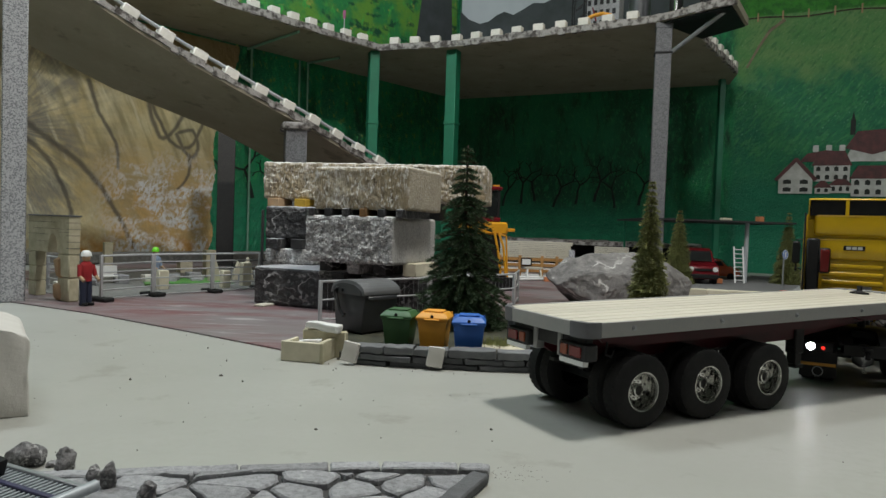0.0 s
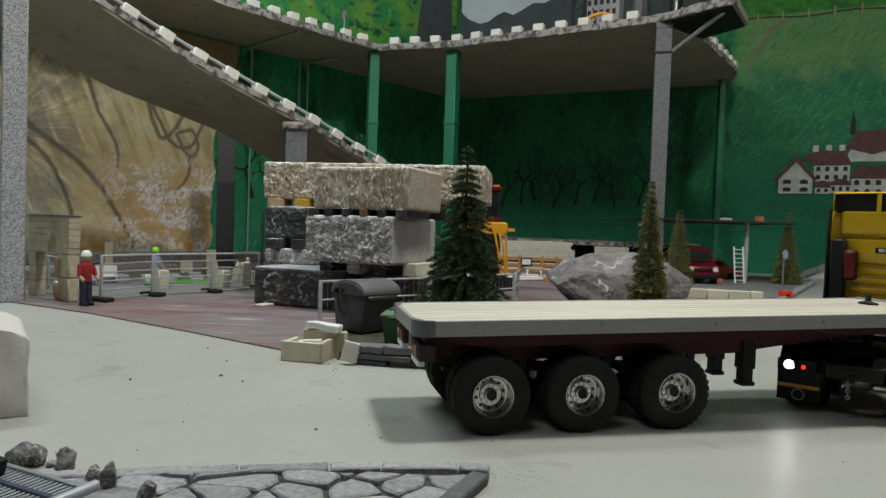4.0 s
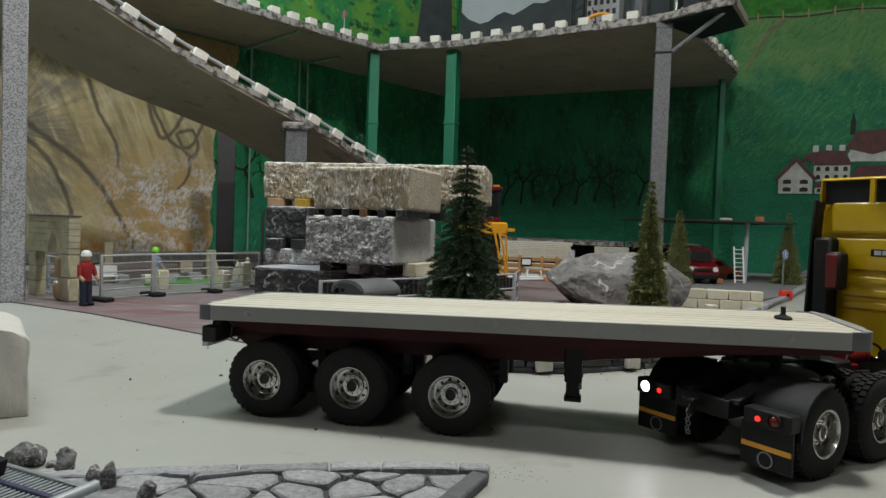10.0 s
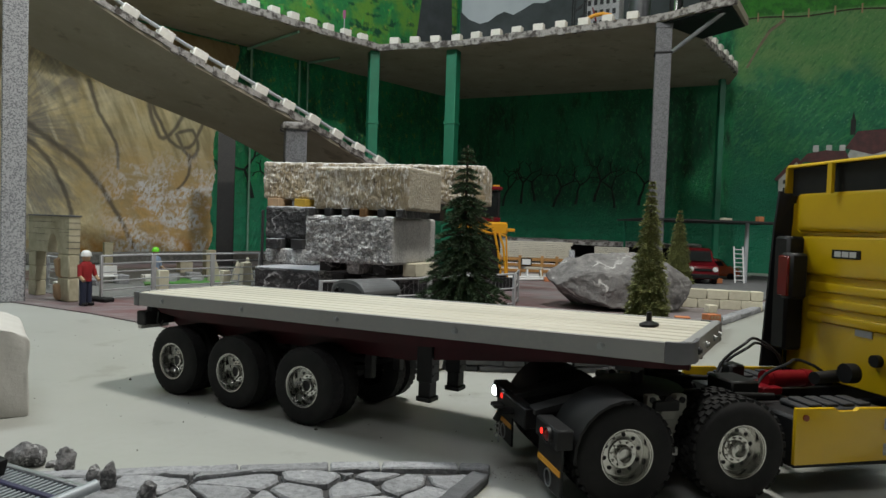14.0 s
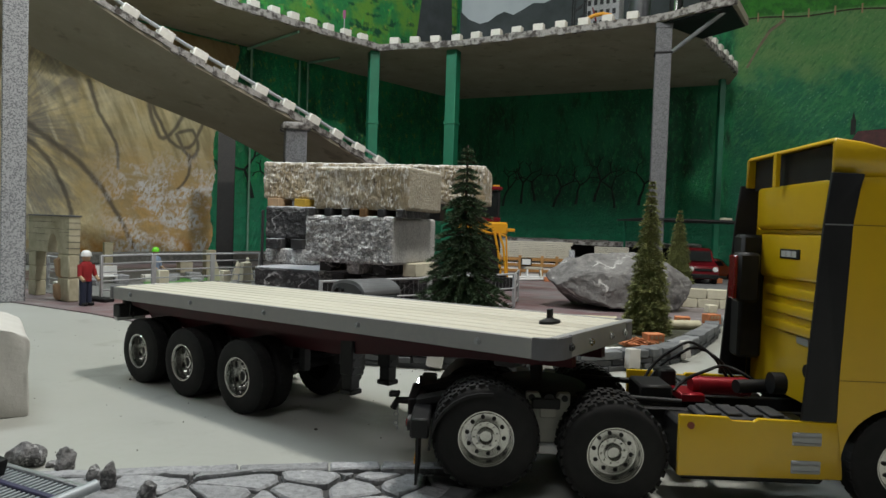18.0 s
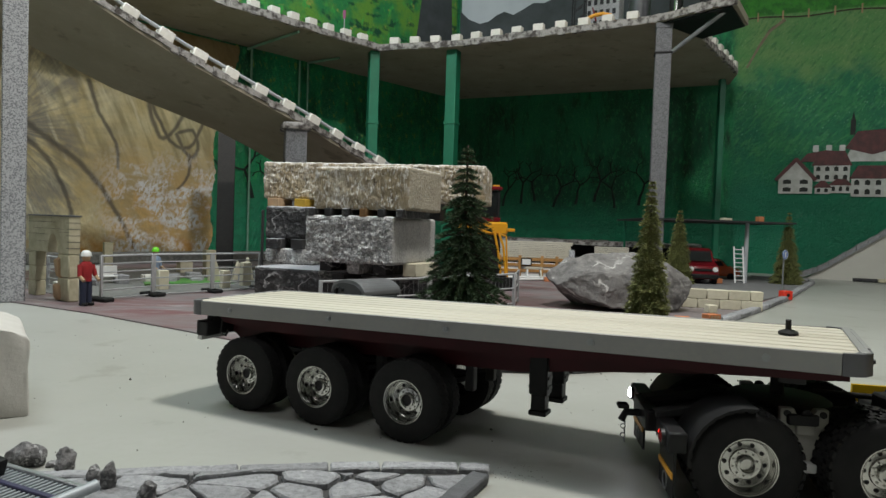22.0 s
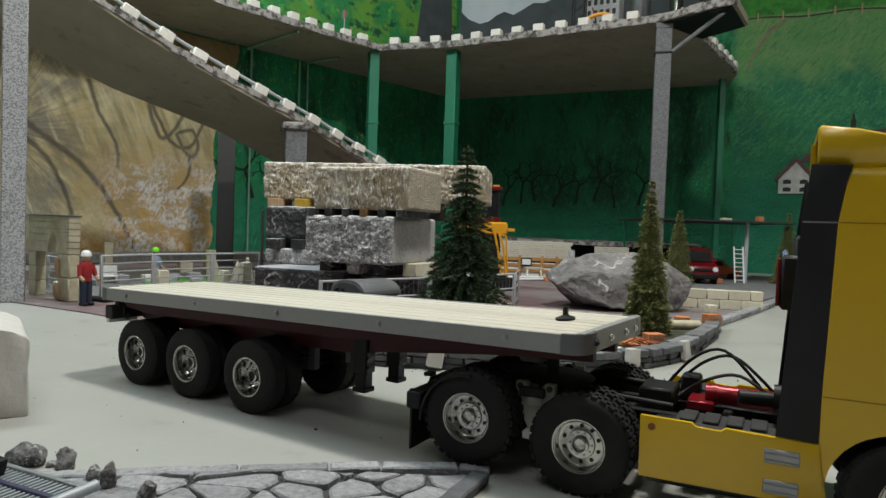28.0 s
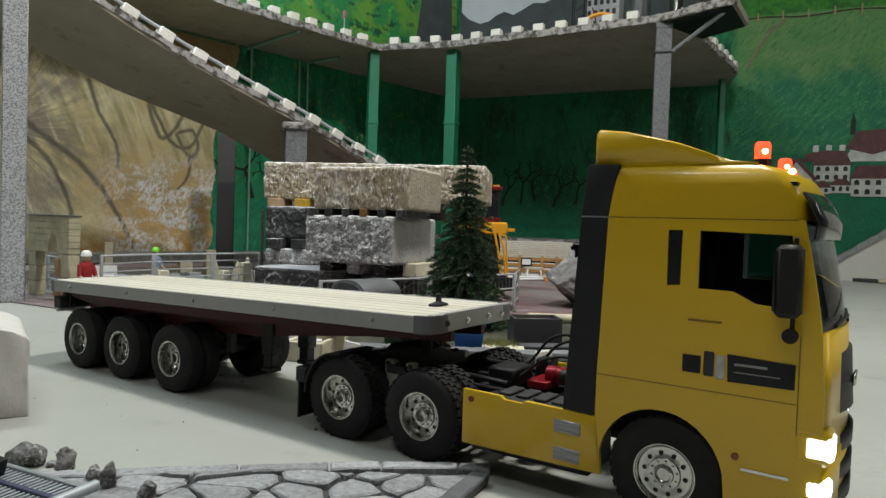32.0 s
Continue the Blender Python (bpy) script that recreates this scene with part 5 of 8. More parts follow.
part("hitch_hook", B(-0.140, -0.130, -0.006, 0.006, 0.062, 0.066, bevel=0.001), BLACK, tractor)
part("rear_crossbar", B(-0.120, -0.112, -0.030, 0.030, 0.050, 0.068, bevel=0.001), BLACK, tractor)
# side panels with steps, between the axles
for s in (-1, 1):
    y0, y1 = sorted((s * TW, s * (TW - 0.004)))
    pts = [(0.1024, 0.0295), (0.2325, 0.0310), (0.2318, 0.040), (0.2275, 0.0762), (0.1648, 0.0776), (0.1622, 0.0743), (0.1442, 0.0745), (0.1412, 0.0780), (0.1024, 0.0784)]
    panel = part("side_panel", PR(pts, y0, y1, bevel=0.0006), YELLOW, tractor, "yellow side panel with two chrome steps")
    for z in (0.0402, 0.0628):
        a, b = sorted((s * (TW + 0.0006), s * (TW - 0.002)))
        st = part("step", B(0.1915, 0.2152, a, b, z - 0.0055, z + 0.0055, bevel=0.0008), STEEL, panel, "grey metal step plate")
        for k in (-0.0035, 0.0015):
            part("step_tread", B(0.1925, 0.2142, *sorted((s * (TW + 0.0018), s * (TW - 0.001))), z + k - 0.0006, z + k + 0.0006), ALU, st, "grey tread bar")
    part("panel_lamp", R((0.1115, s * (TW - 0.001), 0.0703), (0.1115, s * (TW + 0.0012), 0.0703), 0.0028, n=14), ORANGE_LENS, panel, "small orange side lamp")
    part("side_tank", B(0.106, 0.222, min(s * 0.032, s * 0.081), max(s * 0.032, s * 0.081), 0.024, 0.069, bevel=0.003), BLACK, tractor, "black side tank")
    bm = B(0.125, 0.200, min(s * 0.036, s * 0.076), max(s * 0.036, s * 0.076), 0.069, 0.0745, bevel=0.002)
    for k in range(4):
        box(bm, 0.130 + k * 0.017, 0.142 + k * 0.017, min(s * 0.042, s * 0.071), max(s * 0.042, s * 0.071), 0.0745, 0.0772, bevel=0.0008)
    part("tank_cover", bm, DUSTY_BLACK, tractor, "ribbed black cover")
# red tank, boxes and hoses behind the cab
red = part("air_tank", R((0.142, 0.006, 0.082), (0.196, 0.006, 0.082), 0.0085, n=24), RED_TANK, tractor, "red metal air tank")
for x in (0.150, 0.188):
    part("tank_strap", R((x - 0.002, 0.006, 0.082), (x + 0.002, 0.006, 0.082), 0.0092, n=24), RED_TANK, red)
part("red_base", B(0.128, 0.150, -0.012, 0.022, 0.070, 0.0775, bevel=0.001), RED_TANK, tractor, "red base plate")
part("valve_box", B(0.088, 0.118, -0.020, 0.020, 0.068, 0.086, bevel=0.002), BLACK, tractor)
part("valve_box", B(0.118, 0.135, 0.024, 0.046, 0.068, 0.092, bevel=0.002), BLACK, tractor)
part("connector", R((0.170, -0.028, 0.090), (0.205, -0.020, 0.090), 0.006, n=14), BLACK, tractor)
part("connector", R((0.196, -0.036, 0.096), (0.207, -0.036, 0.096), 0.0095, n=18), BLACK, tractor)
for k, (y, top) in enumerate(((0.030, 0.118), (0.036, 0.112), (-0.012, 0.104))):
    pts = [(0.105 + 0.008 * k + 0.085 * i / 14, y + 0.004 * math.sin(i), 0.080 + (top - 0.080) * math.sin(math.pi * i / 14)) for i in range(15)]
    part("hose", tube(bmesh.new(), pts, 0.0015, 7), BLACK, tractor, "black air hose")

# cab shell: side outline with the wheel arch
def arch(cx, cz, r, a0, a1, n):
    return [(cx + r * math.cos(radians(a0 + (a1 - a0) * i / n)), cz + r * math.sin(radians(a0 + (a1 - a0) * i / n))) for i in range(n + 1)]


BACKX = 0.2300
WIN = [(0.2999, 0.2258), (0.3590, 0.2241), (0.3660, 0.1920), (0.3660, 0.1745), (0.3560, 0.1745), (0.3385, 0.1760), (0.3235, 0.1835), (0.3000, 0.1838)]
SLIT = [(0.2775, 0.2256), (0.2877, 0.2259), (0.2874, 0.1854), (0.2777, 0.1846)]
BELT, EAVE = 0.1745, 0.2344
ARCH = (0.2765, 0.0445, 0.0462)


def rear_x(z):
    """The flank's rear edge leans forward towards the roof."""
    return float(np.interp(z, (0.0765, 0.111, 0.2344, 0.262, 0.2745), (0.2262, 0.2265, 0.2309, 0.2350, 0.2385)))


def cab_side(s, depth=0.0, thick=0.004):
    """The yellow flank, built in strips round its two windows and the wheel arch."""
    bm = bmesh.new()
    lo, hi = sorted((s * (TW - depth), s * (TW - depth - thick)))
    prism(bm, [(rear_x(0.0765), 0.0765), (0.2300, 0.034)] + arch(*ARCH, 193, 0, 18) + [(0.3240, 0.026), (0.370, 0.026), (0.3815, 0.040), (0.3830, 0.075), (0.3825, 0.120), (0.3800, 0.1553), (0.3775, BELT),
               (rear_x(BELT), BELT), (rear_x(0.111), 0.111)], lo, hi)
    prism(bm, [(rear_x(BELT), BELT), (0.2777, BELT), SLIT[3], SLIT[0], (0.2775, EAVE), (rear_x(EAVE), EAVE)], lo, hi)
    prism(bm, [(0.2777, BELT), (0.3000, BELT), WIN[7], (0.2999, EAVE), (0.2775, EAVE), SLIT[0], SLIT[1], SLIT[2], SLIT[3]], lo, hi)
    prism(bm, [(0.3000, BELT), WIN[4], WIN[5], WIN[6], WIN[7]], lo, hi)
    prism(bm, [WIN[0], WIN[1], WIN[2], WIN[3], (0.3775, BELT), (0.3740, 0.195), (0.3665, EAVE), (0.2999, EAVE)], lo, hi)
    return bm


cab = part("cab_body", cab_side(-1), YELLOW, tractor, "yellow painted cab")
part("cab_flank", cab_side(1), YELLOW, cab)
for s in (-1, 1):
    part("inner_lining", cab_side(s, 0.0042, 0.0008), BLACK, cab, "black inner lining")
# high roof: lofted sections from the belt line up
bm = bmesh.new()
rings = []
for z, front_x, half in ((0.2344, 0.3665, TW), (0.2440, 0.3655, TW), (0.2560, 0.3620, TW - 0.0004), (0.2660, 0.3555, TW - 0.0014), (0.2715, 0.3455, TW - 0.0036), (0.2745, 0.3330, TW - 0.0080)):
    back_x = rear_x(z)
    ring = [(back_x, -half), (front_x - 0.010, -half), (front_x - 0.003, -half + 0.004), (front_x, -half + 0.014), (front_x + 0.006, -half * 0.4), (front_x + 0.007, 0), (front_x + 0.006, half * 0.4),
            (front_x, half - 0.014), (front_x - 0.003, half - 0.004), (front_x - 0.010, half), (back_x, half)]
    rings.append([bm.verts.new((p[0], p[1], z)) for p in ring])
n = len(rings[0])
for p, q in zip(rings, rings[1:]):
    for i in range(n):
        bm.faces.new((p[i], p[(i + 1) % n], q[(i + 1) % n], q[i]))
bm.faces.new(rings[-1])
part("high_roof", bm, YELLOW, cab, "yellow high roof", smooth=60)
part("roof_seam", B(BACKX + 0.001, 0.3625, -TW - 0.0003, TW + 0.0003, 0.2340, 0.2347), SEAM, cab)
# roof spoiler
bm = bmesh.new()
prof = [(0.2110, 0.2755), (0.2162, 0.3015), (0.2185, 0.3038), (0.2400, 0.3010), (0.2672, 0.2943), (0.2805, 0.2906), (0.3010, 0.2828), (0.3172, 0.2765), (0.3350, 0.2735)]
sec = []
for y, k in ((-0.0805, -0.05), (-0.0798, 0.94), (-0.0780, 1.0), (0.0780, 1.0), (0.0798, 0.94), (0.0805, -0.05)):
    sec.append([bm.verts.new((x, y, 0.2745 + (z - 0.2745) * k)) for x, z in prof])
for a, b in zip(sec, sec[1:]):
    for i in range(len(prof) - 1):
        if i == 0:
            continue
        bm.faces.new((a[i], a[i + 1], b[i + 1], b[i]))
part("roof_spoiler", bm, YELLOW, cab, "yellow roof spoiler open at its back", smooth=50).modifiers.new("thickness", "SOLIDIFY").thickness = 0.002
part("spoiler_brace", B(0.2145, 0.2185, 0.012, 0.018, 0.2700, 0.3015), YELLOW, cab)
# black sheet drawn as the shade inside the open spoiler
part("spoiler_cavity", B(0.2240, 0.2260, -0.0770, 0.0770, 0.2700, 0.3000), BLACK, cab, "black sheet for the shade in the open spoiler")
# rear wall of the cab
rear = part("rear_wall", B(BACKX, BACKX + 0.004, -TW + 0.004, TW - 0.004, 0.076, 0.262, bevel=0.001), YELLOW, cab, "yellow ribbed rear wall of the cab")
for z in (0.140, 0.156, 0.172):
    part("wall_rib", B(BACKX - 0.0030, BACKX + 0.001, -0.050, 0.052, z - 0.0052, z + 0.0052, bevel=0.0026, seg=3), YELLOW, rear)
part("upper_panel", B(BACKX - 0.0045, BACKX + 0.001, -0.064, 0.066, 0.184, 0.2265, bevel=0.004, seg=3), YELLOW, rear)
part("top_panel", B(BACKX - 0.0075, BACKX + 0.002, -0.066, 0.070, 0.2300, 0.2745, bevel=0.007, seg=4), YELLOW, rear, "bulging yellow panel under the roof")
part("badge_plate", B(BACKX - 0.0056, BACKX - 0.0036, -0.018, 0.018, 0.2035, 0.2125, bevel=0.0005), BLACK, rear, "black badge plate")
for k in range(3):
    part("badge_bar", B(BACKX - 0.0062, BACKX - 0.0054, -0.0135 + k * 0.0095, -0.0055 + k * 0.0095, 0.2052, 0.2108), SILVER_TEXT, rear, "pale badge mark")
part("data_plate", B(BACKX - 0.0012, BACKX + 0.0005, -0.032, -0.012, 0.128, 0.140), ALU, rear)
part("latch", R((BACKX + 0.001, -0.040, 0.108), (BACKX - 0.006, -0.040, 0.108), 0.006, n=16), BLACK, rear)
# dark side deflectors and air intake
for s in (-1, 1):
    lo, hi = sorted((s * TW, s * (TW - 0.003)))
    part("side_deflector", PR([(0.1985, 0.0775), (0.2260, 0.0768), (0.2263, 0.111), (0.2307, 0.2344), (0.2348, 0.262), (0.2383, 0.2748), (0.2128, 0.2755), (0.2086, 0.2344)], lo, hi, bevel=0.0006), PANEL, cab, "dark grey side deflector")
    part("deflector_strap", B(0.2090, 0.2306, min(s * (TW + 0.0006), s * (TW - 0.0005)), max(s * (TW + 0.0006), s * (TW - 0.0005)), 0.2338, 0.2349), STEEL, cab)
part("air_intake", B(0.2060, BACKX, 0.058, 0.081, 0.100, 0.225, bevel=0.003), BLACK, cab, "black air intake")
lampbox = part("marker_housing", B(0.1960, 0.2180, 0.040, 0.059, 0.158, 0.207, bevel=0.003), BLACK, cab, "black lamp housing")
part("marker_lens", B(0.1930, 0.1965, 0.042, 0.057, 0.161, 0.204, bevel=0.001), RED_LENS, lampbox, "red lens")
# cab front
bm = bmesh.new()
sec = []
for z, x, half in ((0.160, 0.3795, TW - 0.001), (0.185, 0.3755, TW - 0.001), (0.215, 0.3700, TW - 0.002), (0.234, 0.3660, TW - 0.003)):
    sec.append([bm.verts.new((x + 0.008 * (1 - (k / 4) ** 2), half * k / 4, z)) for k in range(-4, 5)])
for a, b in zip(sec, sec[1:]):
    for i in range(8):
        bm.faces.new((a[i], a[i + 1], b[i + 1], b[i]))
ws = part("windscreen", bm, CLEAR, cab, "curved windscreen", smooth=80)
ws.visible_shadow = False
bm = bmesh.new()
sec = []
for z, x, half in ((0.222, 0.3730, TW - 0.003), (0.234, 0.3745, TW - 0.003), (0.246, 0.3690, TW - 0.004), (0.254, 0.3640, TW - 0.007)):
    sec.append([bm.verts.new((x + 0.008 * (1 - (k / 4) ** 2), half * k / 4, z)) for k in range(-4, 5)])
for a, b in zip(sec, sec[1:]):
    for i in range(8):
        bm.faces.new((a[i], a[i + 1], b[i + 1], b[i]))
part("sun_visor", bm, DARKGLASS, cab, "dark sun visor over the windscreen", smooth=60).modifiers.new("thickness", "SOLIDIFY").thickness = 0.0015


def front_panel(z0, z1, x0, x1, half, material, name, label="", bulge=0.010):
    bm = bmesh.new()
    a = [bm.verts.new((x0 + bulge * (1 - (k / 4) ** 2), half * k / 4, z0)) for k in range(-4, 5)]
    b = [bm.verts.new((x1 + bulge * (1 - (k / 4) ** 2), half * k / 4, z1)) for k in range(-4, 5)]
    for i in range(8):
        bm.faces.new((a[i], a[i + 1], b[i + 1], b[i]))
    ob = part(name, bm, material, cab, label, smooth=60)
    ob.modifiers.new("thickness", "SOLIDIFY").thickness = 0.004
    return ob


front_panel(0.078, 0.160, 0.3825, 0.3795, TW - 0.001, YELLOW, "front_panel", "yellow front panel")
front_panel(0.026, 0.078, 0.3825, 0.3830, TW - 0.001, YELLOW, "front_bumper", "yellow front bumper")
front_panel(0.100, 0.142, 0.3855, 0.3830, TW * 0.62, DUSTY_BLACK, "grille", "dark upper grille")
for z in (0.072, 0.052, 0.034):
    front_panel(z, z + 0.012, 0.3860, 0.3862, TW * 0.60, BLACK, "grille_slot", "black bumper slot")
part("front_emblem", B(0.3945, 0.3970, -0.012, 0.012, 0.115, 0.124, bevel=0.001), CHROME, cab)
for s in (-1, 1):
    hl = part("headlight", B(0.3655, 0.3880, min(s * 0.060, s * 0.0872), max(s * 0.060, s * 0.0872), 0.072, 0.096, bevel=0.003), YELLOW, cab, "headlight unit")
    part("headlight_lens", B(0.3715, 0.3895, min(s * 0.0635, s * 0.0878), max(s * 0.0635, s * 0.0878), 0.075, 0.0925, bevel=0.003), HEADLIGHT, hl, "glowing white headlight")
    fl = part("fog_lamp", B(0.3740, 0.3885, min(s * 0.068, s * 0.0876), max(s * 0.068, s * 0.0876), 0.050, 0.0615, bevel=0.002), HEADLIGHT, cab, "glowing white fog lamp")
    mi = part("mirror", B(0.3520, 0.3680, min(s * 0.0905, s * 0.1060), max(s * 0.0905, s * 0.1060), 0.1700, 0.2180, bevel=0.003), BLACK, cab, "black side mirror")
    part("mirror_glass", B(0.3510, 0.3525, min(s * 0.092, s * 0.1045), max(s * 0.092, s * 0.1045), 0.1740, 0.2140), DARKGLASS, mi, "dark mirror glass")
    part("mirror_arm", tube(bmesh.new(), [(0.362, s * 0.086, 0.222), (0.363, s * 0.098, 0.222), (0.363, s * 0.098, 0.160), (0.363, s * 0.087, 0.157)], 0.0016, 7), BLACK, mi, "black mirror arm")
    part("kerb_mirror", R((0.362, s * 0.096, 0.158), (0.362, s * 0.1005, 0.158), 0.005, n=14), BLACK, mi)
    g = part("window_glass", PR(WIN, s * (TW - 0.0022) - 0.0004, s * (TW - 0.0022) + 0.0004), TINTED, cab, "door window glass")
    g.visible_shadow = False
    part("rear_side_window", PR(SLIT, s * (TW - 0.002) - 0.0006, s * (TW - 0.002) + 0.0006), DARKGLASS, cab, "narrow dark side window")
    lo, hi = sorted((s * (TW - 0.0005), s * (TW + 0.0007)))
    part("side_stripe", PR([(0.3220, 0.1392), (0.3650, 0.1372), (0.3650, 0.1204), (0.3228, 0.1197)], lo, hi), PANEL, cab, "black stripe with illegible pale lettering")
    part("side_vent", B(0.2916, 0.3042, lo, hi, 0.1226, 0.1353), BLACK, cab, "black vent")
    part("door_handle", B(0.3062, 0.3134, lo, hi * 1.004 if s > 0 else hi, 0.1216, 0.1394, bevel=0.0008), DUSTY_BLACK, cab)
    part("handle_grip", B(0.3145, 0.3205, lo, hi, 0.1205, 0.1375, bevel=0.0008), SAWN, cab, "worn pale door grip")
    part("stripe_writing", B(0.3270, 0.3480, min(s * TW, s * (TW + 0.0010)), max(s * TW, s * (TW + 0.0010)), 0.1318, 0.1334), ALU, cab, "faint pale writing")
    part("stripe_writing", B(0.3270, 0.3560, min(s * TW, s * (TW + 0.0010)), max(s * TW, s * (TW + 0.0010)), 0.1268, 0.1274), ALU, cab)
    part("door_writing", B(0.2943, 0.3173, min(s * TW, s * (TW + 0.0006)), max(s * TW, s * (TW + 0.0006)), 0.1600, 0.1616), SEAM, cab, "faint grey writing")
    for a, b, c, d2 in ((0.2270, 0.3665, 0.1106, 0.1111), (0.3668, 0.3675, 0.090, 0.1565)):
        part("door_seam", B(a, b, min(s * TW, s * (TW + 0.0003)), max(s * TW, s * (TW + 0.0003)), c, d2), SEAM, cab)
    part("bumper_trim", B(0.334, 0.3640, min(s * TW, s * (TW + 0.0012)), max(s * TW, s * (TW + 0.0012)), 0.0590, 0.0610), CHROME, cab, "chrome trim strip")
    part("side_lamp", R((0.3300, s * TW, 0.0680), (0.3300, s * (TW + 0.0012), 0.0680), 0.0026, n=12), ORANGE_LENS, cab)
    part("wheel_well", PR(arch(ARCH[0], ARCH[1], 0.0478, 150, -10, 14) + arch(ARCH[0], ARCH[1], 0.0464, -10, 150, 14), min(s * 0.050, s * (TW - 0.003)), max(s * 0.050, s * (TW - 0.003))), BLACK, cab, "black wheel well")
part("cab_floor", B(BACKX + 0.004, 0.378, -TW + 0.004, TW - 0.004, 0.098, 0.104), BLACK, cab)
part("dashboard", B(0.345, 0.376, -TW + 0.005, TW - 0.005, 0.140, 0.166, bevel=0.004), BLACK, cab, "black dashboard")
for s in (-1, 1):
    bm = B(0.275, 0.315, s * 0.045 - 0.020, s * 0.045 + 0.020, 0.120, 0.140, bevel=0.005)
    box(bm, 0.268, 0.280, s * 0.045 - 0.019, s * 0.045 + 0.019, 0.130, 0.205, bevel=0.005)
    part("seat", bm, BLACK, cab, "dark cab seat")
part("bunk_wall", B(0.245, 0.250, -TW + 0.005, TW - 0.005, 0.104, 0.262), BLACK, cab)
part("sleeper_liner", B(0.250, 0.360, -TW + 0.0045, TW - 0.0045, 0.258, 0.2605), BLACK, cab)
for x, y in ((0.334, -0.058), (0.334, 0.058)):
    b = part("beacon", LA([(0.0, 0.2745), (0.0062, 0.2745), (0.0064, 0.2785), (0.0054, 0.2790), (0.0, 0.2790)], 18, axis="z", m=pose(x, y, 0)), BLACK, cab, "warning beacon")
    part("beacon_lens", LA([(0.0053, 0.2791), (0.0054, 0.2890), (0.0042, 0.2912), (0.0, 0.2916)], 18, axis="z", m=pose(x, y, 0)), BEACON, b, "glowing red-orange beacon lens")
    part("bulb", LA([(0.0, -0.0022), (0.0016, -0.0014), (0.0022, 0.0), (0.0016, 0.0014), (0.0, 0.0022)], 12, m=pose(x + 0.002, y - 0.0042, 0.2840)), BULB, b, "bright bulb")
for y in (-0.052, 0.052):
    mk = part("roof_marker", B(0.3480, 0.3560, y - 0.005, y + 0.005, 0.2655, 0.2725, bevel=0.002), BEACON, cab, "glowing orange roof marker")
    part("bulb", LA([(0.0, -0.0022), (0.0018, -0.0014), (0.0024, 0.0), (0.0018, 0.0014), (0.0, 0.0022)], 12, m=pose(0.3535, y - 0.0046, 0.2695)), BULB, mk, "bright bulb")
bm = bmesh.new()
for p0, p1 in (((0.385, -0.05, 0.162), (0.389, 0.0, 0.166)), ((0.389, 0.0, 0.162), (0.385, 0.05, 0.166))):
    rod(bm, p0, p1, 0.0012, n=6)
part("wiper", bm, BLACK, cab, "black wipers")

# ---- stone yard at the back ----
def rock_block(name, corner, length, depth, z0, z1, turn, material, label, sawn=None, rough=0.006, seed=0.0, group="stacked stone blocks", roughness_scale=28):
    """A quarried block; corner is its front right lower corner, turn its heading."""
    bm = bmesh.new()
    bmesh.ops.create_cube(bm, size=1.0)
    h = z1 - z0
    for v in bm.verts:
        v.co = Vector(((v.co.x - 0.5) * length, (v.co.y + 0.5) * depth, (v.co.z + 0.5) * h))
    bmesh.ops.bevel(bm, geom=list(bm.edges), offset=0.007, segments=2, affect="EDGES", profile=0.5)
    for k in range(3):
        run = [e for e in bm.edges if e.calc_length() > 0.025 and abs(e.verts[0].co[k] - e.verts[1].co[k]) > 0.9 * e.calc_length()]
        bmesh.ops.subdivide_edges(bm, edges=run, cuts=int((length, depth, h)[k] / 0.0052), use_grid_fill=True)

    def keep(co):
        flat = 0.15 if (sawn and co.x > -0.012) else 1.0
        return flat * (0.45 if co.z < 0.004 or co.z > h - 0.008 else 1.0)
    rough_up(bm, rough * 0.6, roughness_scale, seed, keep)
    rough_up(bm, rough * 0.45, roughness_scale * 3.1, seed + 3, keep)
    rough_up(bm, rough * 0.45, roughness_scale * 6.5, seed + 5, keep)
    bm.normal_update()
    if sawn:
        for f in bm.faces:
            if f.normal.x > 0.85:
                f.material_index = 1
    ob = solid(name, bm, [material, sawn] if sawn else material, label, "stone block", group, m=pose(corner[0], corner[1], z0, 0, 0, turn), smooth=14)
    return ob


def spacer(x, y, z0, z1, turn, material, label, w=0.034, l=0.10):
    return solid("wood_spacer", B(-w / 2, w / 2, -l / 2, l / 2, z0, z1, bevel=0.0015), material, label, "spacer", "spacers between the blocks", m=pose(x, y, 0, 0, 0, turn))


TB = -22
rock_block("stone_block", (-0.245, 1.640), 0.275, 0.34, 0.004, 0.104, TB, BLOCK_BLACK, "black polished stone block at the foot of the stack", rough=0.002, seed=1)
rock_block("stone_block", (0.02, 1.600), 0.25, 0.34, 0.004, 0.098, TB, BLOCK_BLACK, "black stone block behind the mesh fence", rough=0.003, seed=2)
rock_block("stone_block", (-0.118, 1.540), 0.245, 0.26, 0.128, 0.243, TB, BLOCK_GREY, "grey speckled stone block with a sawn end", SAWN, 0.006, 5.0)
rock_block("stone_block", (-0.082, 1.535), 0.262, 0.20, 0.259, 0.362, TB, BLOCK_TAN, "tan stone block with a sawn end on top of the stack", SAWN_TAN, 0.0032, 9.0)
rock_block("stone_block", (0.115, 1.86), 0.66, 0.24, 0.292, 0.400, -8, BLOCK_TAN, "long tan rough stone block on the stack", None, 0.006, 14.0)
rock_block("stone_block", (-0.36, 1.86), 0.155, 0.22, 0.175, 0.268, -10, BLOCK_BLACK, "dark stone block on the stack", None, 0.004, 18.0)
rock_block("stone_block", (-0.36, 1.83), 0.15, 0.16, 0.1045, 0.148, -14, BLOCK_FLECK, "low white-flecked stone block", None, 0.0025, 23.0)
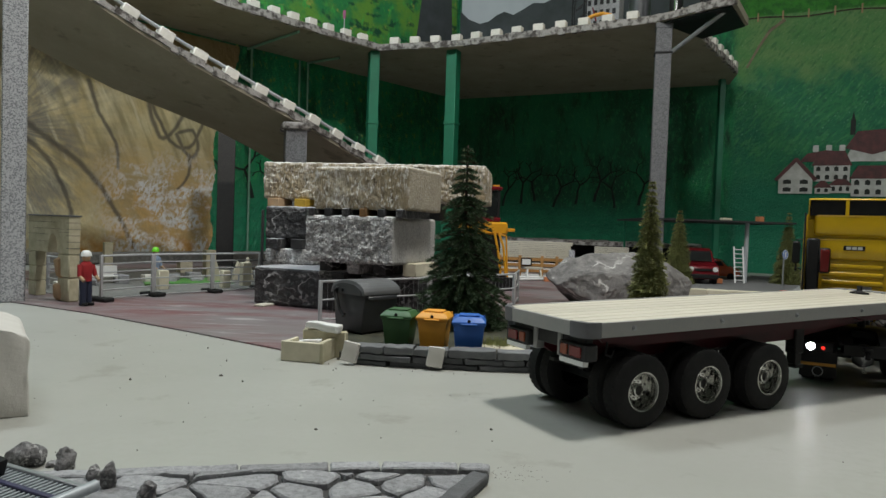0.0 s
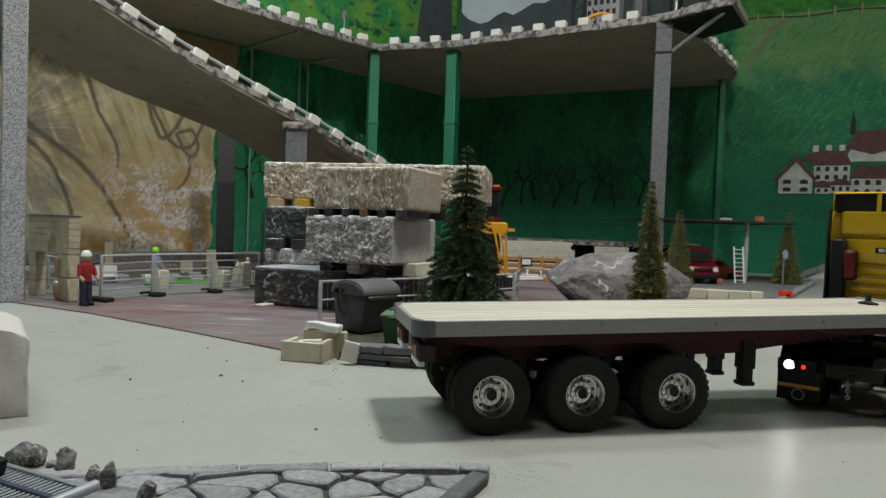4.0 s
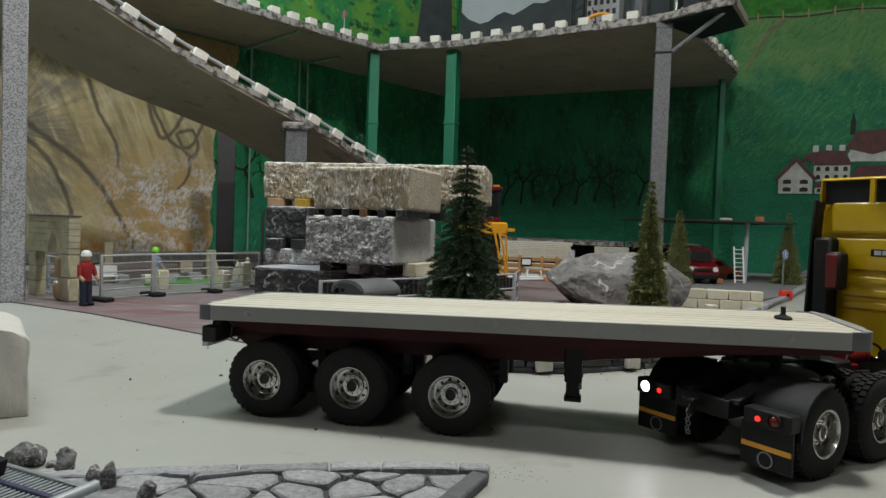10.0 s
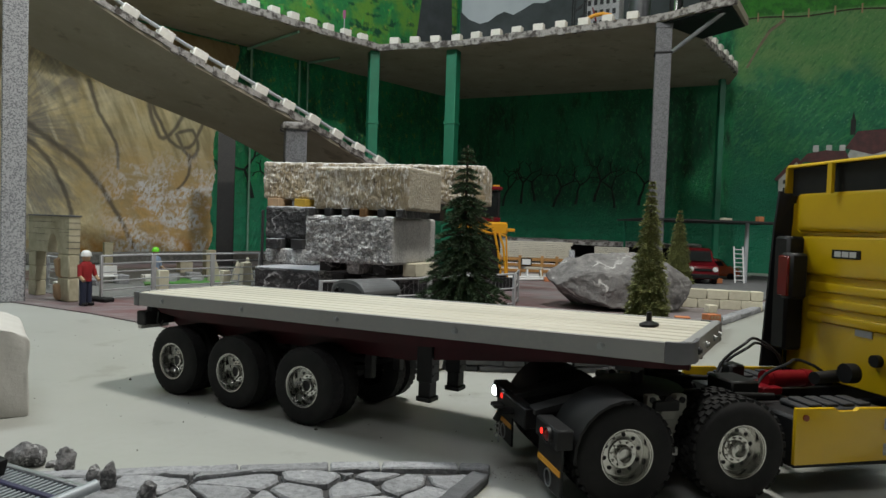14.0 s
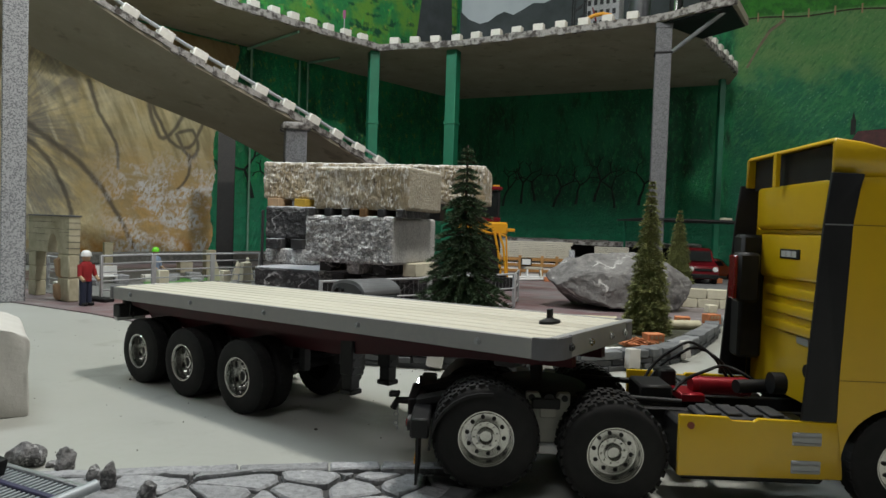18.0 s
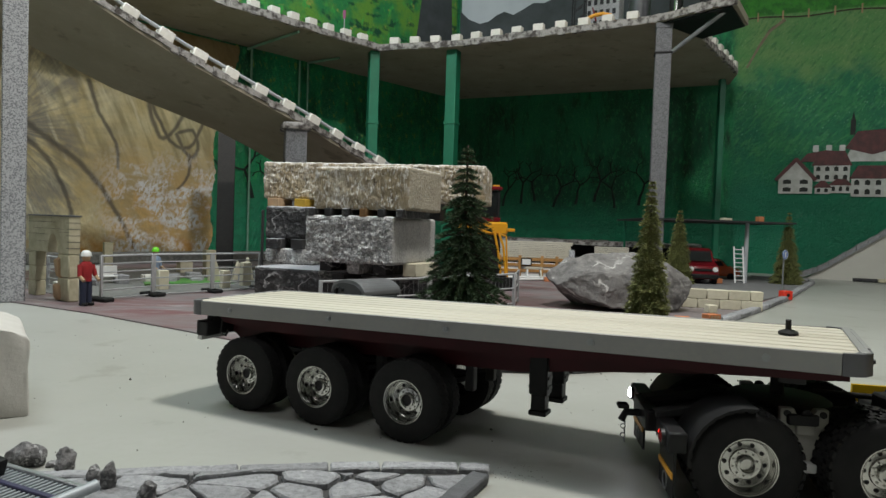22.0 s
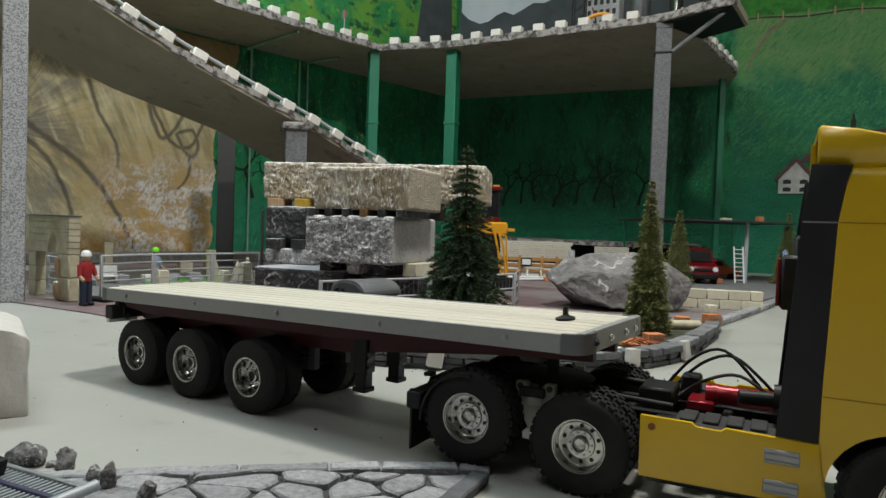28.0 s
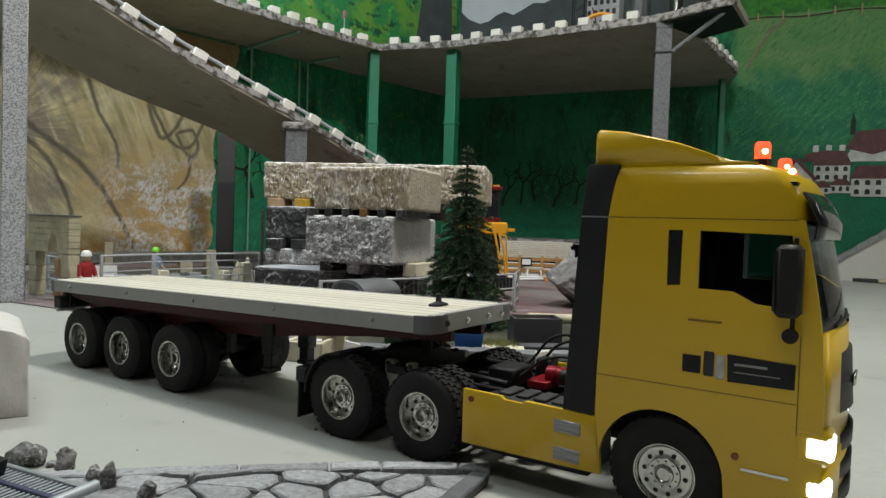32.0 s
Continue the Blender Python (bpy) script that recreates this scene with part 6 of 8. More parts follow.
for x, y, z0, z1, m, lab in ((-0.47, 1.88, 0.148, 0.176, BLOCK_BLACK, "dark wooden spacer between stacked blocks"), (-0.40, 1.88, 0.148, 0.176, DUSTY_BLACK, "dark grey spacer between stacked blocks"),
                             (-0.49, 1.965, 0.268, 0.292, RED_STONE, "brown wooden spacer between stacked blocks"), (-0.41, 1.955, 0.268, 0.292, SPACER_YELLOW, "yellow wooden spacer between stacked blocks"), (-0.02, 1.97, 0.242, 0.292, DUSTY_BLACK, "dark wooden spacer between stacked blocks")):
    spacer(x, y, z0, z1, -10, m, lab)
for k, m in enumerate((BLOCK_BLACK, DUSTY_BLACK, BLOCK_BLACK, OLD_WOOD, DUSTY_BLACK, BLOCK_BLACK)):
    x = -0.30 + 0.045 * k
    spacer(x, 1.70 - 0.4 * (x + 0.30), 0.241, 0.261, TB, m, "small spacer under the top block", 0.018, 0.16)
for x, y, m in ((-0.27, 1.73, BLOCK_BLACK), (-0.20, 1.72, BLOCK_FLECK), (-0.13, 1.70, BLOCK_BLACK), (-0.055, 1.68, CREAM)):
    spacer(x, y, 0.098, 0.130, TB, m, "spacer under the grey block", 0.036, 0.14)
spacer(-0.46, 1.705, 0.003, 0.009, TB, PINE, "pale wooden batten under the black block", 0.03, 0.05)
solid("clamp_bar", B(-0.508, -0.501, 1.83, 1.838, 0.003, 0.255, bevel=0.001), DUSTY_BLACK, "dark upright bar beside the stack", "bar")


# ---- metal site fence ----
def fence_panel(a, b, h, rails, material, label, group, verticals=0, feet=True):
    a, b = Vector(a), Vector(b)
    f = thing("site_fence", pose(a.x, a.y, 0.003, 0, 0, math.degrees(math.atan2(b.y - a.y, b.x - a.x))), label, "fence", group)
    l = (b - a).length
    for x in (0.003, l - 0.003):
        part("post", B(x - 0.0035, x + 0.0035, -0.0035, 0.0035, 0.0, h, bevel=0.0008), material, f)
    for z in rails:
        part("rail", R((0.003, 0, z), (l - 0.003, 0, z), 0.0021 if z < h - 0.01 else 0.0028, n=8), material, f)
    for k in range(verticals):
        x = l * (k + 0.5) / verticals
        part("bar", R((x, 0, rails[0]), (x, 0, rails[-1]), 0.0003, n=4), material, f)
    if feet:
        for x in (0.0, l):
            part("foot", B(x - 0.016, x + 0.016, -0.036, 0.036, 0.0, 0.011, bevel=0.003), RUBBER, f, "black rubber foot")
    return f


P = [(-0.880, 1.690), (-0.812, 1.845), (-0.695, 1.985), (-0.590, 2.125), (-0.470, 2.27)]
for a, b in zip(P, P[1:]):
    fence_panel(a, b, 0.119, (0.005, 0.028, 0.051, 0.074, 0.096, 0.117), FENCE, "galvanised metal site fence panel", "site fence panels", 0)
fence_panel((-1.16, 1.93), (-1.01, 1.81), 0.10, (0.013, 0.034, 0.055, 0.076, 0.097), FENCE, "galvanised metal site fence panel behind the arch", "site fence panels", feet=False)
for a, b in (((-0.262, 1.405), (-0.03, 1.60)), ((-0.03, 1.60), (0.205, 1.85))):
    fence_panel(a, b, 0.098, (0.012, 0.055, 0.095), FENCE, "grey wire mesh fence panel behind the bins", "mesh fence panels", 22, False)
fence_panel((0.205, 1.85), (0.235, 2.02), 0.098, (0.012, 0.055, 0.095), FENCE, "grey wire mesh fence panel behind the bins", "mesh fence panels", 8, False)

# ---- sandstone arch ----
arch_gate = thing("stone_arch", pose(-1.120, 1.800, 0, 0, 0, -37.3), "ruined yellow sandstone arch at the yard's edge", "arch")
W_A, T_A = 0.243, 0.027
for i in range(3):
    part("pillar_stone", rough_up(B(0.002 * (i % 2), 0.046, -T_A / 2, T_A / 2, 0.004 + 0.040 * i, 0.0435 + 0.040 * i, bevel=0.002), 0.0012, 60, i), YELLOWSTONE, arch_gate)
for i in range(2):
    part("pillar_stone", rough_up(B(W_A - 0.064, W_A, -T_A / 2, T_A / 2, 0.004 + 0.060 * i, 0.0635 + 0.060 * i, bevel=0.003), 0.0015, 60, 9 + i), YELLOWSTONE, arch_gate)
    part("ochre_stone", rough_up(B(W_A - 0.076, W_A - 0.044, -T_A / 2 - 0.006, T_A / 2 - 0.004, 0.004 + 0.056 * i, 0.046 + 0.066 * i, bevel=0.008, seg=2), 0.007, 45, 30 + i), RED_STONE, arch_gate, "rough ochre stone")
outer = [(0.0, 0.1245), (0.0, 0.218), (W_A, 0.218), (W_A, 0.1245)]
inner = [(0.150 + 0.029 * math.cos(radians(a)), 0.1245 + 0.050 * math.sin(radians(a))) for a in range(0, 181, 12)]
part("arch_stone", PR(outer + inner, -T_A / 2, T_A / 2), YELLOWSTONE, arch_gate, "yellow stone arch head")
for z, x0, x1 in ((0.203, 0.0, 0.17), (0.186, 0.03, W_A - 0.03), (0.171, 0.0, 0.12), (0.152, 0.05, 0.118), (0.178, 0.19, W_A)):
    part("course_joint", B(x0, x1, -T_A / 2 - 0.0005, -T_A / 2 + 0.001, z, z + 0.0007), SLATE, arch_gate)
for i in range(5):
    part("course_joint", B(W_A - 0.012, W_A + 0.0008, -T_A / 2 - 0.0008, T_A / 2 + 0.0008, 0.138 + 0.016 * i, 0.1391 + 0.016 * i), SLATE, arch_gate)
part("coping", B(-0.003, W_A + 0.003, -T_A / 2 - 0.003, T_A / 2 + 0.003, 0.218, 0.222, bevel=0.001), SLATE, arch_gate, "dark coping slab")


# ---- two toy figures, plain shapes ----
def toy_figure(x, y, turn, helmet, shirt, trousers, label, h=0.135):
    bm = bmesh.new()
    def add(fn, idx):
        before = set(bm.faces)
        fn()
        for f in set(bm.faces) - before:
            f.material_index = idx
    k = h / 0.135
    for s in (-1, 1):
        add(lambda: rod(bm, (0, s * 0.008 * k, 0.002), (0, s * 0.007 * k, 0.062 * k), 0.0072 * k, 0.0085 * k, n=12), 2)
        add(lambda: box(bm, -0.008 * k, 0.015 * k, s * 0.008 * k - 0.006 * k, s * 0.008 * k + 0.006 * k, 0.0, 0.008 * k, bevel=0.002), 3)
        add(lambda: rod(bm, (0, s * 0.017 * k, 0.100 * k), (0.006 * k, s * 0.021 * k, 0.072 * k), 0.0055 * k, n=10), 1)
        add(lambda: rod(bm, (0.006 * k, s * 0.021 * k, 0.073 * k), (0.020 * k, s * 0.020 * k, 0.062 * k), 0.0042 * k, n=10), 4)
    add(lambda: lathe(bm, [(0.0, 0.058), (0.014, 0.060), (0.0145, 0.075), (0.017, 0.096), (0.012, 0.106), (0.0055, 0.109), (0.0, 0.109)], 18, "z", Matrix.Diagonal((0.75 * k, k, k, 1))), 1)
    add(lambda: lathe(bm, [(0.0, 0.106), (0.006, 0.108), (0.0095, 0.114), (0.0095, 0.122), (0.0, 0.128)], 18, "z", Matrix.Scale(k, 4)), 4)
    add(lambda: lathe(bm, [(0.0125, 0.1205), (0.0122, 0.1225), (0.0110, 0.1290), (0.0065, 0.1345), (0.0, 0.1355)], 18, "z", Matrix.Scale(k, 4)), 0)
    return solid("toy_figure", bm, [helmet, shirt, trousers, BLACK, RED_STONE], label, "figurine", m=pose(x, y, 0.003, 0, 0, turn), smooth=60)


SHIRT_RED = mat("red_cloth", (0.30, 0.015, 0.018), 0.9, second=(0.22, 0.012, 0.014), scale=80, amount=0.7)
JEANS = mat("dark_blue_cloth", (0.022, 0.028, 0.055), 0.9, second=(0.015, 0.02, 0.04), scale=80, amount=0.7)
SHIRT_BLUE = mat("pale_blue_cloth", (0.25, 0.33, 0.45), 0.9, second=(0.2, 0.26, 0.36), scale=80, amount=0.7)
LIME = mat("lime_plastic", (0.16, 0.62, 0.02), 0.4, second=(0.13, 0.5, 0.02), scale=40, amount=0.5)
toy_figure(-0.868, 1.600, -25, WHITE, SHIRT_RED, JEANS, "toy figure with white helmet, red shirt and dark trousers")
toy_figure(-0.900, 2.06, -10, LIME, SHIRT_BLUE, SHIRT_BLUE, "toy figure with lime helmet and pale blue shirt behind the fence", 0.128)

# ---- stock of cut stones behind the fence ----
rnd = random.Random(7)
for i in range(8):
    for j in range(5):
        x, y = -1.16 + 0.062 * i + rnd.uniform(-0.01, 0.01) + 0.045 * j, 2.02 + 0.085 * j + rnd.uniform(-0.015, 0.015) + 0.055 * i
        s = rnd.uniform(0.8, 1.25)
        h = rnd.choice((0.016, 0.02, 0.026, 0.03))
        if (i, j) in ((4, 2), (6, 1)):
            continue
        solid("cut_stone", rough_up(B(-0.019 * s, 0.019 * s, -0.014, 0.014, 0.0, h, bevel=0.002), 0.0015, 70, i * 5 + j), PAVER if (i + j) % 3 else STONE_WHITE, "small pale cut stone in the stock yard", "stone", "cut stones in the stock yard", m=pose(x, y, 0.003, 0, 0, rnd.uniform(20, 60)))
for x, y, w, h, lab in ((-0.86, 2.02, 0.030, 0.060, "pale upright stone block behind the fence"), (-0.665, 2.22, 0.030, 0.080, "pale upright stone block behind the fence"), (-0.70, 2.12, 0.026, 0.058, "grey upright stone block behind the fence"), (-0.93, 2.62, 0.04, 0.10, "cream stone pillar in the stock yard"), (-1.30, 2.55, 0.03, 0.12, "cream stone pillar in the stock yard"), (-1.06, 2.70, 0.05, 0.045, "ochre stone block in the stock yard")):
    solid("upright_stone", rough_up(B(-w / 2, w / 2, -w / 2, w / 2, 0, h, bevel=0.002), 0.001, 60, x), CREAM if h < 0.1 else YELLOWSTONE, lab, "stone", m=pose(x, y, 0.003, 0, 0, 40))
for x, y, h in ((-0.80, 2.30, 0.095), (-0.70, 2.36, 0.09), (-0.76, 2.44, 0.07)):
    solid("pointed_stone", PR([(-0.022, 0), (0.022, 0), (0.012, h * 0.6), (0.0, h), (-0.012, h * 0.6)], -0.009, 0.009, bevel=0.0015), CREAM, "pale pointed stone slab standing upright", "stone", "pointed stones", m=pose(x, y, 0.003, 0, 0, 40))
solid("grass_patch", slab(bmesh.new(), [(-0.95, 2.10), (-0.72, 2.28), (-0.84, 2.42), (-1.05, 2.30)], 0.003, 0.010), MEADOW, "small green turf patch in the stock yard", "turf", kind="structure")
bench = thing("stone_bench", pose(-1.10, 2.14, 0.003, 0, 0, 40), "small white bench in the stock yard", "bench")
part("seat", B(-0.04, 0.04, -0.014, 0.014, 0.022, 0.027, bevel=0.001), WHITE, bench)
part("backrest", B(-0.04, 0.04, 0.010, 0.014, 0.027, 0.058, bevel=0.001), WHITE, bench)
for s in (-1, 1):
    part("leg", B(s * 0.034 - 0.003, s * 0.034 + 0.003, -0.012, 0.012, 0.0, 0.022), WHITE, bench)
cart = thing("wire_cart", pose(-0.56, 2.42, 0.003, 0, 0, 45), "white wire cart frame in the stock yard", "cart")
for k in range(6):
    part("wire", R((-0.05 + 0.02 * k, 0, 0.008), (-0.05 + 0.02 * k, 0, 0.055), 0.0012, n=6), WHITE, cart)
for z in (0.008, 0.03, 0.055):
    part("wire", R((-0.05, 0, z), (0.05, 0, z), 0.0012, n=6), WHITE, cart)

# ---- bins and container ----
cont = thing("waste_container", pose(-0.150, 1.300, 0.003, 0, 0, -42) @ Matrix.Diagonal((0.86, 1.25, 1.07, 1)), "dark grey waste container with a curved lid", "container")
part("body", PR([(-0.044, 0.012), (0.044, 0.012), (0.055, 0.082), (-0.055, 0.082)], -0.035, 0.035, bevel=0.003), BIN_GREY, cont, "dark grey container body")
lid = [(0.058 * math.cos(radians(a)), 0.080 + 0.025 * math.sin(radians(a)) ** 0.8) for a in range(0, 181, 12)]
part("lid", PR(lid, -0.038, 0.038, bevel=0.001), LID_GREY, cont, "grey curved lid")
part("end_panel", PR([(p[0] * 0.86, 0.078 + (p[1] - 0.078) * 0.8) for p in lid], -0.0402, -0.0375), BIN_GREY, cont)
part("lid_handle", B(0.046, 0.060, -0.030, 0.030, 0.070, 0.078, bevel=0.002), BIN_GREY, cont)
part("lever", tube(bmesh.new(), [(-0.026, -0.0425, 0.090), (-0.034, -0.0425, 0.084), (-0.016, -0.0425, 0.050), (-0.004, -0.0425, 0.040), (0.002, -0.0425, 0.043)], 0.0026, 8), DUSTY_BLACK, cont, "bent dark lever")
part("pivot_knob", R((-0.012, -0.039, 0.086), (-0.012, -0.043, 0.086), 0.003, n=12), BLACK, cont)
for sx in (-1, 1):
    for sy in (-1, 1):
        part("caster", R((sx * 0.036, sy * 0.026 - 0.004, 0.006), (sx * 0.036, sy * 0.026 + 0.004, 0.006), 0.006, n=14), BLACK, cont)


def bin_(x, y, turn, material, label):
    b = thing("waste_bin", pose(x, y, 0.0125, 0, 0, turn) @ Matrix.Diagonal((0.89, 0.89, 1.08, 1)), label, "bin", "coloured waste bins")
    bm = bmesh.new()
    lo = [bm.verts.new((sx * 0.0235, sy * 0.022, 0.0)) for sx, sy in ((-1, -1), (1, -1), (1, 1), (-1, 1))]
    hi = [bm.verts.new((sx * 0.0290, sy * 0.028, 0.047)) for sx, sy in ((-1, -1), (1, -1), (1, 1), (-1, 1))]
    bm.faces.new(lo)
    bm.faces.new(hi)
    for i in range(4):
        bm.faces.new((lo[i], lo[(i + 1) % 4], hi[(i + 1) % 4], hi[i]))
    bmesh.ops.bevel(bm, geom=list(bm.edges), offset=0.003, segments=2, affect="EDGES", profile=0.5)
    part("body", bm, material, b)
    part("rim", B(-0.0305, 0.0305, -0.0295, 0.0295, 0.045, 0.0485, bevel=0.001), material, b)
    bm = bmesh.new()
    rings = [[bm.verts.new((sx * wx, sy * wy + 0.001, z)) for sx, sy in ((-1, -1), (1, -1), (1, 1), (-1, 1))]
             for wx, wy, z in ((0.0318, 0.0318, 0.0480), (0.0318, 0.0318, 0.0512), (0.0240, 0.0220, 0.0585))]
    bm.faces.new(rings[0][::-1])
    bm.faces.new(rings[2])
    for lo_, hi_ in zip(rings, rings[1:]):
        for i in range(4):
            bm.faces.new((lo_[i], lo_[(i + 1) % 4], hi_[(i + 1) % 4], hi_[i]))
    bmesh.ops.bevel(bm, geom=list(bm.edges), offset=0.0009, segments=2, affect="EDGES", profile=0.5)
    part("lid", bm, material, b)
    part("handle", B(-0.015, 0.015, -0.0362, -0.0305, 0.0468, 0.0496, bevel=0.001), material, b)
    part("lid_inset", B(-0.0190, 0.0190, -0.0150, 0.0170, 0.0583, 0.0612, bevel=0.0009), material, b)
    for sx in (-1, 1):
        part("lid_lug", B(sx * 0.0285 - 0.0018, sx * 0.0285 + 0.0018, 0.024, 0.030, 0.050, 0.0575, bevel=0.0008), material, b)
    part("label_spot", R((0, -0.0270, 0.0528), (0, -0.0306, 0.0528), 0.0030, n=12), BLACK, b)


bin_(-0.071, 1.148, -13, BIN_GREEN, "green plastic waste bin with closed lid")
bin_(-0.010, 1.138, -11, BIN_YELLOW, "yellow plastic waste bin with closed lid")
bin_(0.048, 1.098, -3, BIN_BLUE, "blue plastic waste bin with closed lid")
box_ = thing("grey_skip", pose(0.176, 1.225, 0.012, 0, 0, 6), "open grey planter box beside the spruce", "box")
for a in ((-0.045, 0.045, -0.030, -0.026), (-0.045, 0.045, 0.026, 0.030), (-0.045, -0.041, -0.026, 0.026), (0.041, 0.045, -0.026, 0.026)):
    part("wall_panel", B(*a, 0.0, 0.050, bevel=0.0008), BIN_GREY, box_)
part("soil", B(-0.041, 0.041, -0.026, 0.026, 0.0, 0.040), RED_STONE, box_, "brown filling")

# ---- cream trough with broken stones ----
def broken(a, b, c, seed):
    """A small broken slab with a crumbled outline."""
    bm = B(-a, a, -b, b, -c, c, bevel=0.0012)
    bmesh.ops.subdivide_edges(bm, edges=[e for e in bm.edges if e.calc_length() > 0.008], cuts=5, use_grid_fill=True)
    rough_up(bm, 0.0035, 45, seed)
    return rough_up(bm, 0.0012, 190, seed + 2)


trough = thing("stone_trough", pose(-0.212, 1.072, 0, 0, 0, -14), "cream stone trough with broken slabs", "trough")
part("front_slab", rough_up(B(-0.036, 0.034, -0.033, -0.025, 0.0, 0.032, bevel=0.001), 0.0007, 80), CREAM, trough)
part("end_slab", B(-0.036, -0.030, -0.025, 0.020, 0.0, 0.031, bevel=0.001), CREAM, trough)
part("end_slab", B(0.026, 0.034, -0.025, 0.030, 0.0, 0.033, bevel=0.001), YELLOWSTONE, trough)
part("corner_strip", B(0.0325, 0.0385, -0.036, -0.0285, 0.0, 0.033, bevel=0.0008), YELLOWSTONE, trough, "brown corner strip")
part("back_slab", rough_up(B(-0.025, 0.052, 0.022, 0.034, 0.0, 0.044, bevel=0.002), 0.001, 60), YELLOWSTONE, trough)
part("loose_slab", broken(0.030, 0.010, 0.0055, 1.0), WHITE, trough, "white broken slab", pose(0.012, 0.024, 0.050, 0, 4, -8))
part("loose_slab", broken(0.018, 0.010, 0.005, 4.0), WHITE, trough, "", pose(0.0, 0.0, 0.026, 0, -8, 20))
part("filling", B(-0.030, 0.026, -0.025, 0.022, 0.0, 0.020), CREAM, trough)

# ---- dry stone planter ----
RIM_LINE = [(-0.160, 1.062), (-0.078, 1.040), (-0.011, 1.036), (0.065, 1.030), (0.141, 1.030), (0.198, 1.034), (0.282, 1.064), (0.343, 1.096), (0.400, 1.145), (0.470, 1.240), (0.540, 1.345), (0.590, 1.430), (0.640, 1.540)]
planter = thing("planter_wall", pose(0, 0, 0), "dry stone planter wall of dark slate courses", "wall", kind="structure")
rnd = random.Random(3)
cum = [0.0]
for a, b in zip(RIM_LINE, RIM_LINE[1:]):
    cum.append(cum[-1] + (Vector(b) - Vector(a)).length)


def rim_at(d):
    for i in range(len(cum) - 1):
        if d <= cum[i + 1] or i == len(cum) - 2:
            t = (d - cum[i]) / (cum[i + 1] - cum[i])
            a, b = Vector(RIM_LINE[i]), Vector(RIM_LINE[i + 1])
            return a.lerp(b, t), math.degrees(math.atan2(b.y - a.y, b.x - a.x))


COURSES = ((0.0, 0.0085), (0.0095, 0.0190), (0.0200, 0.0318))
for row, (za, zb) in enumerate(COURSES):
    d = rnd.uniform(0.0, 0.02) + 0.020
    while d < cum[-1] - 0.02:
        l = rnd.uniform(0.030, 0.085)
        p, ang = rim_at(d + l / 2)
        face = -0.0125 - rnd.uniform(0.0, 0.0045) - (0.002 if row == 2 else 0.0)
        lift = rnd.uniform(-0.0008, 0.0008) if row else 0.0
        bm = B(-l / 2 + 0.0009, l / 2 - 0.0009, face, 0.014, za, zb + lift, bevel=0.0011)
        bmesh.ops.subdivide_edges(bm, edges=[e for e in bm.edges if e.calc_length() > 0.018], cuts=5, use_grid_fill=True)
        rough_up(bm, 0.0016, 70, d * 31 + row)
        rough_up(bm, 0.0009, 230, d * 17 + row)
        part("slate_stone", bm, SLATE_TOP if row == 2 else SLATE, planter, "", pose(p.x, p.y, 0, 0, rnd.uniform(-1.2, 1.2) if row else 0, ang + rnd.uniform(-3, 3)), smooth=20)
        d += l
for d, lean in ((0.022, 10), (0.156, 7), (0.325, -5), (0.47, 8), (0.62, 3)):
    p, ang = rim_at(d)
    bm = B(-0.0125, 0.0125, -0.030, -0.0185, 0.002, 0.034, bevel=0.0016)
    bmesh.ops.subdivide_edges(bm, edges=[e for e in bm.edges if e.calc_length() > 0.008], cuts=4, use_grid_fill=True)
    rough_up(bm, 0.0016, 60, d)
    part("pale_stone", bm, BLOCK_WHITE, planter, "pale upright stone in the wall", pose(p.x, p.y, 0, -8, lean, ang), smooth=20)
solid("planter_soil", slab(bmesh.new(), [(p[0] - 0.004, p[1] + 0.008) for p in RIM_LINE] + [(0.56, 1.62), (0.30, 1.62), (0.05, 1.52), (-0.20, 1.30)], 0.003, 0.0125), SOIL, "mossy planter ground behind the stone wall", "soil", kind="structure", smooth=0)
for x, y, l, ang in ((0.46, 1.46, 0.24, 4), (0.30, 1.50, 0.20, -4)):
    solid("log_edging", R((-l / 2, 0, 0.022), (l / 2, 0, 0.022), 0.011, n=12), YELLOWSTONE, "pale round edging log in the planter", "log", "edging logs", m=pose(x, y, 0, 0, 0, ang))
for x, y, z, ang in ((0.405, 1.245, 0.0125, 12), (0.615, 1.49, 0.024, 20), (0.56, 1.52, 0.0125, -14)):
    br = thing("hollow_brick", pose(x, y, z, 0, 0, ang), "orange hollow brick in the planter", "brick", "orange hollow bricks")
    part("brick_body", B(-0.017, 0.017, -0.012, 0.012, 0.0, 0.022, bevel=0.0008), BRICK_ORANGE, br)
    for i in range(3):
        for j in range(2):
            part("brick_hole", B(-0.0125 + 0.009 * i, -0.0065 + 0.009 * i, -0.0126, -0.0118, 0.0035 + 0.009 * j, 0.0095 + 0.009 * j), RED_STONE, br)
heap = bmesh.new()
for i in range(34):
    p = Vector((0.365 + rnd.uniform(-0.03, 0.03), 1.205 + rnd.uniform(-0.02, 0.03), 0.016 + rnd.uniform(0, 0.012)))
    m = Matrix.Translation(p) @ Euler([rnd.uniform(-0.5, 0.5) for _ in range(3)]).to_matrix().to_4x4()
    box(heap, -0.009, 0.009, -0.002, 0.002, -0.0015, 0.0015, m=m)
tagged(solid("roof_tile_heap", heap, BRICK_ORANGE, "heap of small pale and red tiles in the planter", "tiles"), kind="stuff")
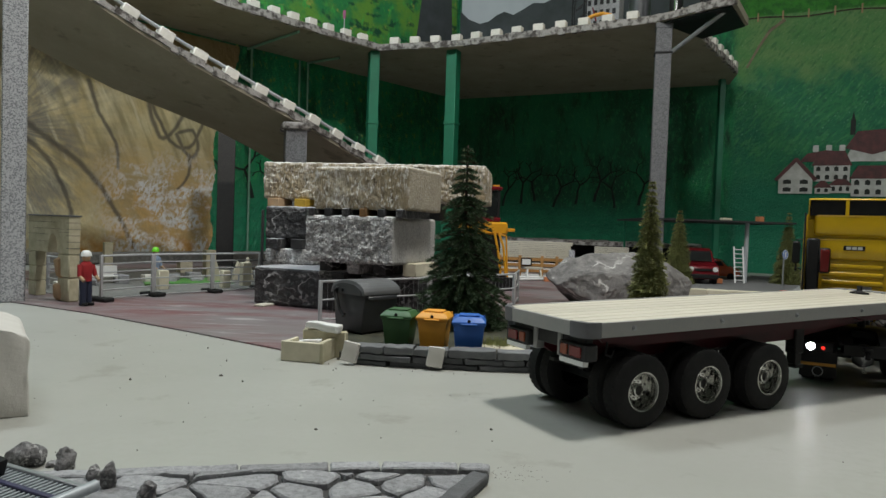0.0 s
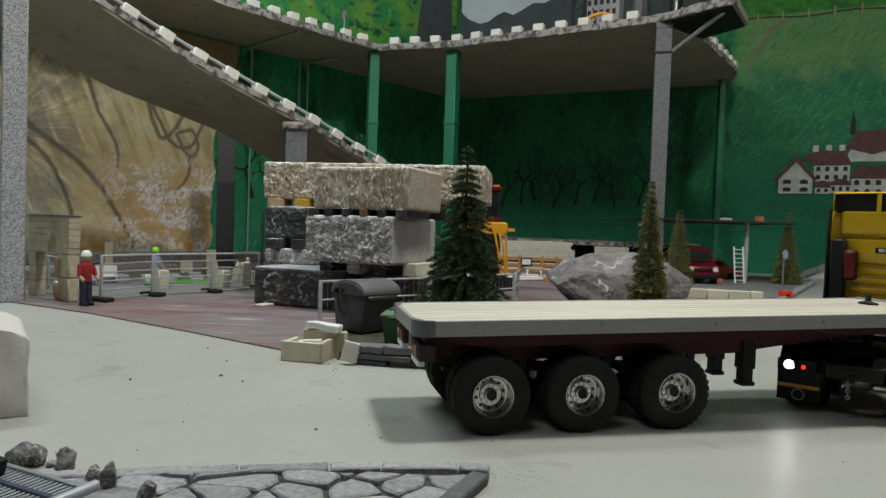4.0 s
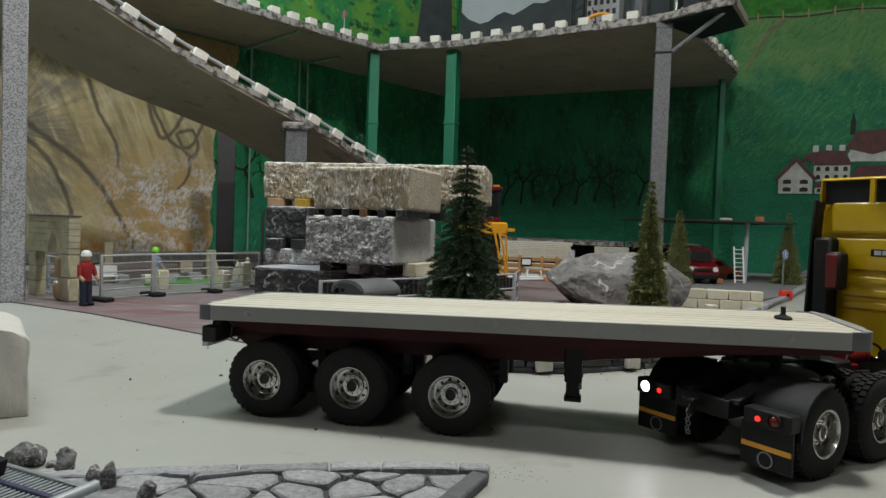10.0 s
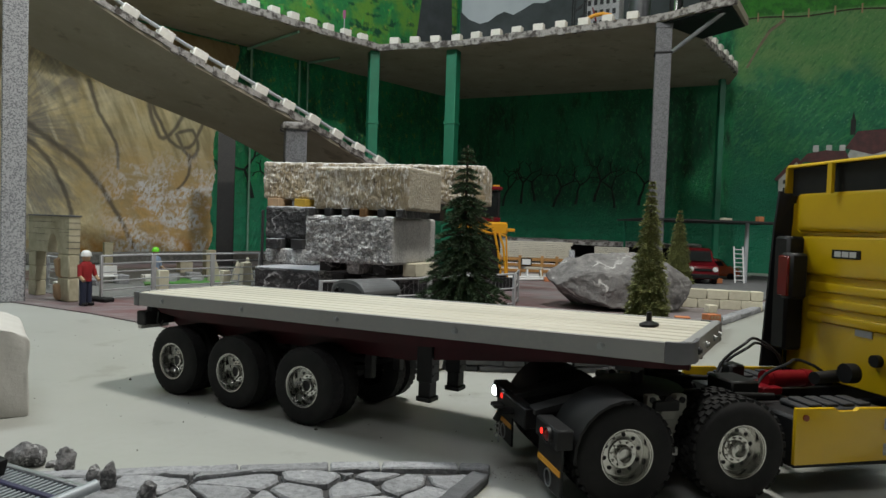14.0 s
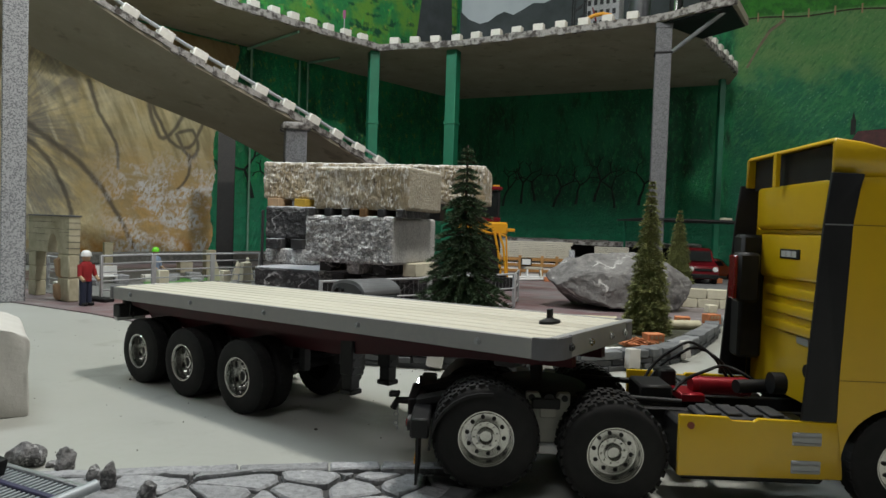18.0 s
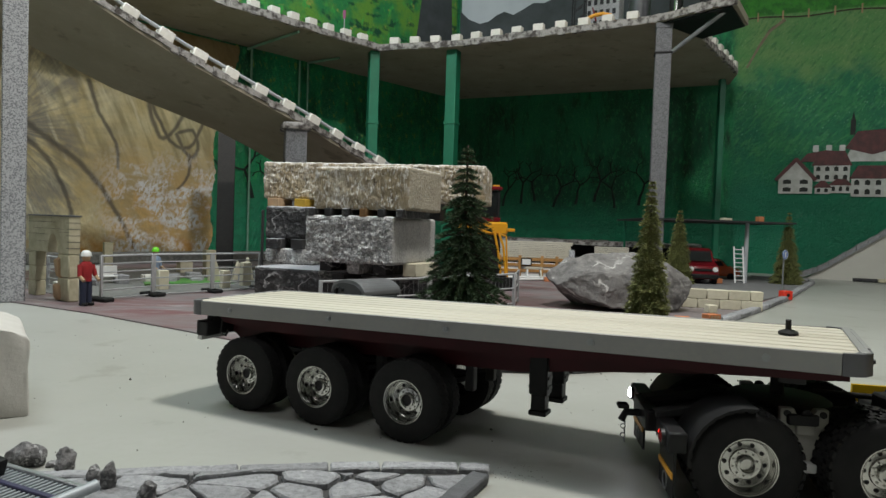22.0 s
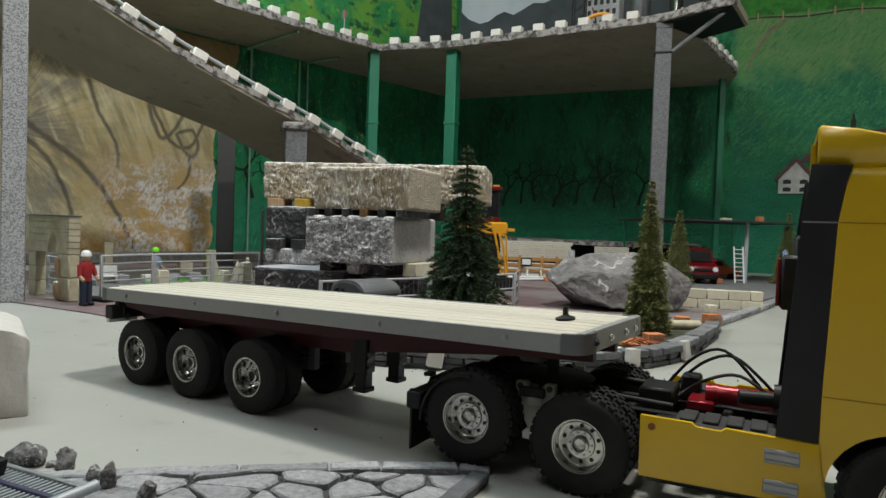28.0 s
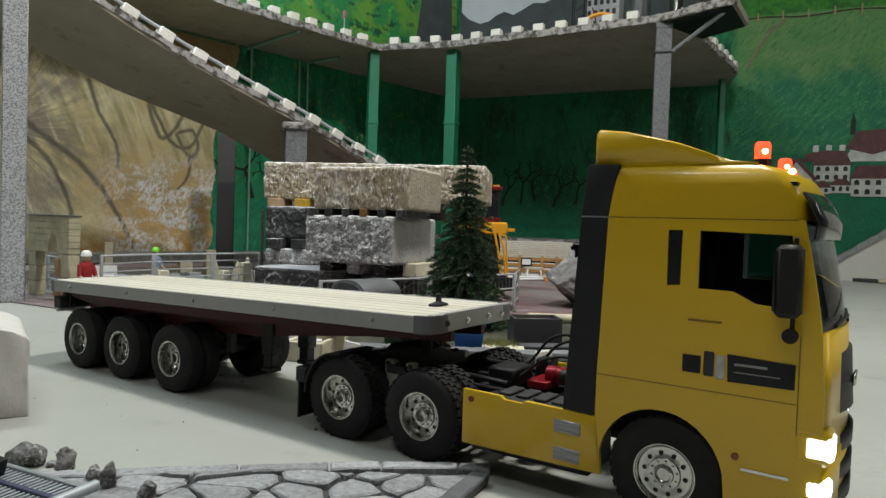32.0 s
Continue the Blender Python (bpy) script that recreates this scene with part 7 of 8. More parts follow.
for x, y, l, ang, m, lab in ((0.20, 1.155, 0.12, 8, SLATE, "dark slate slab lying in the planter"), (0.29, 1.13, 0.07, 14, WHITE, "white bar lying in the planter"), (0.10, 1.12, 0.09, -6, CREAM, "pale slab lying in the planter")):
    solid("loose_slab", rough_up(B(-l / 2, l / 2, -0.018, 0.018, 0.0, 0.010, bevel=0.002), 0.001, 60, x), m, lab, "slab", m=pose(x, y, 0.012, 0, 0, ang))


# ---- trees ----
def spruce(name, x, y, z, h, radius, material, label, whorls, per, droop, power, seed, group="", needle=0.011):
    rnd = random.Random(seed)
    tr = thing(name, pose(x, y, z, 0, 0, rnd.uniform(0, 360)), label, "tree", group)
    part("trunk", R((0, 0, 0), (0, 0, h * 0.97), radius * 0.075, radius * 0.015, n=9), BARK, tr, "thin brown trunk")
    verts, faces = [], []

    def blade(p, d, l, w):
        side_v = d.cross(Vector((rnd.uniform(-1, 1), rnd.uniform(-1, 1), rnd.uniform(-1, 1)))).normalized() * w
        i = len(verts)
        verts.extend([p - side_v, p + side_v, p + d * l])
        faces.append((i, i + 1, i + 2))
    limbs = bmesh.new()
    for k in range(whorls):
        t = (k + rnd.uniform(-0.3, 0.3)) / whorls
        t = min(max(t, 0.0), 0.985)
        zc = h * (0.05 + 0.94 * t)
        r = radius * max(0.06, (1 - t) ** power) * rnd.uniform(0.88, 1.08)
        n = max(4, int(per * (0.45 + 0.55 * (1 - t))))
        for j in range(n):
            a = 2 * math.pi * (j + rnd.uniform(-0.35, 0.35)) / n
            rr = r * rnd.uniform(0.72, 1.1)
            d0 = Vector((math.cos(a), math.sin(a), 0))
            steps = max(3, int(rr / (needle * 0.36)))
            tip = Vector((0, 0, zc)) + d0 * rr + Vector((0, 0, -droop * rr))
            rod(limbs, (0, 0, zc), tip, radius * 0.012, radius * 0.004, n=4, caps=False)
            for s in range(steps):
                u = (s + 0.6) / steps
                c = Vector((0, 0, zc)).lerp(tip, u) + Vector((0, 0, rr * 0.10 * math.sin(u * 3.1)))
                for q in range(11):
                    side_d = Vector((-d0.y, d0.x, 0)) * rnd.uniform(-1, 1) + d0 * rnd.uniform(0.25, 1.0) + Vector((0, 0, rnd.uniform(-0.35, 0.65)))
                    blade(c, side_d.normalized(), needle * rnd.uniform(0.7, 1.25) * (0.65 + 0.5 * (1 - t)), needle * 0.085)
    me = bpy.data.meshes.new("crown")
    me.from_pydata([tuple(v) for v in verts], [], faces)
    me.materials.append(material)
    part("crown", me, None, tr, "needled crown of drooping branches")
    tagged(part("limb_frame", limbs, BARK, tr), kind="stuff")
    return tr


spruce("spruce_tree", 0.046, 1.400, 0.010, 0.400, 0.112, NEEDLE_DARK, "dark green model spruce behind the coloured bins", 26, 22, 0.34, 0.84, 1, needle=0.0115)
spruce("slim_conifer", 0.435, 1.385, 0.010, 0.332, 0.052, NEEDLE_LIGHT, "slim yellow-green model conifer in the planter", 32, 26, 0.75, 0.78, 2, "slim conifers", 0.010)
spruce("slim_conifer", 1.060, 2.96, 0.008, 0.335, 0.074, NEEDLE_LIGHT, "slim yellow-green model conifer by the parked car", 27, 26, 0.7, 0.78, 3, "slim conifers", 0.012)
spruce("slim_conifer", 1.640, 3.13, 0.008, 0.350, 0.074, NEEDLE_LIGHT, "slim yellow-green model conifer by the road sign", 27, 24, 0.7, 0.90, 4, "slim conifers", 0.013)
bm = bmesh.new()
rnd = random.Random(11)
for i in range(420):
    p = Vector((0.102 + rnd.gauss(0, 0.014), 1.135 + rnd.gauss(0, 0.012), 0.012))
    d = Vector((rnd.uniform(-0.6, 0.6), rnd.uniform(-0.6, 0.6), 1)).normalized()
    l = rnd.uniform(0.010, 0.028)
    w = Vector((0.0011, 0, 0))
    v = [bm.verts.new(p - w), bm.verts.new(p + w), bm.verts.new(p + d * l)]
    bm.faces.new(v)
solid("grass_tuft", bm, NEEDLE_LIGHT, "yellow-green grass tuft beside the blue bin", "grass", kind="stuff")

# ---- boulder ----
bm = bmesh.new()
for co in ((-0.222, -0.02, 0.083), (-0.206, -0.03, 0.102), (-0.13, 0.03, 0.004), (-0.138, -0.05, 0.140), (-0.14, 0.10, 0.130), (-0.05, -0.03, 0.157), (0.045, -0.03, 0.161),
           (0.05, 0.10, 0.155), (0.12, -0.05, 0.133), (0.202, -0.03, 0.090), (0.206, -0.02, 0.066), (0.172, -0.07, 0.018), (0.155, -0.08, 0.0), (0.16, 0.10, 0.0),
           (-0.196, -0.070, 0.064), (-0.10, -0.115, 0.016), (-0.03, -0.125, 0.004), (0.06, -0.12, 0.0), (-0.13, -0.10, 0.095), (0.0, -0.115, 0.105), (0.10, -0.10, 0.085),
           (-0.12, 0.12, 0.0), (0.10, 0.15, 0.0), (0.15, 0.14, 0.06)):
    bm.verts.new(co)
hull = bmesh.ops.convex_hull(bm, input=bm.verts)
bmesh.ops.delete(bm, geom=[v for v in bm.verts if not v.link_faces], context="VERTS")
bmesh.ops.bevel(bm, geom=list(bm.edges), offset=0.004, segments=1, affect="EDGES", profile=0.5)
bmesh.ops.triangulate(bm, faces=bm.faces)
for _ in range(3):
    bmesh.ops.subdivide_edges(bm, edges=[e for e in bm.edges if e.calc_length() > 0.012], cuts=1, use_grid_fill=True)
    bmesh.ops.triangulate(bm, faces=bm.faces)
rough_up(bm, 0.007, 14, 2.0)
rough_up(bm, 0.006, 30, 5.0)
rough_up(bm, 0.0022, 95, 7.0)
low = min(v.co.z for v in bm.verts)
for v in bm.verts:
    v.co.z -= low
solid("boulder", bm, BOULDER, "large grey boulder with pale scars lying in the yard", "boulder", m=pose(0.522, 1.935, 0.002), smooth=12)

# ---- low wall of cream blocks ----
wall = thing("block_wall", pose(0.700, 2.035, 0.003, 0, 0, -13), "low wall of two courses of cream blocks", "wall")
for row in range(2):
    x = -0.01 if row else -0.035
    while x < 0.255:
        l = 0.0615
        x1 = min(x + l, 0.272)
        if x1 - x > 0.02:
            part("cream_block", rough_up(B(x + 0.0008, x1 - 0.0008, -0.016, 0.016, 0.0292 * row, 0.0292 * row + 0.0285, bevel=0.0016), 0.0008, 70, x), CREAM, wall)
        x = x1
solid("cream_cube", rough_up(B(-0.014, 0.014, -0.013, 0.013, 0, 0.023, bevel=0.002), 0.001, 70), CREAM, "single cream stone cube in front of the low wall", "stone", m=pose(0.775, 1.885, 0.003, 0, 0, 10))
solid("cream_chip", rough_up(B(-0.011, 0.011, -0.010, 0.010, 0, 0.010, bevel=0.003), 0.003, 70), CREAM, "small cream stone chip on the yard", "stone", m=pose(0.80, 1.80, 0.003, 0, 0, 30))


# ---- parked model cars under the shelter ----
def car(x, y, turn, paint, label, s=1.0, group="parked model cars"):
    c = thing("model_car", pose(x, y, 0.008, 0, 0, turn), label, "car", group)
    # front looks to -y; x across
    prof = [(-0.165, 0.020), (-0.170, 0.050), (-0.160, 0.078), (-0.075, 0.092), (-0.035, 0.140), (0.0, 0.152), (0.12, 0.152), (0.165, 0.10), (0.168, 0.03), (0.16, 0.020)]
    prof = [(a * s, b * s) for a, b in prof]
    part("body", PR(prof, -0.066 * s, 0.066 * s, axis="x", bevel=0.006 * s), paint, c)
    part("windscreen", PR([(-0.078 * s, 0.096 * s), (-0.040 * s, 0.139 * s), (-0.043 * s, 0.141 * s), (-0.084 * s, 0.095 * s)], -0.056 * s, 0.056 * s, axis="x"), DARKGLASS, c, "dark windscreen")
    for sx in (-1, 1):
        part("side_window", PR([(-0.060 * s, 0.098 * s), (-0.030 * s, 0.136 * s), (0.11 * s, 0.136 * s), (0.13 * s, 0.10 * s)], sx * 0.0665 * s - 0.0008, sx * 0.0665 * s + 0.0008, axis="x"), DARKGLASS, c)
        part("headlight", LA([(0.0, -0.004), (0.010 * s, -0.003), (0.011 * s, 0.003), (0.0, 0.004)], 16, m=pose(sx * 0.050 * s, -0.168 * s, 0.063 * s)), WHITE, c, "white round headlight")
        part("side_mirror", B(sx * 0.075 * s - 0.008 * s, sx * 0.075 * s + 0.008 * s, -0.062 * s, -0.052 * s, 0.095 * s, 0.106 * s, bevel=0.002), paint, c)
        for yy in (-0.105, 0.105):
            w = part("wheel", LA([(0.0, -0.010 * s), (0.026 * s, -0.010 * s), (0.028 * s, 0.0), (0.026 * s, 0.010 * s), (0.0, 0.010 * s)], 22, m=pose(0, 0, 0, 0, 0, 90)), RUBBER, c, "", pose(sx * 0.058 * s, yy * s, 0.020 * s))
            part("rim", LA([(0.0, -0.011 * s), (0.015 * s, -0.0108 * s), (0.016 * s, -0.009 * s)], 18, m=pose(0, 0, 0, 0, 0, 90)), STEEL, w)
    part("grille", B(-0.036 * s, 0.036 * s, -0.1715 * s, -0.168 * s, 0.056 * s, 0.066 * s), BLACK, c, "dark grille")
    part("bumper", B(-0.064 * s, 0.064 * s, -0.176 * s, -0.166 * s, 0.024 * s, 0.042 * s, bevel=0.003 * s), BLACK, c)
    return c


car(1.195, 3.12, -8, CAR_RED, "dark red model car parked beside the conifer", 1.04)
car(1.43, 3.42, 62, CAR_ORANGE, "orange model sports car parked under the shelter", 0.66)

# shelter: slab on posts against the wall
sh = thing("shelter", pose(0, 0, 0), "thin grey shelter roof on a pale post", "shelter")
part("roof_slab", slab(bmesh.new(), [(0.93, 3.02), (1.66, 3.10), (1.70, 3.60), (0.95, 3.62)], 0.292, 0.300), DUSTY_BLACK, sh, "thin dark roof slab")
part("post", R((1.447, 3.14, 0.008), (1.447, 3.14, 0.292), 0.0095, n=14), RAIL_PALE, sh, "pale grey round post")
part("post", R((0.98, 3.56, 0.003), (0.98, 3.56, 0.292), 0.0060, n=14), GREENPOST, sh)
part("rear_post", R((1.64, 3.56, 0.003), (1.64, 3.56, 0.292), 0.006, n=10), GREENPOST, sh)
solid("cream_stone", B(-0.024, 0.024, -0.015, 0.015, 0, 0.012, bevel=0.002), CREAM, "cream stone lying on the shelter roof", "stone", m=pose(1.335, 3.12, 0.300, 0, 0, 8))
solid("orange_brick", B(-0.014, 0.014, -0.014, 0.014, 0, 0.024, bevel=0.001), BRICK_ORANGE, "orange brick lying on the shelter roof", "brick", m=pose(1.505, 3.14, 0.300, 0, 0, 8))
solid("orange_brick", B(-0.018, 0.018, -0.014, 0.014, 0, 0.022, bevel=0.001), BRICK_ORANGE, "orange brick lying beside the red car", "brick", m=pose(1.27, 3.03, 0.008, 0, 0, 8))
lad = thing("ladder", pose(1.395, 3.08, 0.008, -14, 0, -8), "small white ladder leaning on the shelter", "ladder")
for s in (-1, 1):
    part("stile", B(s * 0.020 - 0.003, s * 0.020 + 0.003, -0.002, 0.002, 0.0, 0.175), WHITE, lad)
for k in range(8):
    part("rung", R((-0.020, 0, 0.014 + 0.021 * k), (0.020, 0, 0.014 + 0.021 * k), 0.002, n=8), WHITE, lad)
sign = thing("road_sign", pose(1.400, 2.70, 0.008, 0, 0, 35), "blue round road sign on a grey pole", "sign")
part("pole", R((0, 0, 0), (0, 0, 0.165), 0.0032, n=10), STEEL, sign)
disc = part("disc", LA([(0.0, -0.0025), (0.0195, -0.0025), (0.0195, 0.0), (0.0, 0.0)], 28, m=pose(0, -0.004, 0.150)), BIN_BLUE, sign, "blue disc")
part("ring", LA([(0.0175, -0.0035), (0.0195, -0.0035), (0.0195, -0.0022), (0.0175, -0.0022), (0.0175, -0.0035)], 28, m=pose(0, -0.004, 0.150)), WHITE, disc)
part("arrow", PR([(-0.004, -0.012), (0.004, -0.012), (0.004, 0.002), (0.009, 0.002), (0.0, 0.013), (-0.009, 0.002), (-0.004, 0.002)], -0.0078, -0.0062), WHITE, disc, "white arrow", pose(0, 0, 0.150))
RED_PLASTIC = mat("signal_red_plastic", (0.75, 0.035, 0.012), 0.4, second=(0.62, 0.03, 0.01), scale=40, amount=0.5)
rc = thing("red_box", pose(1.245, 2.375, 0.003, 0, 0, 10), "small bright red box with a round hole by the kerb", "box")
part("box_body", B(-0.019, 0.019, -0.014, 0.014, 0, 0.032, bevel=0.002), RED_PLASTIC, rc)
part("round_hole", R((0, -0.0145, 0.017), (0, -0.0125, 0.017), 0.006, n=14), BLACK, rc)

# ---- timber yard at the back: plank fence, gate, ledge ----
bm = bmesh.new()
for i in range(34):
    s0 = -0.02 + 0.05 * i
    prism(bm, [(s0, 0.150), (s0 + 0.052, 0.150), (s0 + 0.052, 0.168 + random.uniform(-0.004, 0.007)), (s0, 0.168 + random.uniform(-0.004, 0.007))], -0.85 + random.uniform(-0.01, 0.01), -0.01)
solid("stone_ledge", bm, EDGE, "rough stone ledge along the painted wall", "ledge", kind="structure", m=BACK, smooth=0)
# solid black block that stands in for the shade under the ledge
solid("ledge_back", B(0.0, 1.62, -0.30, -0.02, 0.003, 0.150), BLACK, "black block in place of the shade under the ledge", "wall", kind="structure", m=BACK)
pf = thing("plank_fence", pose(0.275, 3.16, 0.003, 0, 0, -3), "pale plank fence with orange lower boards", "fence")
for r in range(11):
    z = 0.072 + 0.0088 * r
    part("plank", B(0.0 + random.uniform(-0.003, 0.003), 0.345 + random.uniform(-0.006, 0.004) - (0.002 * (11 - r)), -0.004, 0.004, z, z + 0.0078, bevel=0.0012), PINE, pf)
for x in (0.10, 0.21, 0.315):
    part("batten", B(x - 0.005, x + 0.005, -0.007, -0.004, 0.07, 0.168), PINE, pf)
for z in (0.020, 0.048, 0.075):
    part("orange_board", B(0.0, 0.345, -0.016, -0.010, z, z + 0.014, bevel=0.001), WOOD_ORANGE, pf)
for x in (0.0, 0.095, 0.20, 0.27):
    part("orange_post", B(x - 0.007, x + 0.007, -0.022, -0.014, 0.0, 0.100, bevel=0.001), WOOD_ORANGE, pf)
part("white_board", B(0.0, 0.34, -0.010, -0.006, 0.0, 0.066), WHITE, pf, "white boards behind the rails")
nb = part("notice_board", B(0.100, 0.150, -0.030, -0.024, 0.052, 0.088, bevel=0.001), BLACK, pf, "black framed notice board")
part("notice_paper", B(0.105, 0.145, -0.0315, -0.0298, 0.057, 0.083), WHITE, nb, "pale notice")
pf2 = thing("plank_fence", pose(0.76, 3.30, 0.003, 0, 0, -3), "short pale plank fence behind the boulder", "fence")
for r in range(7):
    part("plank", B(0.0, 0.17, -0.004, 0.004, 0.085 + 0.0095 * r, 0.0935 + 0.0095 * r, bevel=0.0012), PINE, pf2)
for x in (0.01, 0.16):
    part("post", B(x - 0.006, x + 0.006, 0.004, 0.012, 0.0, 0.15), WOOD_ORANGE, pf2)
tr = thing("trestle", pose(0.415, 2.98, 0.003, 0, 0, 10), "small pale wooden trestle by the plank fence", "trestle")
part("beam", B(-0.04, 0.04, -0.006, 0.006, 0.044, 0.054, bevel=0.001), PINE, tr)
for sx in (-1, 1):
    for sy in (-1, 1):
        part("leg", R((sx * 0.034, sy * 0.018, 0.0), (sx * 0.030, 0, 0.046), 0.004, n=8), WHITE if sx < 0 else PINE, tr)
solid("orange_brick", B(-0.02, 0.02, -0.012, 0.012, 0, 0.020, bevel=0.001), BRICK_ORANGE, "orange brick lying before the plank fence", "brick", m=pose(0.465, 2.86, 0.003, 0, 0, 4))
for k, (x0, y0, x1, y1) in enumerate(((0.24, 2.78, 0.56, 2.95), (0.26, 2.95, 0.60, 3.02))):
    solid("white_pipe", R((x0, y0, 0.010), (x1, y1, 0.010), 0.006, n=10), WHITE, "white pipe lying on the yard", "pipe", "white pipes on the yard")
solid("stone_pillar", B(-0.012, 0.012, -0.012, 0.012, 0, 0.135, bevel=0.004), GRANITE, "short grey stone pillar by the plank fence", "pillar", m=pose(0.60, 3.06, 0.003))

# ---- orange excavator behind the spruce ----
ex = thing("excavator", pose(0.165, 2.42, 0.003, 0, 0, 8), "orange-yellow model excavator behind the spruce", "excavator")
for s in (-1, 1):
    part("track", PR([(-0.10, 0.012), (-0.085, 0.0), (0.085, 0.0), (0.10, 0.012), (0.10, 0.034), (0.085, 0.046), (-0.085, 0.046), (-0.10, 0.034)], s * 0.06 - 0.018, s * 0.06 + 0.018, bevel=0.002), BLACK, ex, "black track")
part("turntable", R((0, 0, 0.046), (0, 0, 0.07), 0.045, n=24), DUSTY_BLACK, ex)
part("engine_deck", B(-0.11, 0.055, -0.075, 0.075, 0.200, 0.245, bevel=0.006), MACHINE, ex, "orange machine deck")
part("pedestal", B(-0.06, 0.03, -0.05, 0.05, 0.07, 0.200, bevel=0.004), DUSTY_BLACK, ex)
cb = part("cab", B(-0.06, 0.028, -0.07, -0.005, 0.245, 0.262, bevel=0.003), CAR_RED, ex, "dark red cab base")
for x in (-0.056, 0.020):
    for y in (-0.066, -0.010):
        part("cab_post", B(x - 0.004, x + 0.004, y - 0.003, y + 0.003, 0.262, 0.360), BLACK, cb)
part("cab_roof", B(-0.064, 0.032, -0.074, -0.002, 0.358, 0.372, bevel=0.004), CAR_RED, cb, "dark red cab roof")
part("cab_pane", B(-0.054, 0.018, -0.0665, -0.0645, 0.264, 0.356), DARKGLASS, cb, "dark cab pane")
part("roof_lamp", B(0.0, 0.022, -0.060, -0.045, 0.372, 0.378), BIN_YELLOW, cb)
part("side_arm", B(0.040, 0.085, -0.060, -0.048, 0.212, 0.224, bevel=0.002), MACHINE, ex)
part("boom_tube", tube(bmesh.new(), [(0.022, -0.080, 0.205), (0.038, -0.085, 0.16), (0.050, -0.085, 0.06)], 0.0045, 8), MACHINE, ex, "orange ladder tube")
part("boom_tube", tube(bmesh.new(), [(0.006, -0.080, 0.205), (0.020, -0.085, 0.14), (0.032, -0.085, 0.06)], 0.0045, 8), MACHINE, ex)
part("boom_tube", tube(bmesh.new(), [(0.022, -0.080, 0.203), (0.048, -0.083, 0.195), (0.052, -0.084, 0.12), (0.056, -0.085, 0.05)], 0.0035, 8), MACHINE, ex)

# ---- concrete ramp along the painted wall ----
solid("concrete_ramp", PR([(2.26, 0.0), (4.3, 0.0), (4.3, 1.35), (2.69, 0.30), (2.45, 0.13), (2.33, 0.045)], -0.30, -0.004), RAMP, "pale concrete ramp rising along the painted wall", "ramp", kind="structure", m=BACK, smooth=0)
bm = bmesh.new()
for i in range(18):
    t0, t1 = i / 18, (i + 0.94) / 18
    path = [(2.22, 0.0), (2.33, 0.045), (2.45, 0.13), (2.69, 0.30), (3.2, 0.635)]
    def on(t):
        u = t * (len(path) - 1)
        k = min(int(u), len(path) - 2)
        return Vector(path[k]).lerp(Vector(path[k + 1]), u - k)
    a, b = on(t0), on(t1)
    prism(bm, [(a.x, a.y), (b.x, b.y), (b.x, b.y + 0.026 + random.uniform(0, 0.008)), (a.x, a.y + 0.026 + random.uniform(0, 0.008))], -0.32, -0.27 + random.uniform(-0.01, 0.01))
solid("ramp_kerb", bm, PAVER, "grey stone kerb along the concrete ramp", "kerb", kind="structure", m=BACK, smooth=0)
solid("floor_pipe", R((2.25, 3.60, 0.012), (3.6, 3.0, 0.012), 0.010, n=10), DUSTY_BLACK, "dark pipe along the foot of the ramp", "pipe")
toy = thing("toy_loader", pose(2.36, 3.47, 0, 0, 0, -20), "tiny yellow machine at the foot of the ramp", "machine")
part("hull", B(-0.05, 0.04, -0.02, 0.02, 0.008, 0.026, bevel=0.003), YELLOWSTONE, toy)
part("housing", B(-0.01, 0.03, -0.016, 0.016, 0.026, 0.042, bevel=0.003), YELLOWSTONE, toy)
part("pipe_arm", R((-0.12, 0, 0.012), (-0.05, 0, 0.016), 0.007, n=8), DUSTY_BLACK, toy)

# ---- things on the upper deck ----
up = 1.235
mast = thing("lattice_mast", pose(0.66, 3.42, up), "dark steel lattice mast on the upper deck", "mast")
for sx in (-1, 1):
    for sy in (-1, 1):
        part("mast_leg", R((sx * 0.03, sy * 0.03, 0), (sx * 0.03, sy * 0.03, 0.5), 0.004, n=6), BLACK, mast)
for k in range(9):
    for sy in (-1, 1):
        part("mast_brace", R((-0.03, sy * 0.03, 0.055 * k), (0.03, sy * 0.03, 0.055 * (k + 1)), 0.0025, n=5), BLACK, mast)
gh = thing("model_building", pose(0.80, 3.52, up, 0, 0, -28), "grey model building on the upper deck", "building")
part("wall_panel", B(-0.09, 0.09, 0, 0.10, 0, 0.40, bevel=0.003), PAVER, gh)
for i in range(5):
    for j in range(6):
        part("window", B(-0.078 + 0.033 * i, -0.060 + 0.033 * i, -0.002, 0.001, 0.03 + 0.055 * j, 0.058 + 0.055 * j), BLACK, gh)
tank = thing("steel_tank", pose(0.93, 3.28, up), "grey cylindrical tank on the upper deck", "tank")
part("tank_shell", R((0, 0, 0), (0, 0, 0.30), 0.052, n=28), BIN_GREY, tank)
part("tank_band", R((0, 0, 0.02), (0, 0, 0.028), 0.0535, n=28), STEEL, tank)
t2 = thing("chrome_cylinder", pose(1.035, 3.06, up), "dark and chrome cylinder on the upper deck", "cylinder")
part("cylinder_shell", R((0, 0, 0), (0, 0, 0.25), 0.030, n=24), BLACK, t2)
part("chrome_tube", R((-0.012, -0.032, 0), (-0.012, -0.032, 0.2), 0.008, n=14), CHROME, t2, "chrome tube")
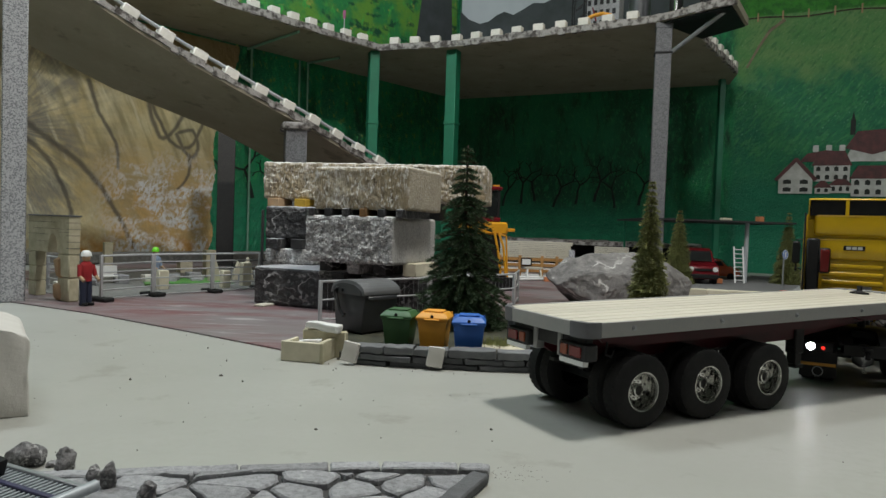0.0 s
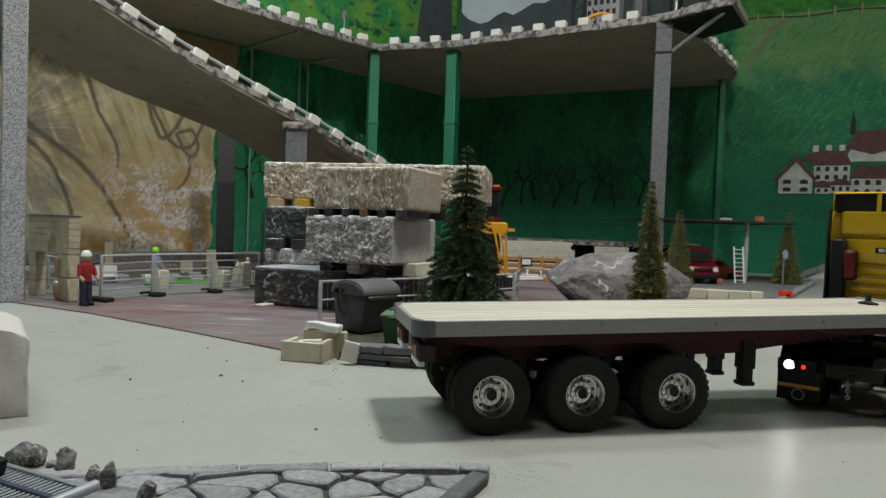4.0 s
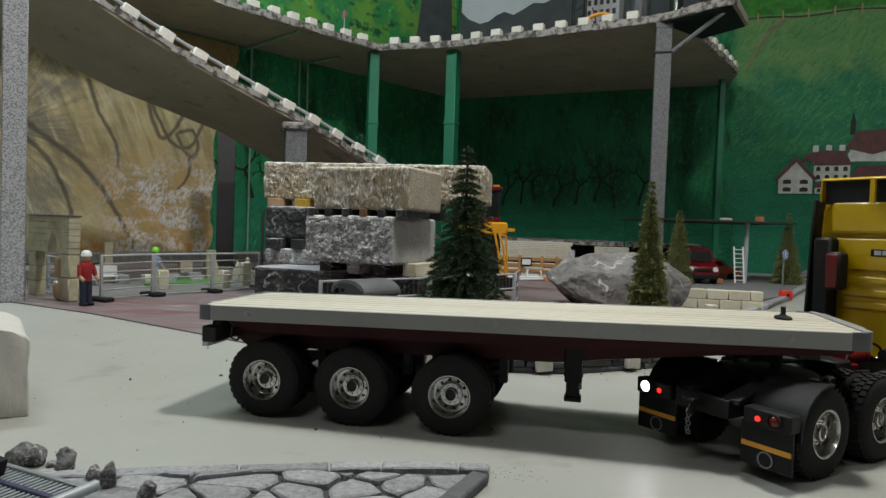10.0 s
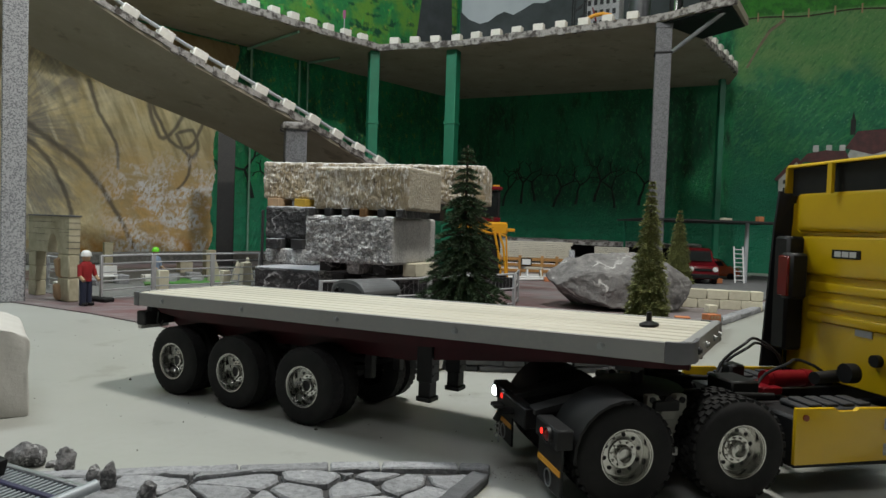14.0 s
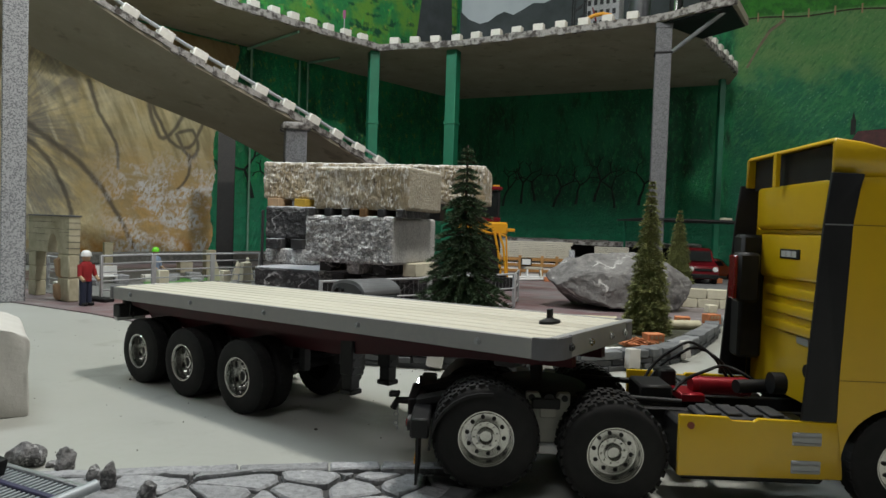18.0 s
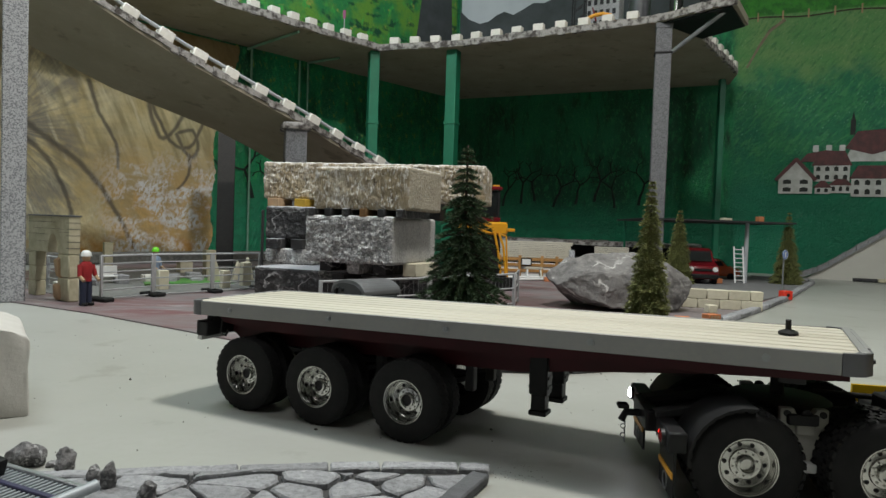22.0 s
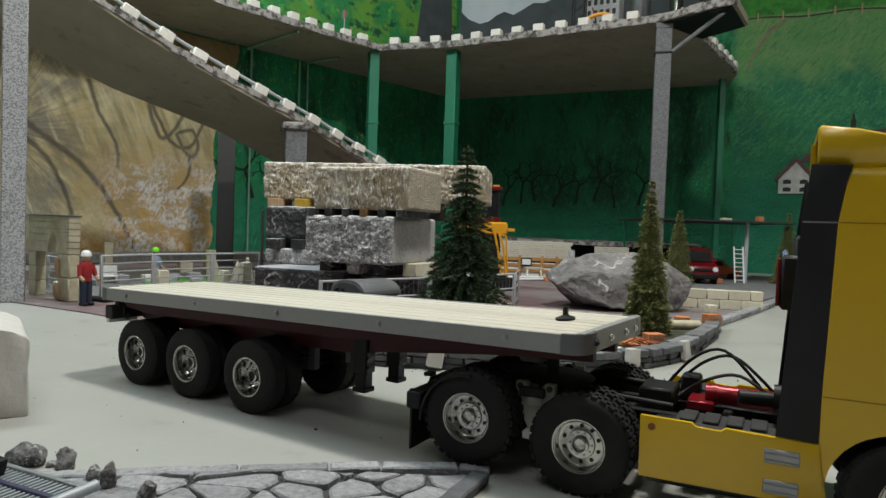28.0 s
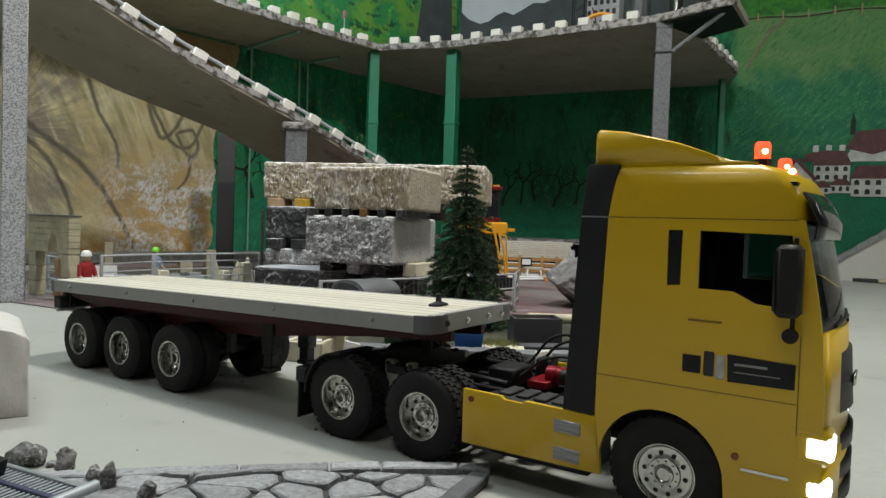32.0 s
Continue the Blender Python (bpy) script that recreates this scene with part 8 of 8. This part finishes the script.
part("chrome_ball", LA([(0.0, -0.012), (0.009, -0.008), (0.012, 0.0), (0.009, 0.008), (0.0, 0.012)], 16, m=pose(0.016, -0.036, 0.014)), CHROME, t2, "chrome ball")
t3 = thing("dark_drum", pose(1.16, 2.98, up), "dark drum near the deck's corner", "drum")
part("drum_shell", R((0, 0, 0), (0, 0, 0.12), 0.045, n=24), BLACK, t3)
exc = thing("yellow_crane_arm", pose(0.745, 3.27, up, 0, 0, -28), "yellow bent crane arm on the upper deck", "crane")
part("bent_arm", tube(bmesh.new(), [(-0.10, 0, 0.02), (-0.08, 0, 0.045), (-0.04, 0, 0.060), (0.0, 0, 0.064), (0.04, 0, 0.052), (0.06, 0, 0.012)], 0.010, 8), BIN_YELLOW, exc)
part("red_hook", tube(bmesh.new(), [(0.05, 0, 0.012), (0.12, 0, 0.016)], 0.008, 8), CAR_RED, exc)
part("red_mast", R((-0.03, 0, 0.03), (-0.05, 0, 0.10), 0.004, n=6), CAR_RED, exc)
ps = thing("deck_sign", pose(-0.575, 3.60, up), "thin pole with a small purple sign on the upper deck", "sign")
part("pole", R((0, 0, 0), (0, 0, 0.12), 0.003, n=8), STEEL, ps)
part("plate", B(-0.008, 0.008, -0.004, 0.0, 0.10, 0.145, bevel=0.002), mat("purple_plate", (0.20, 0.03, 0.10), 0.5), ps, "purple plate")

# ---- foreground ----
nb = bmesh.new()
prism(nb, [(-0.16, 0.0), (0.0, 0.0), (0.0, 0.082), (-0.003, 0.088), (-0.016, 0.094), (-0.045, 0.103), (-0.16, 0.104)], 0.0, 0.17, bevel=0.003)
bmesh.ops.subdivide_edges(nb, edges=[e for e in nb.edges if e.calc_length() > 0.03], cuts=5, use_grid_fill=True)
rough_up(nb, 0.0016, 50)
solid("white_block", nb, BLOCK_WHITE, "large off-white stone block with a chamfered top edge", "stone block", m=pose(-0.4485, 0.715, 0, 0, 0, 35))


def clip_poly(poly, p, n):
    out = []
    for i, a in enumerate(poly):
        b = poly[(i + 1) % len(poly)]
        da, db = (a - p).dot(n), (b - p).dot(n)
        if da <= 0:
            out.append(a)
        if (da < 0 < db) or (db < 0 < da):
            out.append(a.lerp(b, da / (da - db)))
    return out


pave = thing("flagstone_paving", pose(0, -0.021, 0), "grey crazy paving of flat flagstones with dark joints", "paving", kind="structure")
BORDER = [Vector(p) for p in ((-0.345, 0.36), (0.0, 0.36), (0.0, 0.500), (0.034, 0.594), (-0.165, 0.580), (-0.278, 0.560), (-0.345, 0.548))]
part("joint_bed", slab(bmesh.new(), [(-0.35, 0.35), (0.004, 0.35), (0.010, 0.505), (0.044, 0.606), (-0.165, 0.590), (-0.35, 0.558)], 0.0, 0.0020), JOINT, pave, "dark joint bed")
rnd = random.Random(5)
seeds = []
while len(seeds) < 110:
    p = Vector((rnd.uniform(-0.345, 0.03), rnd.uniform(0.36, 0.60)))
    if all((Vector(((p - q).x * 0.8, (p - q).y * 1.25))).length > 0.0235 for q in seeds):
        seeds.append(p)
    elif rnd.random() < 0.0015:
        break
for i, p in enumerate(seeds):
    poly = BORDER
    for q in seeds:
        if q is not p:
            d = q - p
            poly = clip_poly(poly, (p + q) / 2, d)
            if len(poly) < 3:
                break
    if len(poly) < 3:
        continue
    c = sum(poly, Vector((0, 0))) / len(poly)
    pts = []
    for k, v in enumerate(poly):
        v = v + (c - v).normalized() * 0.0026
        w = poly[(k + 1) % len(poly)]
        w = w + (c - w).normalized() * 0.0026
        for t in (0.12, 0.5, 0.88):
            m = v.lerp(w, t)
            pts.append(tuple(m + Vector((rnd.uniform(-1, 1), rnd.uniform(-1, 1))) * 0.0014))
    top = 0.0072 + rnd.uniform(-0.0012, 0.0016)
    bm = bmesh.new()
    a = [bm.verts.new((x, y, 0.0005)) for x, y in pts]
    b = [bm.verts.new((x, y, top - 0.0016)) for x, y in pts]
    e = [bm.verts.new((x + (c.x - x) * 0.10, y + (c.y - y) * 0.10, top + rnd.uniform(-0.0004, 0.0004))) for x, y in pts]
    n = len(pts)
    for u, v in ((a, b), (b, e)):
        for k in range(n):
            bm.faces.new((u[k], u[(k + 1) % n], v[(k + 1) % n], v[k]))
    bm.faces.new(e)
    bm.faces.new(a)
    part("flagstone", bm, PAVER, pave, smooth=0)
EDGES = [((-0.345, 0.556), (-0.278, 0.567)), ((-0.277, 0.567), (-0.172, 0.587)), ((-0.171, 0.587), (-0.095, 0.599)), ((-0.094, 0.599), (-0.050, 0.606)), ((-0.049, 0.606), (0.020, 0.6105)), ((0.021, 0.6105), (0.049, 0.609)), ((0.040, 0.590), (0.004, 0.520)), ((0.003, 0.518), (-0.02, 0.46))]
for k, (a, b) in enumerate(EDGES):
    a, b = Vector(a), Vector(b)
    l, ang, mid = (b - a).length / 2, math.degrees(math.atan2(b.y - a.y, b.x - a.x)), (a + b) / 2
    wide = 0.0080 if k < 6 else 0.0085
    bm = B(-l + 0.0005, l - 0.0005, -wide, wide, 0.0, 0.0075 if k < 6 else 0.009, bevel=0.0014)
    bmesh.ops.subdivide_edges(bm, edges=[e for e in bm.edges if e.calc_length() > 0.02], cuts=4, use_grid_fill=True)
    part("edging_slab", rough_up(bm, 0.0012, 70, k), PAVER if k < 6 else SLATE, pave, "", pose(mid.x, mid.y, 0, 0, 0, ang))

# standing rocks in front of the paving
for k, (x, y, sx, sy, h) in enumerate(((-0.362, 0.574, 0.0145, 0.011, 0.021), (-0.338, 0.572, 0.0045, 0.004, 0.007), (-0.317, 0.557, 0.0086, 0.006, 0.026), (-0.281, 0.535, 0.0070, 0.005, 0.021), (-0.258, 0.514, 0.0050, 0.006, 0.030), (-0.222, 0.500, 0.0060, 0.006, 0.024))):
    bm = bmesh.new()
    bmesh.ops.create_icosphere(bm, subdivisions=4, radius=1.0)
    for v in bm.verts:
        v.co = Vector((v.co.x * sx * (1.15 - 0.35 * v.co.z), v.co.y * sy, (v.co.z * 0.5 + 0.42) * h))
    rough_up(bm, 0.0034, 95, k * 3.1)
    rough_up(bm, 0.0012, 260, k * 1.1)
    solid("standing_rock", bm, ROCK, "small grey rock standing at the paving's edge", "rock", "standing rocks", m=pose(x, y, 0.0, 0, 0, 40 * k), smooth=35)

# low-loader ramp grate and its dark end
gr = thing("loading_grate", pose(-0.322, 0.430, 0.026, 2, 0, -24.5), "silver metal loading grate with purple-blue edges", "grate")
PURPLE = mat("purple_blue_edge", (0.035, 0.032, 0.075), 0.4, second=(0.055, 0.055, 0.10), scale=60, amount=0.6)
for k in range(6):
    y = 0.054 - 0.0205 * k
    part("cross_bar", B(-0.075, 0.062, y - 0.0022, y + 0.0022, 0.0012, 0.0052, bevel=0.0006), STEEL if k == 0 else PURPLE, gr)
for k in range(27):
    x = -0.070 + 0.005 * k
    part("slat", B(x - 0.0011, x + 0.0011, -0.052, 0.054, 0.0, 0.0036, bevel=0.0004), SLAT, gr)
part("end_tube", R((0.064, -0.062, 0.004), (0.064, 0.060, 0.004), 0.0042, n=14), SLAT, gr, "silver end tube")
part("grate_pan", B(-0.073, 0.060, -0.050, 0.052, -0.012, -0.010), BLACK, gr, "dark pan under the slats")
for x in (-0.06, 0.055):
    part("grate_foot", B(x - 0.004, x + 0.004, -0.050, -0.042, -0.0262, 0.002), STEEL, gr)
tl = thing("low_loader_tail", pose(-0.346, 0.476, 0.0, 0, 0, -24), "black tail of a model low loader with a dark red lamp", "trailer")
part("tail_beam", B(-0.09, 0.020, -0.08, 0.004, 0.024, 0.040, bevel=0.002), BLACK, tl)
part("tail_bracket", PR([(0.010, 0.0), (0.018, 0.0), (0.033, 0.043), (0.016, 0.045)], -0.014, 0.012, bevel=0.001), BLACK, tl, "slanting black bracket")
part("tail_lens", B(0.000, 0.022, -0.060, -0.035, 0.012, 0.027, bevel=0.001), RED_LENS, tl, "dark red lens")
part("tail_leg", B(-0.03, -0.01, -0.03, 0.0, 0.0, 0.030), BLACK, tl)

# grit on the floor
bm = bmesh.new()
rnd = random.Random(17)
spots = [(rnd.uniform(-0.75, 0.5), rnd.uniform(0.58, 1.35), rnd.uniform(0.0003, 0.0009)) for _ in range(110)]
spots += [(0.052 + rnd.uniform(0, 0.05), 0.595 + rnd.uniform(-0.02, 0.02), rnd.uniform(0.0002, 0.0005)) for _ in range(60)]
spots += [(rnd.uniform(-0.20, 0.5), rnd.uniform(0.985, 1.05), rnd.uniform(0.0005, 0.0016)) for _ in range(40)]
spots += [(-0.335, 1.03, 0.0018), (-0.40, 1.13, 0.0016), (-0.31, 0.93, 0.0022), (-0.42, 0.89, 0.0018), (-0.13, 0.70, 0.0016), (-0.27, 0.90, 0.0018), (0.06, 0.72, 0.0016)]
for x, y, r in spots:
    m = pose(x, y, r * 0.4, rnd.uniform(0, 90), rnd.uniform(0, 90), rnd.uniform(0, 90)) @ Matrix.Diagonal((r * 1.5, r, r * 0.7, 1))
    res = bmesh.ops.create_icosphere(bm, subdivisions=1, radius=1.0)
    bmesh.ops.transform(bm, matrix=m, verts=res["verts"])
solid("floor_grit", bm, GRIT, "dark grit and crumbs scattered on the floor", "grit", kind="stuff", smooth=0)


# ---- movement ----
def motions():
    """Trailer place and heading, and the tractor's heading, every half second."""
    drive_rows = [
        (0.0, 0.2873, 0.8650, 27.34, 61.81), (0.5, 0.2692, 0.8496, 26.11, 60.62), (1.0, 0.2507, 0.8377, 24.54, 59.49), (1.5, 0.2318, 0.8287, 22.62, 58.41),
        (2.0, 0.2125, 0.8206, 20.44, 57.32), (2.5, 0.1935, 0.8131, 18.15, 56.13), (3.0, 0.1757, 0.8075, 15.91, 54.72), (3.5, 0.1595, 0.8043, 13.88, 53.04),
        (4.0, 0.1440, 0.8012, 12.08, 51.18), (4.5, 0.1282, 0.7975, 10.43, 49.30), (5.0, 0.1115, 0.7933, 8.82, 47.53), (5.5, 0.0934, 0.7894, 7.14, 45.97),
        (6.0, 0.0741, 0.7861, 5.33, 44.68), (6.5, 0.0545, 0.7837, 3.52, 43.61), (7.0, 0.0348, 0.7823, 1.73, 42.63), (7.5, 0.0146, 0.7825, -0.25, 41.54),
        (8.0, -0.0065, 0.7839, -2.55, 40.19), (8.5, -0.0267, 0.7864, -5.01, 38.53), (9.0, -0.0451, 0.7898, -7.49, 36.57), (9.5, -0.0622, 0.7939, -9.97, 34.30),
        (10.0, -0.0791, 0.7984, -12.52, 31.40), (10.5, -0.0959, 0.8029, -14.98, 28.20), (11.0, -0.1119, 0.8075, -17.32, 24.90), (11.5, -0.1273, 0.8125, -19.63, 21.80),
        (12.0, -0.1427, 0.8180, -22.03, 18.90), (12.5, -0.1583, 0.8239, -24.46, 17.00), (13.0, -0.1737, 0.8299, -26.68, 15.30), (13.5, -0.1885, 0.8358, -28.57, 13.80),
        (14.0, -0.2029, 0.8425, -30.31, 12.00), (14.5, -0.2169, 0.8505, -31.97, 9.80), (15.0, -0.2306, 0.8594, -33.59, 7.90), (15.5, -0.2438, 0.8688, -35.14, 6.10),
        (16.0, -0.2562, 0.8777, -36.47, 4.30), (16.5, -0.2670, 0.8852, -37.43, 2.20), (17.0, -0.2747, 0.8899, -37.85, 0.00), (17.5, -0.2766, 0.8898, -37.54, -1.20),
        (18.0, -0.2698, 0.8829, -36.77, -1.70), (18.5, -0.2532, 0.8694, -35.72, -2.00), (19.0, -0.2294, 0.8539, -34.32, -2.60), (19.5, -0.2021, 0.8397, -32.64, -4.30),
        (20.0, -0.1718, 0.8257, -30.78, -5.70), (20.5, -0.1411, 0.8116, -28.89, -6.40), (21.0, -0.1143, 0.7990, -27.32, -6.50), (21.5, -0.0990, 0.7919, -26.55, -6.30),
        (22.0, -0.0979, 0.7908, -26.50, -6.50), (22.5, -0.1091, 0.7950, -26.96, -7.30), (23.0, -0.1291, 0.8036, -27.88, -9.30), (23.5, -0.1530, 0.8149, -29.13, -13.40),
        (24.0, -0.1738, 0.8254, -30.26, -17.70), (24.5, -0.1872, 0.8324, -31.05, -19.90), (25.0, -0.1942, 0.8365, -31.51, -19.30), (25.5, -0.2013, 0.8401, -31.85, -18.90),
        (26.0, -0.2109, 0.8452, -32.02, -20.20), (26.5, -0.2234, 0.8523, -32.08, -22.20), (27.0, -0.2381, 0.8611, -32.09, -24.20), (27.5, -0.2538, 0.8709, -32.17, -25.80),
        (28.0, -0.2692, 0.8808, -32.41, -27.40), (28.5, -0.2831, 0.8900, -32.88, -29.80), (29.0, -0.2956, 0.8983, -33.39, -31.60), (29.5, -0.3072, 0.9068, -33.61, -32.40),
        (30.0, -0.3191, 0.9164, -33.40, -32.60), (30.5, -0.3338, 0.9277, -32.98, -32.90), (31.0, -0.3518, 0.9406, -32.74, -33.90), (31.5, -0.3717, 0.9534, -32.77, -35.10),
        (32.0, -0.3924, 0.9658, -32.92, -34.50),
    ]
    # play in the coupling, and the wheels that climb the paving's corner
    play = [(0, 0, 0), (12, -0.002, 0), (14, -0.0005, 0.0005), (15.5, 0.002, 0), (17, 0.004, -0.0015), (18.5, 0.002, -0.002), (20, 0, -0.001), (21.5, -0.001, -0.004), (23, -0.001, -0.004), (24, -0.001, 0.003),
            (25.5, -0.0005, 0.005), (28, -0.001, 0.004), (29.5, -0.003, 0.004), (30, 0, 0.002), (31, 0.002, -0.002), (32, 0.001, -0.005)]
    climb = {0: [(15.9, 0), (16.5, 0.0062), (17, 0.0095), (18, 0.009), (18.5, 0.0006), (18.8, 0), (27.0, 0), (27.6, 0.007), (28.3, 0.007), (29.0, 0)], 1: [(29.3, 0), (30, 0.004), (30.5, 0.003), (31.2, 0)]}

    def at(table, t, k=1):
        return float(np.interp(t, [p[0] for p in table], [p[k] for p in table]))
    trailer_rows, tractor_rows, gone, gone_tractor = [], [], [0.0], [0.0]
    for i, (t, x, y, head, turn) in enumerate(drive_rows):
        a, b = radians(head), radians(turn)
        kx, ky = x + HITCH * math.cos(a) + at(play, t), y + HITCH * math.sin(a) + at(play, t, 2)
        trailer_rows.append((t, pose(x, y, 0, 0, 0, head)))
        tractor_rows.append((t, pose(kx, ky, 0, 0, 0, turn)))
        if i:
            gone.append(gone[-1] + (x - last[0]) * math.cos(a) + (y - last[1]) * math.sin(a))
            gone_tractor.append(gone_tractor[-1] + (kx - last[2]) * math.cos(b) + (ky - last[3]) * math.sin(b))
        last = (x, y, kx, ky)
    walk(trailer, trailer_rows)
    walk(tractor, tractor_rows)
    steer = [(0.0, 14), (8.0, 6), (13.0, 16), (16.5, 18), (18.0, 4), (22.0, 10), (24.0, 16), (27.0, 20), (29.5, 4), (32.0, 0)]
    for kind, run in (("trailer", gone), ("tractor", gone_tractor), ("front", gone_tractor)):
        for w, x, y in spinning[kind]:
            rows = []
            for (t, *_), g in zip(drive_rows, run):
                bend = at(steer, t) if kind == "front" else 0.0
                lift = at(climb[TRACTOR_AXLES.index(x)], t) if kind == "tractor" and y < 0 else 0.0
                rows.append((t, pose(x, y, RAD + lift, 0, math.degrees(g / RAD), bend)))
            walk(w, rows)


motions()
